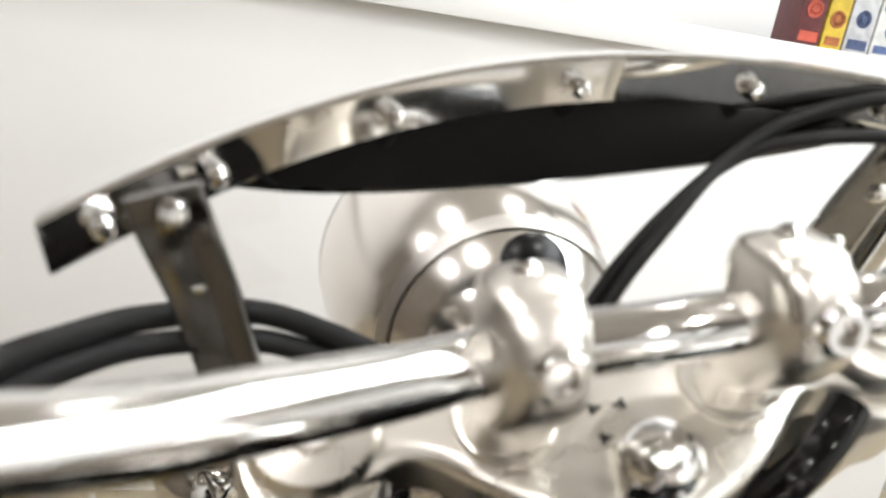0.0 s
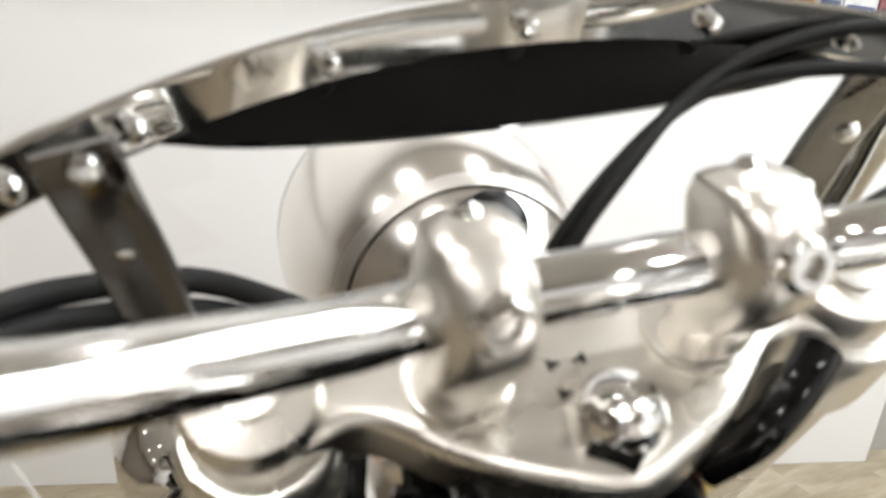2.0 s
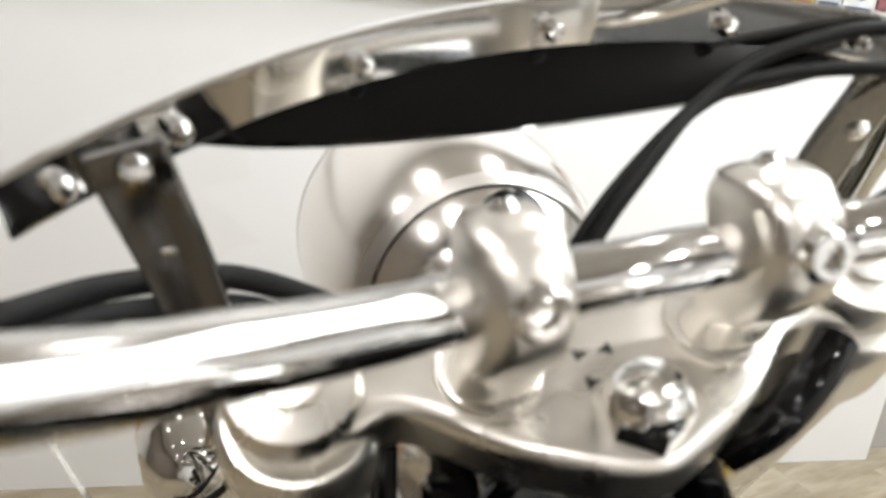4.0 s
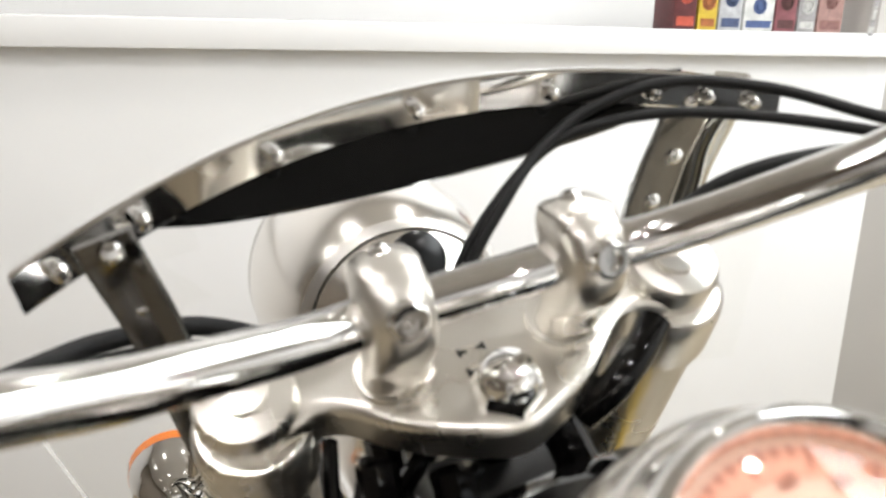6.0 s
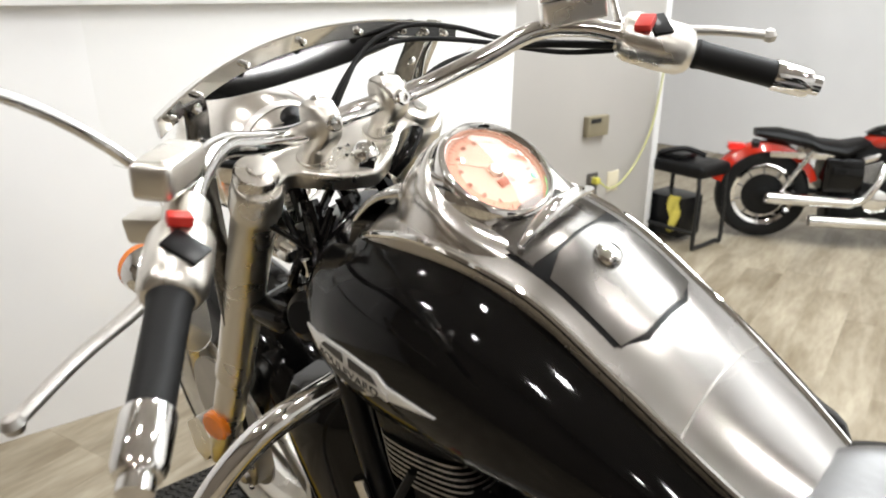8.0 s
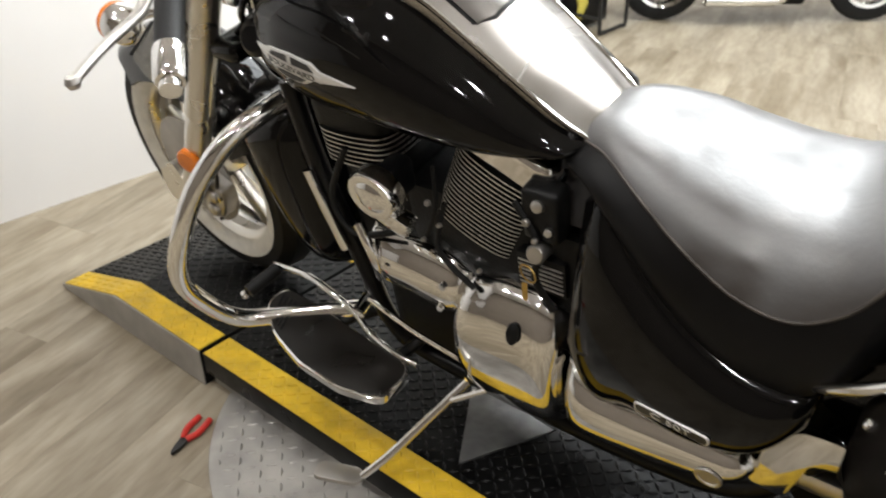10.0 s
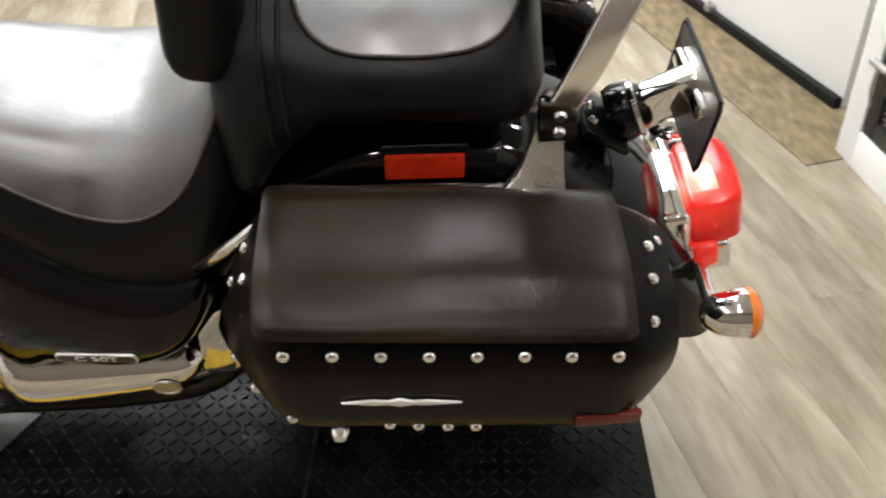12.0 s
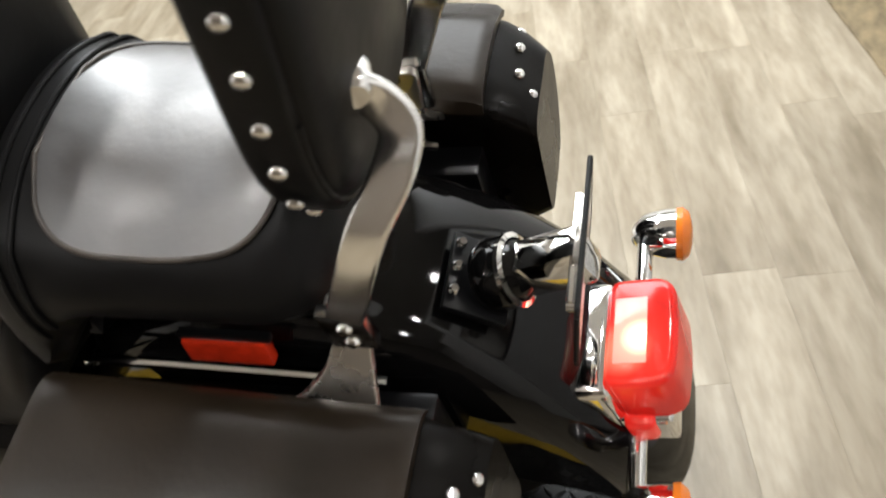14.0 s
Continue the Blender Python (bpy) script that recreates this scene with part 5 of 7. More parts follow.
# the lower middle of the screen is cut away round the headlamp
drop = [f for f in bm.faces if f.calc_center_median().z < 0.118 - 0.95 * f.calc_center_median().y ** 2 and abs(f.calc_center_median().y) < 0.135]
bmesh.ops.delete(bm, geom=drop, context="FACES")
screen = fpart("windscreen", bm, GLASS, label="tall clear touring windscreen")
screen.visible_shadow = False
for s in (-1, 1):
    if s < 0:
        line_b = [(-0.060, -0.168, 0.112), (-0.064, -0.166, 0.096), (-0.090, -0.161, 0.052), (-0.112, -0.157, 0.0), (-0.145, -0.150, -0.10), (-0.19, -0.140, -0.24)]
        br = fpart("screen_bracket", strap(line_b, 0.029, 0.006, (0, 1, 0.12)), SMOKE, label="dark polished screen bracket strap")
        tops = [(-0.060, -0.166, 0.104), (-0.086, -0.163, 0.066)]
    else:
        line_b = [(-0.086, 0.182, 0.108), (-0.096, 0.180, 0.084), (-0.118, 0.174, 0.046), (-0.138, 0.168, 0.0), (-0.160, 0.156, -0.10), (-0.19, 0.140, -0.24)]
        br = fpart("screen_bracket", strap(line_b, 0.034, 0.006, (0, 1, -0.1)), SMOKE, label="dark polished screen bracket strap")
        fpart("bracket_plate", strap([(x + 0.004, y + 0.027, z) for x, y, z in line_b[:4]], 0.022, 0.008, (0.5, 1, 0)), CHROME, br, "bright chrome bracket edge")
        tops = [(-0.082, 0.176, 0.100), (-0.080, 0.200, 0.100), (-0.110, 0.180, 0.058), (-0.128, 0.172, 0.024)]
    for p_ in tops:
        fpart("bracket_bolt", lathe([(0.0, 0.007), (0.004, 0.0065), (0.0062, 0.004), (0.0068, 0.0)][::-1], aim(p_, (1, 0, 0.3)), 14), CHROME, br)
    sg = Vector((-0.291, s * 0.200, -0.165))
    si = fpart("front_indicator", lathe([(0.004, -0.048), (0.020, -0.043), (0.032, -0.026), (0.036, 0.0), (0.037, 0.010)], aim(sg, (-1, 0, 0.15)), 28), CHROME, label="chrome bullet turn signal with an amber lens")
    fpart("amber_lens", lathe([(0.037, 0.008), (0.037, 0.018), (0.028, 0.026), (0.0, 0.03)], aim(sg, (-1, 0, 0.15)), 28), ORANGE, si)
    fpart("indicator_stem", tube([sg + Vector((0.0, -s * 0.03, 0)), sg + Vector((0.05, -s * 0.07, 0.01)), sg + Vector((0.10, -s * 0.075, 0.02))], 0.009, 12, 4), CHROME, si)
    fpart("fork_reflector", lathe([(0.028, 0.0), (0.028, 0.010), (0.024, 0.014), (0.0, 0.016)], aim(Vector((-0.048, s * 0.122, -0.03)) + DOWN * 0.56 + Vector((0, s * 0.03, 0)), (0.25, s, 0)), 24), ORANGE, label="round amber fork reflector")

lobe = [(-0.228, -0.198), (-0.168, -0.164), (-0.150, -0.200), (-0.158, -0.280), (-0.176, -0.292), (-0.196, -0.286), (-0.216, -0.250)]
for s in (-1, 1):
    wl = fpart("screen_lobe", flip(prism(rounded(lobe, 0.016, 4), 0.004, Matrix(((0, 0, 1, -0.240), (1, 0, 0, 0), (0, 1, 0, 0), (0, 0, 0, 1))), 0.001), s), mat("hazy_screen_plastic", (0.86, 0.84, 0.79), 0.16, trans=0.85, ior=1.2, vary=0.05) if s < 0 else bpy.data.materials["hazy_screen_plastic"], label="hazy clear lower lobe of the windscreen")
    wl.visible_shadow = False
    fpart("lobe_edge", tube([(-0.238, s * 0.229, -0.199), (-0.238, s * 0.198, -0.181), (-0.238, s * 0.168, -0.163)], 0.0028, 8, 2), RUBBER, wl, "black rubber edge")
# cables
for pts, r in (([(-0.075, -0.012, -0.02), (-0.072, 0.012, 0.034), (-0.076, 0.044, 0.070), (-0.086, 0.074, 0.091), (-0.087, 0.112, 0.108), (-0.074, 0.159, 0.115), (-0.040, 0.206, 0.104), (0.018, 0.236, 0.087), (0.09, 0.270, 0.080), (0.195, 0.314, 0.074)], 0.0036),
               ([(-0.079, -0.016, -0.02), (-0.078, 0.008, 0.034), (-0.081, 0.040, 0.068), (-0.088, 0.078, 0.090), (-0.080, 0.108, 0.099), (-0.062, 0.150, 0.100), (-0.030, 0.196, 0.091), (0.02, 0.228, 0.082), (0.10, 0.266, 0.070), (0.195, 0.314, 0.074)], 0.0034),
               ([(-0.112, 0.055, 0.100), (-0.104, 0.090, 0.112), (-0.098, 0.130, 0.118), (-0.080, 0.170, 0.116)], 0.0042),
               ([(-0.05, 0.10, 0.020), (-0.02, 0.15, 0.065), (0.03, 0.20, 0.082), (0.09, 0.245, 0.085), (0.195, 0.314, 0.074)], 0.005),
               ([(-0.10, -0.06, -0.012), (-0.114, -0.105, 0.014), (-0.118, -0.145, 0.033), (-0.098, -0.190, 0.046), (-0.070, -0.215, 0.054), (-0.040, -0.230, 0.062), (0.03, -0.248, 0.076), (0.10, -0.268, 0.080), (0.195, -0.314, 0.074)], 0.0060),
               ([(-0.10, -0.05, -0.030), (-0.110, -0.105, 0.002), (-0.112, -0.145, 0.021), (-0.092, -0.190, 0.036), (-0.064, -0.215, 0.045), (-0.034, -0.230, 0.053), (0.035, -0.250, 0.068), (0.105, -0.270, 0.074), (0.195, -0.314, 0.074)], 0.0058)):
    fpart("control_cable", tube(pts, r, 10, 8), RUBBER, label="black control cable")
fpart("cable_duct", tube([(-0.014, 0.098, 0.000), (-0.006, 0.082, -0.010), (-0.002, 0.062, -0.024), (-0.010, 0.045, -0.040)], 0.0095, 12, 6), PAINT, label="black cable duct beside the yoke")
wb = part("wiring_block", box(-0.53, -0.44, -0.07, 0.07, 0.76, 0.90, 0.02), PLASTIC, BIKE, "black wiring and fittings behind the yoke")
for dx, dy in ((0, -0.05), (0.03, -0.02), (-0.02, 0.02), (0.02, 0.05), (-0.05, -0.03)):
    part("wiring_hose", tube([(-0.50 + dx, dy, 0.93), (-0.47 + dx, dy * 1.2, 0.86), (-0.44 + dx * 0.6, dy * 1.1, 0.80), (-0.43, dy, 0.72)], 0.012, 8, 6), PAINT, wb)
for k in range(7):
    a0 = k * 0.9
    part("wiring_hose", tube([(-0.50 + 0.05 * math.cos(a0), -0.055 + 0.05 * math.sin(a0 * 1.7), 0.925), (-0.45 + 0.02 * math.sin(a0), -0.085 - 0.012 * (k % 3), 0.875), (-0.47 + 0.03 * math.cos(a0 * 2), -0.095, 0.82), (-0.44, -0.08 + 0.02 * (k % 2), 0.74)], 0.004 + 0.001 * (k % 3), 8, 6), PAINT, wb)
part("wiring_cap", lathe([(0.02, 0), (0.03, 0.01), (0.03, 0.06), (0.02, 0.07)], aim((-0.46, -0.07, 0.80), (0.2, -1, 0.4)), 16), PLASTIC, wb)
part("cable_clip", box(-0.475, -0.455, -0.105, -0.085, 0.86, 0.885, 0.004), CHROME, wb)
part("hose_clamp", lathe([(0.0135, 0.0), (0.0145, 0.002), (0.0145, 0.008), (0.0135, 0.010)], aim((-0.47, -0.062, 0.855), (0.3, 0.0, -0.9)), 16, caps=False), CHROME, wb)
part("lower_yoke", box(-0.620, -0.545, -0.105, 0.105, 0.740, 0.775, 0.016, 3), PAINT, BIKE)

# front wheel and fender
FX = Vector((-0.972, 0.074, 0.323))
WM = Matrix.Translation(FX) @ pose(0, 0, 0, 0, 0, -6) @ pose(0, 0, 0, 90, 0, 0)
fw = part("front_wheel", lathe([(0.215, -0.045), (0.25, -0.062), (0.285, -0.064), (0.31, -0.045), (0.32, 0), (0.31, 0.045), (0.285, 0.064), (0.25, 0.062), (0.215, 0.045)], WM, 56, caps=False), RUBBER, BIKE, "front tyre with a broad white sidewall")
for s in (-1, 1):
    part("whitewall", lathe([(0.216, s * 0.0500), (0.226, s * 0.0560), (0.245, s * 0.0645), (0.257, s * 0.0660)], WM, 56, caps=False), WHITEWALL, fw)
part("rim", lathe([(0.20, -0.03), (0.21, -0.045), (0.222, -0.05), (0.222, -0.044), (0.205, 0.0), (0.222, 0.044), (0.222, 0.05), (0.21, 0.045), (0.20, 0.03)], WM, 56, caps=False), SATIN, fw)
part("hub", lathe([(0.02, -0.07), (0.05, -0.06), (0.055, 0), (0.05, 0.06), (0.02, 0.07)], WM, 24), SATIN, fw)
for i in range(5):
    a0 = 2 * math.pi * i / 5
    part("spoke", moved(box(-0.018, 0.018, 0.04, 0.21, -0.012, 0.012, 0.006), WM @ pose(0, 0, 0, 0, 0, math.degrees(a0))), SATIN, fw)
for s in (-1, 1):
    part("brake_disc", lathe([(0.07, 0.0), (0.142, 0.0), (0.142, 0.005), (0.07, 0.005)], WM @ pose(0, 0, s * 0.072 - 0.0025), 40), STEEL, fw)
CAL = Matrix.Translation((-0.882, -0.030, 0.298)) @ pose(0, 0, 0, 0, 0, -6) @ pose(0, 0, 0, 0, 24, 0)
cal = part("brake_caliper", moved(prism(rounded([(-0.034, -0.052), (0.020, -0.058), (0.036, -0.030), (0.040, 0.020), (0.028, 0.056), (-0.030, 0.050), (-0.022, 0.0)], 0.010, 4), 0.040, pose(0, 0.022, 0, 90, 0, 0), 0.007, 3), CAL), CAST, BIKE, "cast twin-piston front brake caliper")
for zz in (-0.026, 0.024):
    part("piston_housing", lathe([(0.0, 0.012), (0.013, 0.012), (0.017, 0.009), (0.019, 0.0)][::-1], CAL @ aim((0.006, -0.018, zz), (0, -1, 0)), 20), CAST, cal)
    part("pad_pin", lathe([(0.0, 0.006), (0.005, 0.006), (0.006, 0.0)][::-1], CAL @ aim((0.030, -0.018, zz * 1.5), (0, -1, 0)), 10), CHROME, cal)
part("caliper_bracket", moved(box(-0.075, -0.015, -0.006, 0.006, -0.016, 0.016, 0.005), CAL), CAST, cal)
part("brake_hose", tube([CAL @ Vector((0.010, -0.012, 0.050)), CAL @ Vector((0.020, -0.020, 0.12)), (-0.80, -0.06, 0.50), (-0.70, -0.07, 0.66), (-0.56, -0.05, 0.80)], 0.005, 8, 8), RUBBER, cal, "black brake hose")



def ffender_ring(deg, inner):
    a = radians(deg)
    out = Vector((math.cos(a), 0, math.sin(a)))
    r, w, dep = 0.345 - inner, 0.084 - inner, 0.055
    pts = [out * (r - 0.05 - dep) + Vector((0, -w - 0.008, 0))]
    for k in steps(-1, 1, 16):
        b = k * math.pi / 2
        pts.append(out * (r - (1 - math.cos(b)) * 0.05) + Vector((0, w * math.sin(b), 0)))
    pts.append(out * (r - 0.05 - dep) + Vector((0, w + 0.008, 0)))
    return pts


bm = skin([ffender_ring(d, 0) + ffender_ring(d, 0.004)[::-1] for d in steps(28, 122, 26)])
part("front_fender", moved(bm, Matrix.Translation(FX) @ pose(0, 0, 0, 0, 0, -6)), PAINT, BIKE, "deep glossy black front fender")

# radiator shroud and guards
for s in (-1, 1):
    shr = bulged(0.0, 0.345, [(0.0, -0.085), (0.05, -0.110), (0.25, -0.092), (0.345, -0.045)], [(0.0, 0.050), (0.05, 0.068), (0.25, 0.066), (0.345, 0.040)], lambda x, v: 0.055, 0.058, 0.05, 26, 16, 2.6, 6)
    part("radiator_shroud", flip(moved(shr, Matrix.Translation((-0.545, 0, 0.635)) @ pose(0, 0, 0, 0, 76, 0)), s), PAINT, BIKE, "glossy black radiator shroud")
    g = [(-0.475, s * 0.085, 0.685), (-0.505, s * 0.19, 0.662), (-0.535, s * 0.27, 0.60), (-0.565, s * 0.322, 0.51), (-0.60, s * 0.335, 0.42), (-0.620, s * 0.312, 0.336), (-0.605, s * 0.262, 0.243), (-0.55, s * 0.20, 0.215), (-0.40, s * 0.10, 0.22)]
    part("engine_guard", tube(g, 0.0185, 18, 8), CHROME, BIKE, "thick chrome engine guard hoop")
    # floorboard
    fb_ = [(-0.60, -0.165), (-0.585, -0.13), (-0.50, -0.138), (-0.222, -0.178), (-0.208, -0.200), (-0.214, -0.262), (-0.235, -0.275), (-0.31, -0.288), (-0.42, -0.278), (-0.52, -0.245), (-0.585, -0.200)]
    mfb = Matrix.Translation((0, 0, 0.205))
    fbd = part("floorboard", flip(prism(rounded(fb_, 0.02, 4), 0.016, mfb, 0.003), s), CHROME, BIKE, "rubber-topped floorboard with a chrome rim")
    cx_, cy_ = -0.40, -0.21
    part("board_rubber", flip(prism(rounded([(cx_ + (x - cx_) * 0.965, cy_ + (y - cy_) * 0.93) for x, y in fb_], 0.02, 4), 0.008, mfb @ pose(0, 0, 0.012), 0.002), s), BOARD, fbd)
    for i in range(4):
        part("tread_rib", flip(tube([(-0.575 + i * 0.013, -0.155 - i * 0.001, 0.226), (-0.548 + i * 0.013, -0.215 - i * 0.006, 0.226)], 0.0022, 6, 2), s), RUBBER, fbd)
    for p3 in ([(-0.44, -0.17, 0.20), (-0.42, -0.12, 0.20), (-0.36, -0.08, 0.22)], [(-0.28, -0.19, 0.20), (-0.26, -0.12, 0.20), (-0.24, -0.08, 0.22)]):
        part("board_bracket", flip(tube(p3, 0.012, 10, 4), s), PLASTIC, fbd)
shift = part("gear_shifter", join(tube([(-0.60, -0.135, 0.285), (-0.50, -0.135, 0.295), (-0.38, -0.15, 0.275), (-0.34, -0.155, 0.235), (-0.26, -0.17, 0.225), (-0.215, -0.165, 0.215)], 0.007, 10, 8), tube([(-0.36, -0.15, 0.27), (-0.37, -0.10, 0.27)], 0.014, 12, 2)), CHROME, BIKE, "chrome heel-toe gear shifter")
part("shift_peg", tube([(-0.585, -0.14, 0.285), (-0.60, -0.215, 0.275)], 0.014, 14, 2), RUBBER, shift, "rubber shifter peg")
part("peg_tip", lathe([(0.0, -0.009), (0.008, -0.005), (0.008, 0.005), (0.0, 0.009)], Matrix.Translation((-0.602, -0.224, 0.274)), 12), CHROME, shift)
part("shift_rod", tube([(-0.34, -0.13, 0.30), (-0.22, -0.15, 0.29), (-0.11, -0.155, 0.275), (-0.06, -0.16, 0.265)], 0.005, 8, 6), CHROME, shift)
Rl = pose(0, 0, 0, -LEAN, 0, 0)
fp = Rl @ Vector((-0.258, -0.362 - 0.0191, 0.006))
toe = Rl @ Vector((-0.224, -0.366, 0.014))
stand = part("side_stand", tube([(-0.108, -0.150, 0.212), (-0.140, -0.208, 0.176), (-0.188, -0.300, 0.122), tuple(toe)], 0.0100, 12, 6, taper=lambda t: 1.0 - 0.28 * t), CHROME, BIKE, "deployed steel side stand")
part("stand_foot", moved(prism(rounded([(-0.055, -0.022), (0.03, -0.020), (0.045, 0.0), (0.03, 0.022), (-0.055, 0.020)], 0.016, 4), 0.009, Matrix(), 0.003), Matrix.Translation(fp) @ pose(0, 0, 0, -LEAN, 0, 0) @ pose(0, 0, 0, 0, 0, 20)), CAST, stand)
part("stand_spring", tube([(-0.05, -0.15, 0.23), (-0.12, -0.19, 0.195)], 0.006, 8, 4), CHROME, stand)
# exhaust and swing parts under the bag
part("chain_stay", box(0.40, 0.75, -0.13, -0.10, 0.29, 0.33, 0.01), SATIN, BIKE)
part("rear_peg_mount", prism(rounded([(0.395, 0.30), (0.41, 0.40), (0.45, 0.455), (0.50, 0.46), (0.54, 0.44), (0.53, 0.41), (0.47, 0.39), (0.45, 0.30)], 0.015, 4), 0.012, Matrix.Translation((0, -0.15, 0)) @ pose(0, 0, 0, 90, 0, 0), 0.006), CHROME, BIKE, "chrome passenger peg plate")
part("bag_guard", tube([(0.42, -0.15, 0.53), (0.47, -0.19, 0.585), (0.525, -0.215, 0.645), (0.59, -0.20, 0.685)], 0.008, 10, 6), CHROME, BIKE, "chrome saddlebag guard rail")
part("exhaust_pipe", tube([(-0.35, 0.13, 0.45), (-0.42, 0.16, 0.32), (-0.2, 0.18, 0.25), (0.3, 0.19, 0.24), (1.0, 0.20, 0.26)], 0.035, 14, 8), CHROME, BIKE, "chrome exhaust pipe")

# ---------- the lift platform ----------
PM = Matrix.Translation((0.0, -0.322, 0.0)) @ pose(0, 0, 0, 0, 0, -3.8)   # local x to the rear, y to the far side, origin on the outer edge
PW = 0.56
lift = root("lift_platform", PM, "black diamond-plate motorcycle lift with worn yellow edges", "lift")


def slab(x0, x1, y0, y1, z0, z1, bevel=0.003):
    return box(x0, x1, y0, y1, z0, z1, bevel)


ram = [(-1.44, -0.097), (-1.44, -0.088), (-1.14, 0.0), (-0.786, 0.0), (-0.786, -0.097)]
ramp_ = part("ramp", skin([[(x, y, z) for x, z in ram] for y in (0.0, PW)]), PLATE, lift, "diamond-plate ramp", sharp=10)
main = part("deck", slab(-0.776, 1.075, 0.0, PW, -0.055, 0.0), PLATE, lift, "black diamond-plate deck")
part("deck_frame", box(-0.776, 1.07, 0.02, PW - 0.02, -0.098, -0.055, 0.002), STEEL, lift)


def ramp_z(x):
    return 0.0 if x > -1.14 else -0.088 * (-1.14 - x) / 0.30


for y0, y1 in ((0.0, 0.074), (PW - 0.074, PW)):
    part("yellow_stripe", slab(-0.772, 1.072, y0 + 0.001, y1, -0.001, 0.0025, 0.0008), YELLOW, lift, "worn yellow painted edge")
    rr = [[(x, y0 + 0.001, ramp_z(x) + 0.0025), (x, y1, ramp_z(x) + 0.0025), (x, y1, ramp_z(x) - 0.002), (x, y0 + 0.001, ramp_z(x) - 0.002)] for x in (-1.435, -1.14, -0.79)]
    part("yellow_stripe", skin(rr), YELLOW, lift, "worn yellow painted ramp edge", sharp=10)
part("ramp_skirt", skin([[(x, y, z) for x, z in ram] for y in (-0.003, 0.0005)]), STEEL, lift, "bare tread-steel ramp side", sharp=10)
# raised lozenges of the tread plate
def tread(x0, x1, y0, y1, zf, step=0.021, ln=0.0125):
    verts, faces = [], []
    nx, ny = int((x1 - x0) / step), int((y1 - y0) / step)
    for i in range(nx):
        for j in range(ny):
            cx, cy = x0 + (i + 0.5) * step, y0 + (j + 0.5) * step
            a = radians(45 if (i + j) % 2 else -45)
            c, s_ = math.cos(a), math.sin(a)
            z = zf(cx)
            b = len(verts)
            for u, v, h in ((-ln, 0, 0), (0, -0.0040, 0), (ln, 0, 0), (0, 0.0040, 0), (-ln * 0.55, 0, 0.0024), (ln * 0.55, 0, 0.0024)):
                verts.append((cx + c * u - s_ * v, cy + s_ * u + c * v, z + h))
            faces += [(b, b + 1, b + 4), (b + 1, b + 5, b + 4), (b + 1, b + 2, b + 5), (b + 2, b + 3, b + 5), (b + 3, b + 4, b + 5), (b + 3, b, b + 4)]
    me = bpy.data.meshes.new("tread_pattern")
    me.from_pydata(verts, [], faces)
    return me


for nm, ar, mt in (("deck_tread", tread(-0.77, 1.07, 0.075, PW - 0.075, lambda x: 0.0), PLATE), ("ramp_tread", tread(-1.43, -0.79, 0.075, PW - 0.075, ramp_z), PLATE),
                   ("stripe_tread", tread(-0.77, 1.07, 0.002, 0.073, lambda x: 0.0025), YELLOW), ("ramp_stripe_tread", tread(-1.43, -0.79, 0.002, 0.073, lambda x: ramp_z(x) + 0.0025), YELLOW)):
    ar.materials.append(mt)
    o = new(nm, ar)
    o.parent = lift
    o["kind"] = "stuff"
part("rear_flap", box(0.50, 0.506, 0.08, PW - 0.08, 0.0, 0.0035, 0.001), RUBBER, lift)
part("wheel_plate", moved(prism([(-0.03, -0.05), (0.06, 0.14), (-0.16, 0.16)], 0.004, Matrix(), 0.001), pose(-0.08, 0.155, 0.001)), mat("dull_steel", (0.15, 0.15, 0.148), 0.45, 0.6, vary=0.35, vscale=20, bump=0.4, bscale=70), lift, "loose bare tread-steel wedge")
disc = tagged(part("turntable_disc", lathe([(0.0, 0.012), (0.50, 0.012), (0.505, 0.008), (0.505, 0.0)], pose(-0.25, -0.05, FLOOR_Z), 96), STEEL), "grey worn tread-steel turntable disc under the lift", "turntable")
tp = tread(-0.75, 0.25, -0.56, 0.45, lambda x: FLOOR_Z + 0.012, 0.03, 0.013)
bmt = bmesh.new()
bmt.from_mesh(tp)
bmesh.ops.delete(bmt, geom=[v for v in bmt.verts if (v.co.x + 0.25) ** 2 + (v.co.y + 0.05) ** 2 > 0.235], context="VERTS")
td = part("disc_tread", bmt, STEEL, disc, flat=True)
td["kind"] = "stuff"

# ---------- the rest of the room ----------
thermo = tagged(part("thermostat", moved(box(-0.06, -0.030, 0.505, 0.645, 0.475, 0.565, 0.005), WA), mat("beige_plastic", (0.22, 0.19, 0.125), 0.5, vary=0.1)), "beige wall thermostat with a small dark display", "thermostat")
part("display", moved(box(-0.031, -0.028, 0.52, 0.59, 0.535, 0.555, 0.001), WA), EMBK, thermo)

WOOD = bpy.data.materials.new("vinyl_oak_planks")
WOOD.use_nodes = True
nt = WOOD.node_tree
b = nt.nodes["Principled BSDF"]
tc = nt.nodes.new("ShaderNodeTexCoord")
oi = nt.nodes.new("ShaderNodeObjectInfo")
mp = nt.nodes.new("ShaderNodeMapping")
mp.inputs["Scale"].default_value = (6.5, 1.3, 1)
add = nt.nodes.new("ShaderNodeVectorMath")
add.operation = "ADD"
mul = nt.nodes.new("ShaderNodeMath")
mul.operation = "MULTIPLY"
mul.inputs[1].default_value = 37.0
nt.links.new(oi.outputs["Random"], mul.inputs[0])
nt.links.new(tc.outputs["Object"], mp.inputs[0])
nt.links.new(mp.outputs[0], add.inputs[0])
nt.links.new(mul.outputs[0], add.inputs[1])
n1 = nt.nodes.new("ShaderNodeTexNoise")
n1.inputs["Scale"].default_value, n1.inputs["Detail"].default_value, n1.inputs["Distortion"].default_value = 1.6, 7, 0.6
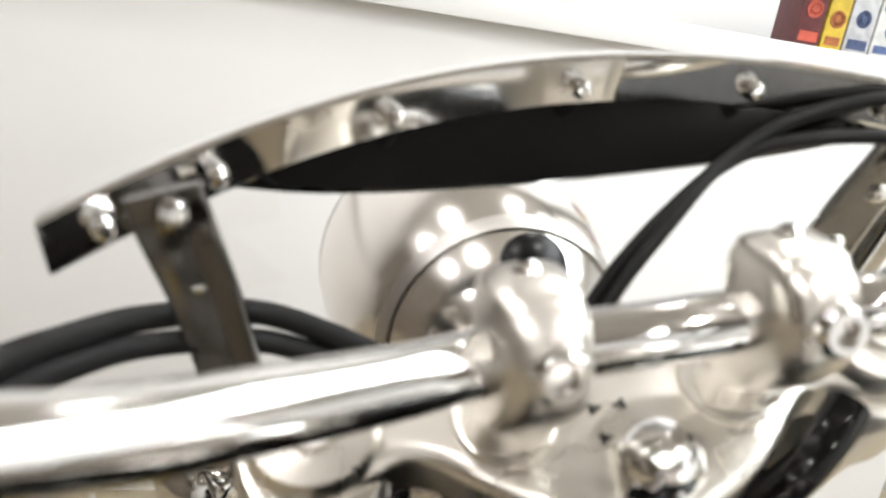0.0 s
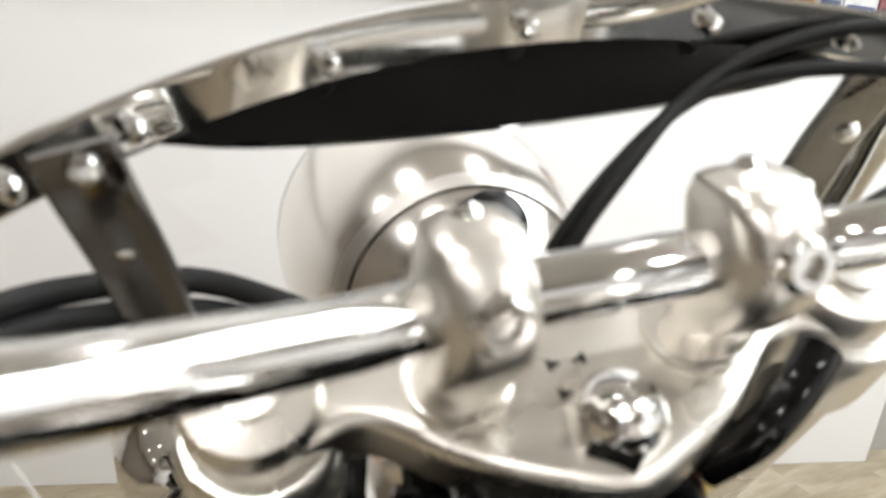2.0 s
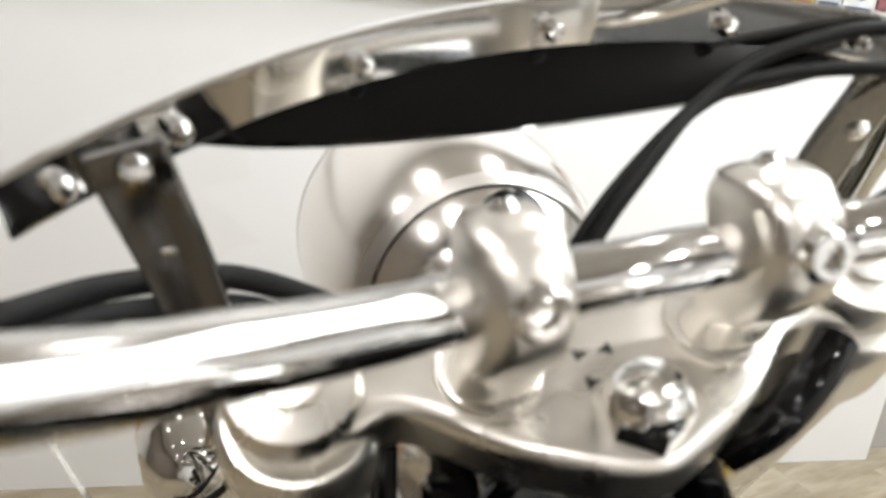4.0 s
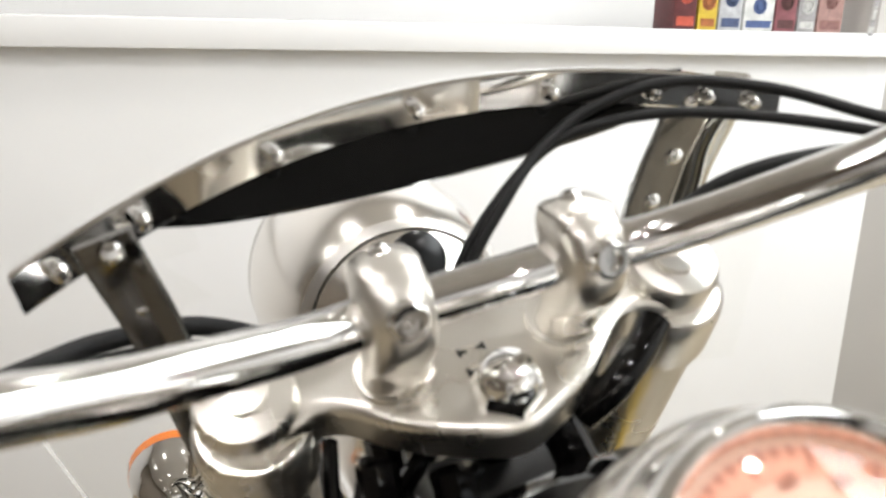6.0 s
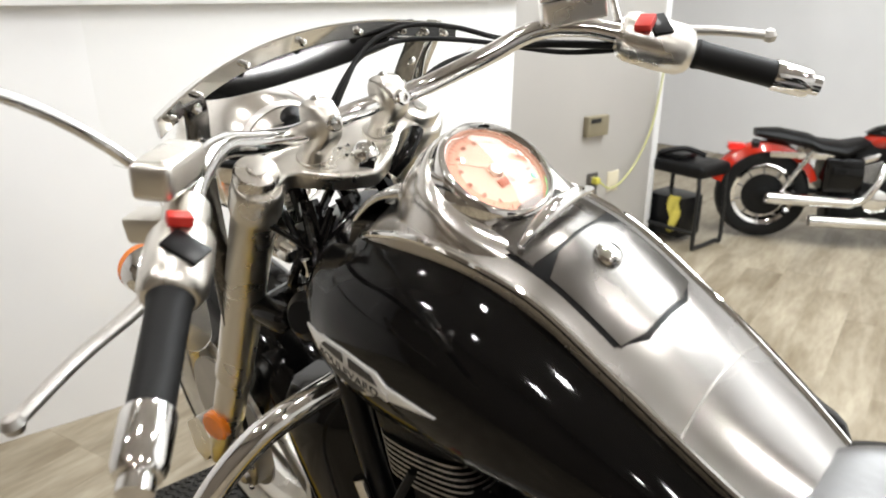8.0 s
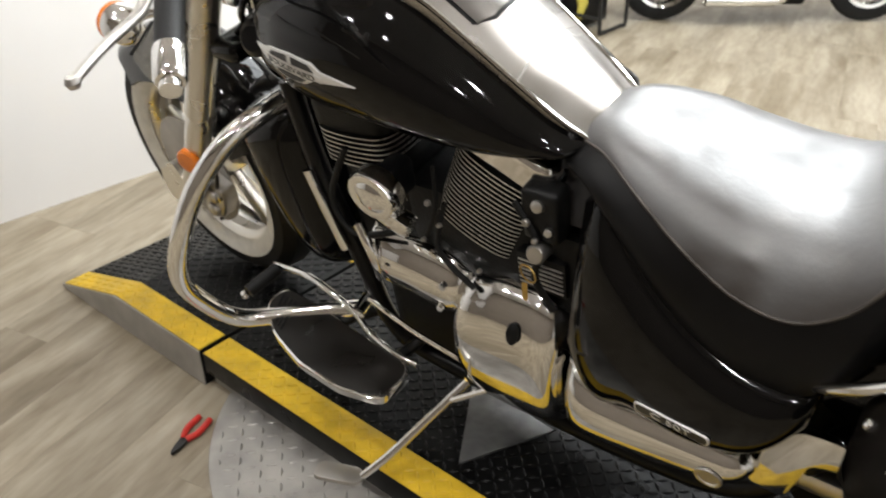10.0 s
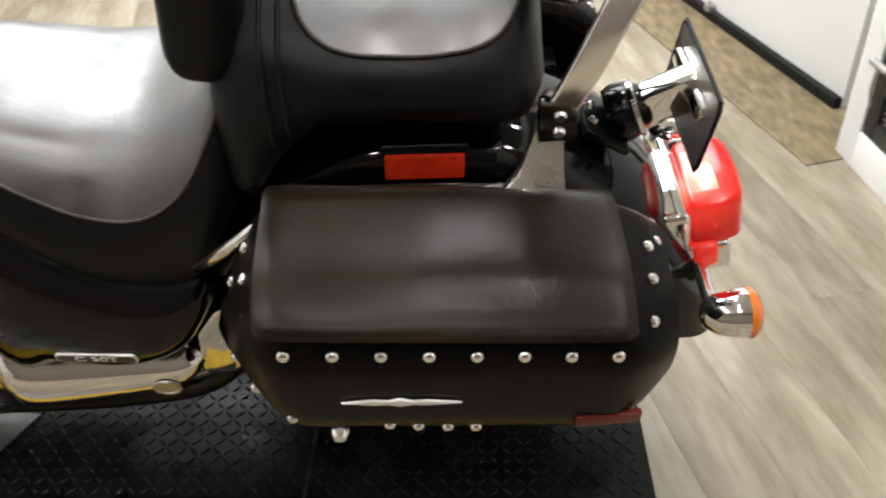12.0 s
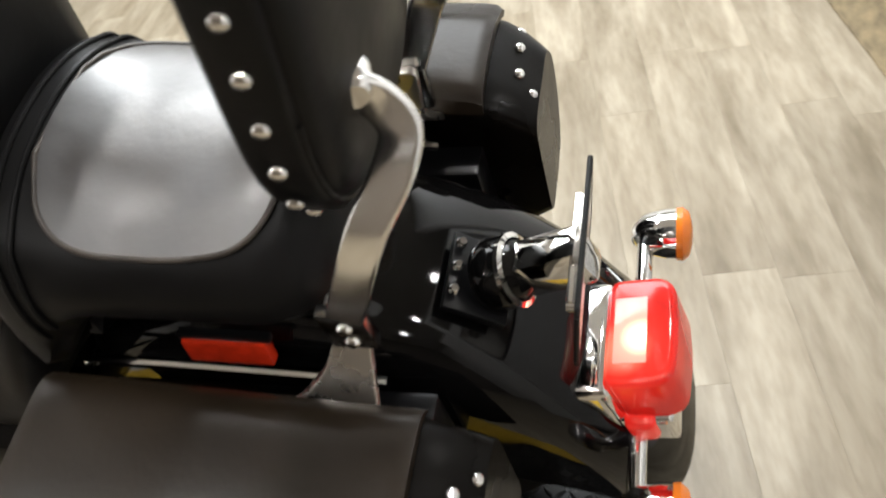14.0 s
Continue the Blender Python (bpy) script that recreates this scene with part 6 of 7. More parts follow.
n2 = nt.nodes.new("ShaderNodeTexNoise")
n2.inputs["Scale"].default_value, n2.inputs["Detail"].default_value = 9, 5
nt.links.new(add.outputs[0], n1.inputs["Vector"])
nt.links.new(add.outputs[0], n2.inputs["Vector"])
cr = nt.nodes.new("ShaderNodeValToRGB")
cr.color_ramp.elements[0].position, cr.color_ramp.elements[1].position = 0.30, 0.70
cr.color_ramp.elements[0].color, cr.color_ramp.elements[1].color = (0.185, 0.148, 0.095, 1), (0.385, 0.337, 0.255, 1)
nt.links.new(n1.outputs["Fac"], cr.inputs[0])
mx = nt.nodes.new("ShaderNodeMix")
mx.data_type, mx.blend_type = "RGBA", "MULTIPLY"
mx.inputs["Factor"].default_value = 0.5
cr2 = nt.nodes.new("ShaderNodeValToRGB")
cr2.color_ramp.elements[0].position, cr2.color_ramp.elements[1].position = 0.35, 0.6
cr2.color_ramp.elements[0].color, cr2.color_ramp.elements[1].color = (0.66, 0.62, 0.57, 1), (1, 1, 1, 1)
nt.links.new(n2.outputs["Fac"], cr2.inputs[0])
nt.links.new(cr.outputs[0], mx.inputs["A"])
nt.links.new(cr2.outputs[0], mx.inputs["B"])
hv = nt.nodes.new("ShaderNodeHueSaturation")
mr = nt.nodes.new("ShaderNodeMapRange")
mr.inputs["To Min"].default_value, mr.inputs["To Max"].default_value = 0.94, 1.06
nt.links.new(oi.outputs["Random"], mr.inputs[0])
nt.links.new(mr.outputs[0], hv.inputs["Value"])
nt.links.new(mx.outputs["Result"], hv.inputs["Color"])
nt.links.new(hv.outputs[0], b.inputs["Base Color"])
b.inputs["Roughness"].default_value = 0.42
bp = nt.nodes.new("ShaderNodeBump")
bp.inputs["Strength"].default_value, bp.inputs["Distance"].default_value = 0.15, 0.001
nt.links.new(n2.outputs["Fac"], bp.inputs["Height"])
nt.links.new(bp.outputs[0], b.inputs["Normal"])

PLW, PLL = 0.152, 0.92
pm = bpy.data.meshes.new("plank")
bm = box(-PLW / 2 + 0.0001, PLW / 2 - 0.0001, -PLL / 2 + 0.0001, PLL / 2 - 0.0001, -0.006, 0.0, 0)
bmesh.ops.bevel(bm, geom=[e for e in bm.edges if all(v.co.z > -0.001 for v in e.verts)], offset=0.0003, segments=1, affect="EDGES")
bm.to_mesh(pm)
bm.free()
pm.materials.append(WOOD)
rngp = random.Random(4)
FA = pose(0, 0, 0, 0, 0, 10)
rest_v, rest_f = [], []
for i in range(-29, 30):
    off = rngp.random() * PLL
    for j in range(-6, 9):
        c = FA @ Vector((i * PLW, j * PLL + off, 0))
        if -2.0 < c.x < 2.4 and -1.2 < c.y < 4.4:
            o = new("plank", pm)
            o.parent = floor_base
            o.matrix_world = Matrix.Translation((c.x, c.y, FLOOR_Z)) @ FA
        elif -3.95 < c.x < 3.95 and -3.0 < c.y < 4.6:
            q = len(rest_v)
            rest_v += [tuple(Matrix.Translation((c.x, c.y, FLOOR_Z)) @ FA @ v.co) for v in pm.vertices]
            rest_f += [tuple(q + n for n in p.vertices) for p in pm.polygons]
me = bpy.data.meshes.new("outer_planks")
me.from_pydata(rest_v, [], rest_f)
me.materials.append(WOOD)
o = new("outer_planks", me)
o.parent = floor_base
o["kind"] = "stuff"

# ---------- front wall fittings ----------
outlet = tagged(part("wall_outlet", moved(box(-0.06, -0.052, 0.555, 0.625, 0.185, 0.300, 0.003), WA), mat("dark_outlet_plate", (0.06, 0.055, 0.05), 0.4, vary=0.1)), "dark wall outlet with a plugged-in yellow cord", "outlet")
for zz in (0.215, 0.27):
    part("socket", moved(box(-0.053, -0.050, 0.575, 0.605, zz - 0.014, zz + 0.014, 0.002), WA), mat("socket_face", (0.30, 0.27, 0.23), 0.5) if zz < 0.25 else bpy.data.materials["socket_face"], outlet)
part("plug", moved(box(-0.05, -0.015, 0.577, 0.603, 0.255, 0.285, 0.006), WA), mat("plug_yellow", (0.55, 0.50, 0.08), 0.5), outlet)
tagged(part("extension_cord", tube([WA @ Vector(p) for p in ((-0.02, 0.60, 0.27), (0.0, 0.64, 0.235), (-0.01, 0.74, 0.245), (-0.02, 0.86, 0.33), (-0.03, 0.96, 0.47), (-0.04, 1.01, 0.62), (-0.05, 1.06, 0.90))], 0.0042, 8, 8), mat("yellow_green_cable", (0.42, 0.42, 0.16), 0.45, vary=0.1)), "thin yellow-green extension cord hanging from the outlet", "cord")
tagged(part("wall_edge_trim", moved(box(-0.22, -0.055, 1.02, 1.06, FLOOR_Z, 3.0, 0.003), WA), WHITE), "white corner trim of the thermostat wall", "trim", kind="structure")
tagged(part("blank_plate", moved(box(-0.06, -0.054, 0.70, 0.78, 0.195, 0.290, 0.003), WA), mat("cream_plate", (0.62, 0.56, 0.42), 0.5, vary=0.06)), "cream blank cover plate on the wall beside the outlet", "wall plate")
CARTONS = [(-0.624, 0.200, (0.09, 0.020, 0.022), (0.40, 0.07, 0.04)), (-0.551, 0.165, (0.50, 0.36, 0.04), (0.30, 0.10, 0.03)), (-0.488, 0.190, (0.42, 0.42, 0.43), (0.05, 0.07, 0.14)), (-0.411, 0.150, (0.50, 0.50, 0.48), (0.06, 0.09, 0.20)),
           (-0.310, 0.180, (0.20, 0.07, 0.08), (0.08, 0.03, 0.03)), (-0.237, 0.160, (0.26, 0.25, 0.25), (0.45, 0.44, 0.42)), (-0.171, 0.195, (0.30, 0.18, 0.16), (0.20, 0.10, 0.09))]
for k, (yb_, hh, col, ink) in enumerate(CARTONS):
    wd = (CARTONS[k + 1][0] if k + 1 < len(CARTONS) else -0.081) - yb_ - 0.006
    ym = yb_ + wd / 2
    ccol, cink = mat("carton_board_" + "abcdefg"[k], col, 0.4, vary=0.25, vscale=40), mat("carton_ink_" + "abcdefg"[k], ink, 0.4, vary=0.3, vscale=80)
    bx = tagged(part("carton", moved(box(-0.20, -0.10, yb_, yb_ + wd, 1.12, 1.12 + hh, 0.003), WA), ccol), "small printed product carton standing on the ledge", "box", "cartons on the ledge")
    part("print_bar", moved(box(-0.1, -0.0985, yb_ + 0.008, yb_ + wd - 0.008, 1.128, 1.128 + hh * 0.12, 0), WA), cink, bx)
    part("print_bar", moved(box(-0.1, -0.0985, yb_ + 0.008, yb_ + wd - 0.020, 1.12 + hh * 0.72, 1.12 + hh * 0.90, 0), WA), cink, bx)
    part("print_ring", lathe([(0.016, 0.0), (0.016, 0.0012), (0.021, 0.0012), (0.021, 0.0)], WA @ aim((-0.0995, ym, 1.12 + hh * 0.42), (1, 0, 0)), 24), cink, bx)
    part("print_disc", lathe([(0.0, 0.0012), (0.009, 0.0012), (0.0095, 0)][::-1], WA @ aim((-0.0995, ym, 1.12 + hh * 0.42), (1, 0, 0)), 16), cink, bx)

# ---------- shop stool and its bin ----------
SM = Matrix.Translation((-1.44, 2.88, FLOOR_Z)) @ pose(0, 0, 0, 0, 0, -8) @ Matrix.Diagonal((0.82, 0.78, 0.88, 1))
BLKPAINT = mat("black_powder_coat", (0.012, 0.012, 0.012), 0.4, vary=0.2)
stool = root("work_stool", SM, "black padded work stool with a tubular frame and a bin below", "stool")
part("seat_pad", moved(box(-0.20, 0.20, -0.16, 0.16, 0.40, 0.47, 0.03, 4), pose(0, 0, 0)), LEATHER, stool)
for s in (-1, 1):
    part("leg_frame", tube([(s * 0.17, -0.14, 0.41), (s * 0.185, -0.15, 0.30), (s * 0.19, -0.16, 0.05), (s * 0.185, -0.12, 0.018), (s * 0.18, 0.10, 0.018), (s * 0.19, 0.15, 0.05), (s * 0.18, 0.14, 0.40)], 0.013, 10, 6), BLKPAINT, stool)
part("cross_bar", tube([(-0.19, -0.155, 0.10), (0.19, -0.155, 0.10)], 0.011, 10, 1), BLKPAINT, stool)
part("tray_junk", join(box(-0.16, 0.02, -0.10, 0.06, 0.47, 0.50, 0.012), tube([(-0.12, -0.12, 0.50), (0.0, -0.05, 0.53), (0.10, 0.02, 0.50)], 0.015, 8, 6)), PLASTIC, stool)
bin_ = tagged(part("waste_bin", moved(join(box(-0.19, 0.06, -0.115, 0.12, 0.035, 0.26, 0.008)), SM), PLASTIC), "black plastic bin under the stool", "bin")
rag = []
for i in range(9):
    t = i / 8
    rag.append([(0.02 + 0.09 * u * (1 - 0.55 * t) + 0.012 * math.sin(u * 7 + i), -0.125 - 0.015 * t + 0.010 * math.sin(u * 9 + i * 0.9), 0.275 - 0.20 * t) for u in steps(-0.5, 0.5, 10)])
rag2 = [[(x, y + 0.006, z) for x, y, z in r[::-1]] for r in rag]
tagged(part("rag", moved(skin([a + c for a, c in zip(rag, rag2)]), SM), mat("yellow_cloth", (0.60, 0.52, 0.10), 0.8, vary=0.25, vscale=20, bump=0.5, bscale=90)), "yellow cleaning cloth hanging over the bin rim", "cloth")

# ---------- the red motorcycle behind ----------
RM = Matrix.Translation((-1.19, 3.22, FLOOR_Z)) @ pose(0, 0, 0, 0, 0, 33) @ Matrix.Scale(0.71, 4)   # local x from rear wheel towards its front, y away
REDP = mat("red_gloss_paint", (0.42, 0.022, 0.008), 0.15, coat=0.5, vary=0.06)
rbk = root("red_motorcycle", RM, "red and black custom motorcycle with chrome pipes parked by the wall", "motorcycle")


def far_wheel(x, r, w):
    m = Matrix.Translation((x, 0, r)) @ pose(0, 0, 0, 90, 0, 0)
    t = part("wheel", lathe([(r * 0.66, -w * 0.8), (r * 0.82, -w), (r * 0.95, -w * 0.8), (r, 0), (r * 0.95, w * 0.8), (r * 0.82, w), (r * 0.66, w * 0.8)], m, 36, caps=False), RUBBER, rbk, "black tyre on a polished rim")
    part("rim", lathe([(r * 0.60, -w * 0.7), (r * 0.68, -w * 0.85), (r * 0.68, w * 0.85), (r * 0.60, w * 0.7)], m, 36, caps=False), CHROME, t)
    part("hub", lathe([(0.02, -w), (0.09, -w * 0.7), (0.09, w * 0.7), (0.02, w)], m, 20), ENGINE, t)
    for i in range(10):
        part("spoke", moved(box(-0.006, 0.006, 0.05, r * 0.63, -0.006, 0.006, 0), m @ pose(0, 0, 0, 0, 0, i * 36)), STEEL, t)
    part("brake_disc", lathe([(0.10, 0), (r * 0.46, 0), (r * 0.46, 0.005), (0.10, 0.005)], m @ pose(0, 0, w * 0.75), 28), ENGINE, t)
    return t


far_wheel(0.0, 0.32, 0.065)
far_wheel(1.55, 0.32, 0.05)
for cx_, a0, a1, rr_ in ((0.0, 20, 165, 0.36), (1.55, 5, 150, 0.355)):
    ring = []
    for d in steps(a0, a1, 20):
        a = radians(d)
        o_ = Vector((math.cos(a), 0, math.sin(a)))
        c_ = Vector((cx_, 0, 0.32))
        ring.append([c_ + o_ * (rr_ - 0.05) + Vector((0, -0.085, 0)), c_ + o_ * (rr_ + 0.005) + Vector((0, -0.06, 0)), c_ + o_ * (rr_ + 0.02), c_ + o_ * (rr_ + 0.005) + Vector((0, 0.06, 0)), c_ + o_ * (rr_ - 0.05) + Vector((0, 0.085, 0)), c_ + o_ * (rr_ + 0.0)])
    part("fender", skin(ring), REDP, rbk, "glossy red fender")
tk = [[(x, w_ * math.cos(a), z_ + h_ * math.sin(a)) for a in steps(0, 2 * math.pi * 19 / 20, 19)] for x, w_, h_, z_ in ((0.62, 0.04, 0.03, 0.72), (0.68, 0.10, 0.07, 0.745), (0.85, 0.15, 0.10, 0.77), (1.0, 0.15, 0.105, 0.79), (1.12, 0.10, 0.08, 0.81), (1.17, 0.04, 0.03, 0.82))]
part("fuel_tank", skin(tk), REDP, rbk, "red tank with a black top")
part("tank_stripe", skin([[(x, y * 1.01, max(z, 0.775) + 0.004) for x, y, z in r] for r in tk]), PAINT, rbk)
part("seat", skin([[(x, w_ * math.cos(a), z_ + h_ * math.sin(a)) for a in steps(0, 2 * math.pi * 15 / 16, 15)] for x, w_, h_, z_ in ((-0.10, 0.06, 0.03, 0.75), (0.05, 0.11, 0.05, 0.74), (0.25, 0.12, 0.05, 0.71), (0.32, 0.14, 0.05, 0.68), (0.48, 0.16, 0.06, 0.66), (0.60, 0.10, 0.05, 0.70), (0.66, 0.05, 0.03, 0.71))]), LEATHER, rbk, "black studded leather seat")
part("frame", join(tube([(0.05, 0, 0.36), (0.45, 0, 0.34), (1.05, 0, 0.22), (1.15, 0, 0.6), (1.2, 0, 0.85)], 0.022, 10, 6), tube([(0.55, 0, 0.30), (0.50, 0, 0.65), (1.15, 0, 0.78)], 0.02, 10, 4), box(0.55, 0.98, -0.10, 0.10, 0.20, 0.46, 0.03)), ENGINE, rbk)
for s in (-1, 1):
    part("shock", tube([(0.10, s * 0.12, 0.36), (0.27, s * 0.13, 0.66)], 0.016, 10, 1), CHROME, rbk, "chrome shock absorber")
    part("spring", join(*[lathe([(0.024, -0.004), (0.028, 0), (0.024, 0.004)], aim((0.15 + i * 0.0125, s * 0.12, 0.45 + i * 0.022), (0.5, 0, 0.87)), 14) for i in range(9)]), CHROME, rbk)
    part("fork_leg", tube([(1.55, s * 0.09, 0.32), (1.35, s * 0.09, 0.72), (1.24, s * 0.09, 0.95)], 0.024, 12, 2), CHROME, rbk, "chrome fork leg")
    part("fender_stay", box(0.0, 0.42, s * 0.10 - 0.008, s * 0.10 + 0.008, 0.60, 0.64, 0.005), SATIN, rbk)
for i, (x, tl) in enumerate(((0.70, -20), (0.92, 25))):
    m = Matrix.Translation((x, 0, 0.50)) @ pose(0, 0, 0, 0, tl, 0)
    c_ = part("cylinder", moved(box(-0.06, 0.06, -0.08, 0.08, -0.06, 0.12, 0.02), m), ENGINE, rbk)
    for j in range(8):
        part("fin", moved(box(-0.072, 0.072, -0.095, 0.095, -0.04 + j * 0.017, -0.034 + j * 0.017, 0.002), m), FIN, c_)
    part("head", moved(box(-0.07, 0.07, -0.09, 0.09, 0.10, 0.15, 0.02), m), CHROME, c_)
part("air_cleaner", lathe([(0.0, 0.05), (0.05, 0.048), (0.085, 0.03), (0.09, 0.0)][::-1], aim((0.83, -0.13, 0.60), (0, -1, 0)), 28), CHROME, rbk, "round chrome air cleaner")
part("timing_cover", lathe([(0.0, 0.04), (0.05, 0.038), (0.085, 0.025), (0.09, 0.0)][::-1], aim((0.72, -0.11, 0.33), (0, -1, 0)), 28), CHROME, rbk)
part("upper_pipe", tube([(0.74, -0.12, 0.58), (0.70, -0.17, 0.47), (0.62, -0.18, 0.35), (0.54, -0.18, 0.325)], 0.028, 14, 6), CHROME, rbk, "chrome exhaust header")
part("upper_muffler", lathe([(0.030, 0.0), (0.040, 0.03), (0.042, 0.50), (0.040, 0.56), (0.034, 0.565), (0.030, 0.50), (0.0, 0.50)], aim((0.56, -0.185, 0.325), (-1, 0, 0.012)), 20), CHROME, rbk, "straight chrome muffler")
part("lower_pipe", tube([(1.0, -0.12, 0.55), (0.985, -0.17, 0.42), (0.93, -0.18, 0.29), (0.86, -0.18, 0.205), (0.80, -0.18, 0.19)], 0.028, 14, 6), CHROME, rbk, "chrome exhaust header")
part("lower_muffler", lathe([(0.030, 0.0), (0.040, 0.03), (0.042, 0.46), (0.040, 0.52), (0.034, 0.525), (0.030, 0.46), (0.0, 0.46)], aim((0.82, -0.185, 0.19), (-1, 0, -0.006)), 20), CHROME, rbk, "straight chrome muffler")
part("engine_block", box(0.42, 1.06, -0.11, 0.11, 0.14, 0.40, 0.04, 3), ENGINE, rbk, "black engine block")
part("battery_cover", box(0.36, 0.62, -0.13, 0.13, 0.36, 0.62, 0.03, 3), PAINT, rbk)
part("top_frame_cover", box(0.56, 1.14, -0.07, 0.07, 0.44, 0.74, 0.03), ENGINE, rbk)
part("swing_arm", box(0.0, 0.5, -0.13, -0.09, 0.27, 0.33, 0.012), ENGINE, rbk)
part("lower_fairing", box(1.06, 1.20, -0.13, 0.13, 0.20, 0.62, 0.04, 3), ENGINE, rbk, "black radiator fairing")
part("radiator", box(1.12, 1.20, -0.16, 0.16, 0.30, 0.62, 0.02), PLASTIC, rbk)
part("side_panel", box(0.40, 0.62, -0.14, -0.10, 0.40, 0.56, 0.02), PAINT, rbk)
part("tail_light", box(-0.27, -0.16, -0.05, 0.05, 0.62, 0.67, 0.012), RED, rbk)
part("rear_signal", lathe([(0.0, -0.03), (0.03, -0.02), (0.035, 0.02), (0.0, 0.03)], aim((-0.12, -0.16, 0.70), (-1, 0, 0)), 18), PLASTIC, rbk)
part("handlebar", tube([(1.10, -0.36, 1.02), (1.2, -0.2, 1.06), (1.24, 0, 0.98), (1.2, 0.2, 1.06), (1.10, 0.36, 1.02)], 0.013, 10, 6), CHROME, rbk)
part("headlight", lathe([(0.0, -0.08), (0.06, -0.06), (0.085, 0.0), (0.09, 0.05), (0.0, 0.07)], aim((1.36, 0, 0.88), (1, 0, 0)), 24), CHROME, rbk)
part("footpeg", tube([(1.0, -0.12, 0.27), (1.08, -0.30, 0.27)], 0.014, 10, 1), CHROME, rbk)

# ---------- rear wall seal, threshold and cage door ----------
tagged(part("floor_seal", moved(box(-0.028, -0.001, 0.0, 4.2, FLOOR_Z, FLOOR_Z + 0.035, 0.004), WR), RUBBER), "black rubber seal along the wall foot", "trim", kind="structure")
for yy in (0.78, 1.95, 3.1):
    w_ = tagged(part("wall_latch", moved(box(-0.035, -0.004, yy - 0.02, yy + 0.02, FLOOR_Z + 0.03, FLOOR_Z + 0.055, 0.004), WR), STEEL), "small steel floor latch on the wall foot", "latch")
    part("latch_pin", moved(lathe([(0.007, 0.0), (0.007, 0.04), (0.0, 0.042)], pose(-0.022, yy, FLOOR_Z + 0.025), 10), WR), STEEL, w_)
tagged(part("floor_threshold", moved(box(-0.29, -0.03, -0.26, 4.2, FLOOR_Z, FLOOR_Z + 0.004, 0.001), WR), WOODSTRIP), "chipboard threshold strip along the wall", "threshold", kind="structure")
DM = Matrix.Translation((1.912, 0.909, FLOOR_Z)) @ pose(0, 0, 0, 0, 0, -177)   # local y runs towards the near side
CAGE = mat("white_cage_steel", (0.78, 0.78, 0.77), 0.4, vary=0.05)
cage = root("cage_door", DM, "white steel mesh cage door with black inner frame", "cage door")
DL, DH = 1.5, 2.0
for nm, a in (("stile", (-0.03, 0.03, 0.0, 0.085, 0.0, DH)), ("bottom_rail", (-0.03, 0.03, 0.085, DL, 0.0, 0.105)), ("top_rail", (-0.03, 0.03, 0.085, DL, DH - 0.08, DH)), ("stile", (-0.03, 0.03, DL, DL + 0.08, 0.0, DH))):
    part(nm, box(*a, 0.003), CAGE, cage)
for nm, a in (("inner_stile", (0.0, 0.025, 0.087, 0.138, 0.107, DH - 0.09)), ("inner_rail", (0.0, 0.025, 0.138, DL - 0.01, 0.107, 0.158))):
    part(nm, box(*a, 0.003), BLKPAINT, cage, "black inner frame")
verts, faces = [], []


def rod(p, q, r):
    p, q = Vector(p), Vector(q)
    d = (q - p).normalized()
    u = Vector((1, 0, 0))
    v = d.cross(u)
    b_ = len(verts)
    for c_ in (p, q):
        for o_ in (u * r, v * r, -u * r, -v * r):
            verts.append(tuple(c_ + o_))
    for i in range(4):
        faces.append((b_ + i, b_ + (i + 1) % 4, b_ + 4 + (i + 1) % 4, b_ + 4 + i))


y0_, y1_, z0_, z1_ = 0.122, DL - 0.01, 0.145, 1.2
hs = z1_ - z0_
sl_ = 0.55
n_ = 0
yy = y0_ - hs / sl_
while yy < y1_:
    for sg in (1, -1):
        # lines of slope sl_ either way, cut to the frame
        pts = []
        for t in steps(0, 1, 1):
            pts.append((yy + t * hs / sl_, z0_ + t * hs) if sg > 0 else (yy + t * hs / sl_, z1_ - t * hs))
        (ya, za), (yb2, zb2) = pts
        m_ = (zb2 - za) / (yb2 - ya)
        if ya < y0_:
            za, ya = za + m_ * (y0_ - ya), y0_
        if yb2 > y1_:
            zb2, yb2 = zb2 - m_ * (yb2 - y1_), y1_
        if yb2 - ya > 0.005:
            rod((0.010 + 0.003 * sg, ya, za), (0.010 + 0.003 * sg, yb2, zb2), 0.0016)
    yy += 0.030
me = bpy.data.meshes.new("wire_mesh")
me.from_pydata(verts, [], faces)
me.materials.append(mat("grey_mesh_steel", (0.30, 0.30, 0.30), 0.45, 0.5, vary=0.1))
o = new("wire_mesh", me)
o.parent = cage
o["kind"] = "stuff"
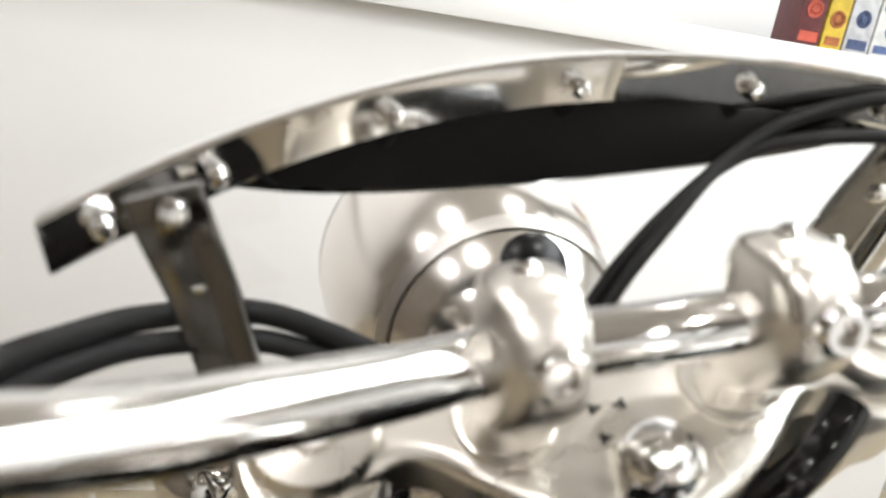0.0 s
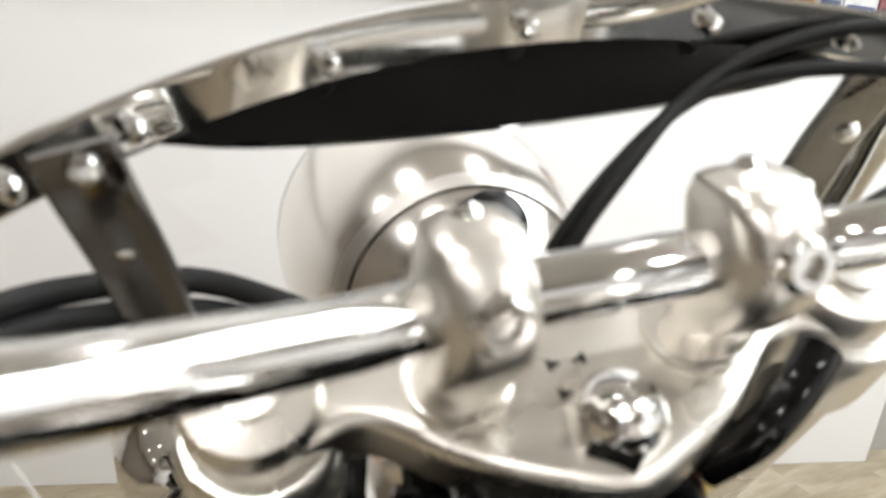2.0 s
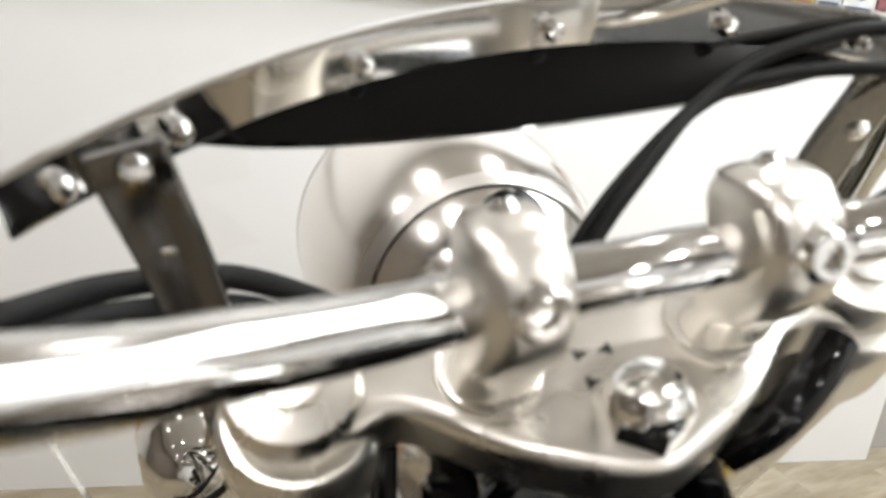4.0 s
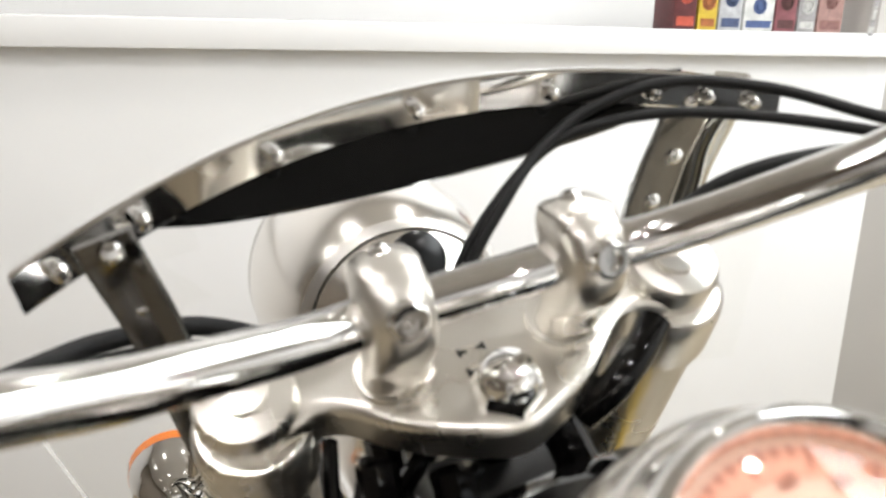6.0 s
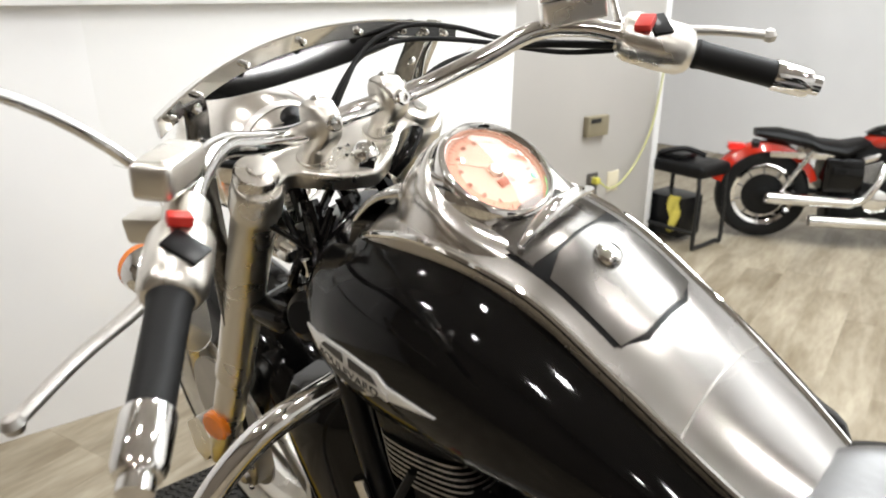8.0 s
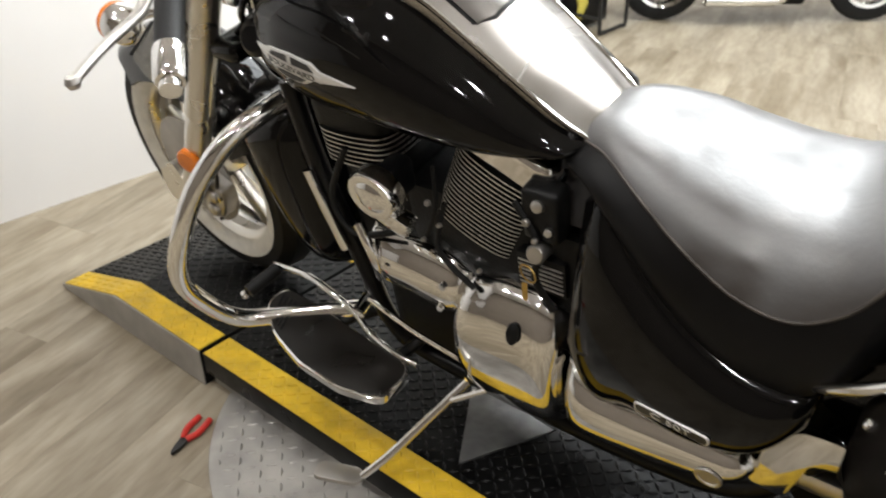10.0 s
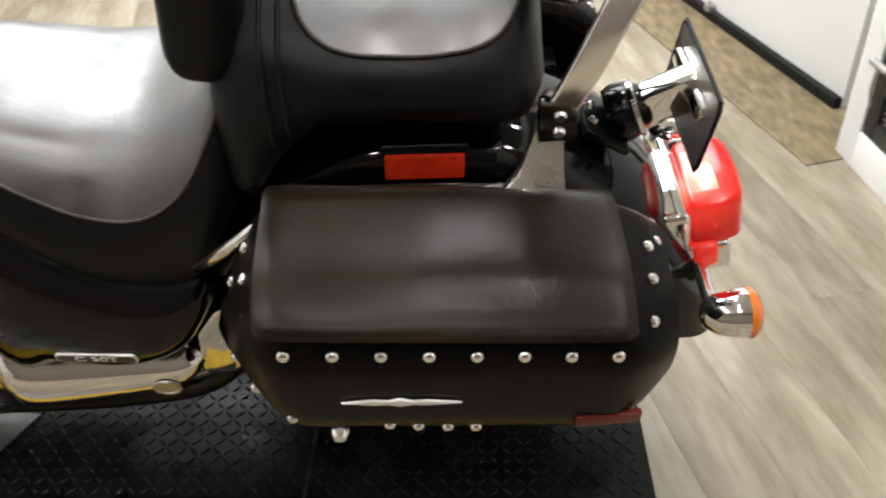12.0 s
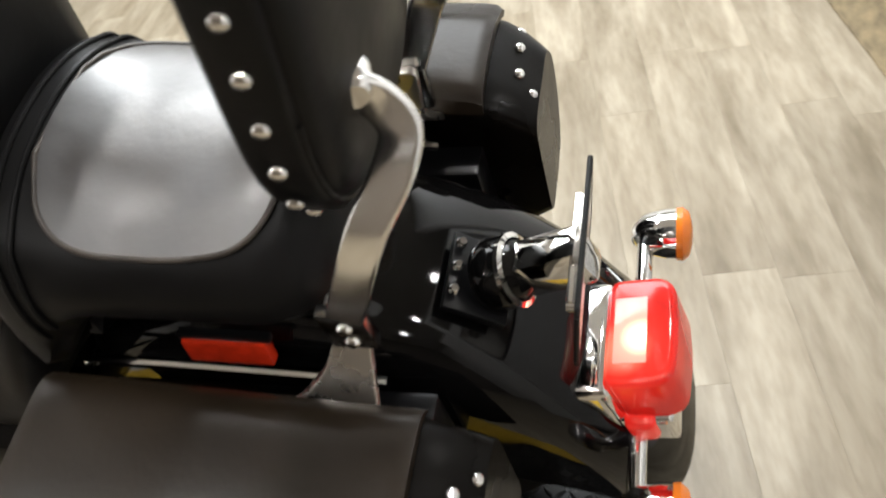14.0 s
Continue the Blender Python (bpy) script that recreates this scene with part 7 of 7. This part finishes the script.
part("latch_plate", box(0.024, 0.029, 0.135, 0.24, 0.24, 0.36, 0.002), BLKPAINT, cage)
part("latch_bolt", join(tube([(0.035, 0.06, 0.30), (0.035, 0.14, 0.30)], 0.010, 10, 1), tube([(0.04, 0.10, 0.30), (0.05, 0.11, 0.25), (0.045, 0.12, 0.20)], 0.005, 8, 4)), STEEL, cage, "steel slide bolt")
tagged(part("cage_backing", moved(box(-0.40, -0.38, -0.2, 2.2, 0.0, 2.0, 0), DM), WHITE), "pale surface behind the cage door", "wall", kind="structure")

# ---------- pliers on the floor ----------
PLM = Matrix.Translation((-0.672, -0.425, FLOOR_Z)) @ pose(0, 0, 0, 0, 0, 104) @ Matrix.Scale(0.7, 4)
pli = root("pliers", PLM, "slip-joint pliers with red grips lying on the floor", "pliers")
part("grip", tube([(0.01, -0.006, 0.012), (0.05, -0.022, 0.012), (0.11, -0.020, 0.012)], 0.010, 10, 6), REDBTN, pli)
part("grip", tube([(0.01, 0.006, 0.012), (0.05, 0.022, 0.012), (0.11, 0.020, 0.012)], 0.010, 10, 6), REDBTN, pli)
part("jaw", prism(rounded([(0.015, -0.014), (0.015, 0.014), (-0.02, 0.012), (-0.055, 0.004), (-0.055, -0.004), (-0.02, -0.012)], 0.004), 0.012, pose(0, 0, 0.004), 0.002), BLKPAINT, pli)
# hanging cord reel by the far wall
HM = Matrix.Translation((-1.62, 4.90, 1.62))
reel = root("cord_reel", HM, "black and lime-green cord reel hanging on the far wall", "reel")
part("reel_body", lathe([(0.0, -0.08), (0.15, -0.08), (0.16, -0.06), (0.16, 0.06), (0.15, 0.08), (0.0, 0.08)], pose(0, 0, 0, 90, 0, 35), 28), PLASTIC, reel)
part("reel_cap", lathe([(0.0, 0.10), (0.10, 0.098), (0.12, 0.085), (0.12, 0.075)][::-1], pose(0, 0, 0, 90, 0, 35), 28), mat("lime_plastic", (0.42, 0.68, 0.18), 0.4), reel)
for dx in (-0.05, 0.06):
    part("drop_cord", tube([(dx, 0, -0.14), (dx * 1.5, 0, -0.5)], 0.006, 8, 1), STEEL, reel)
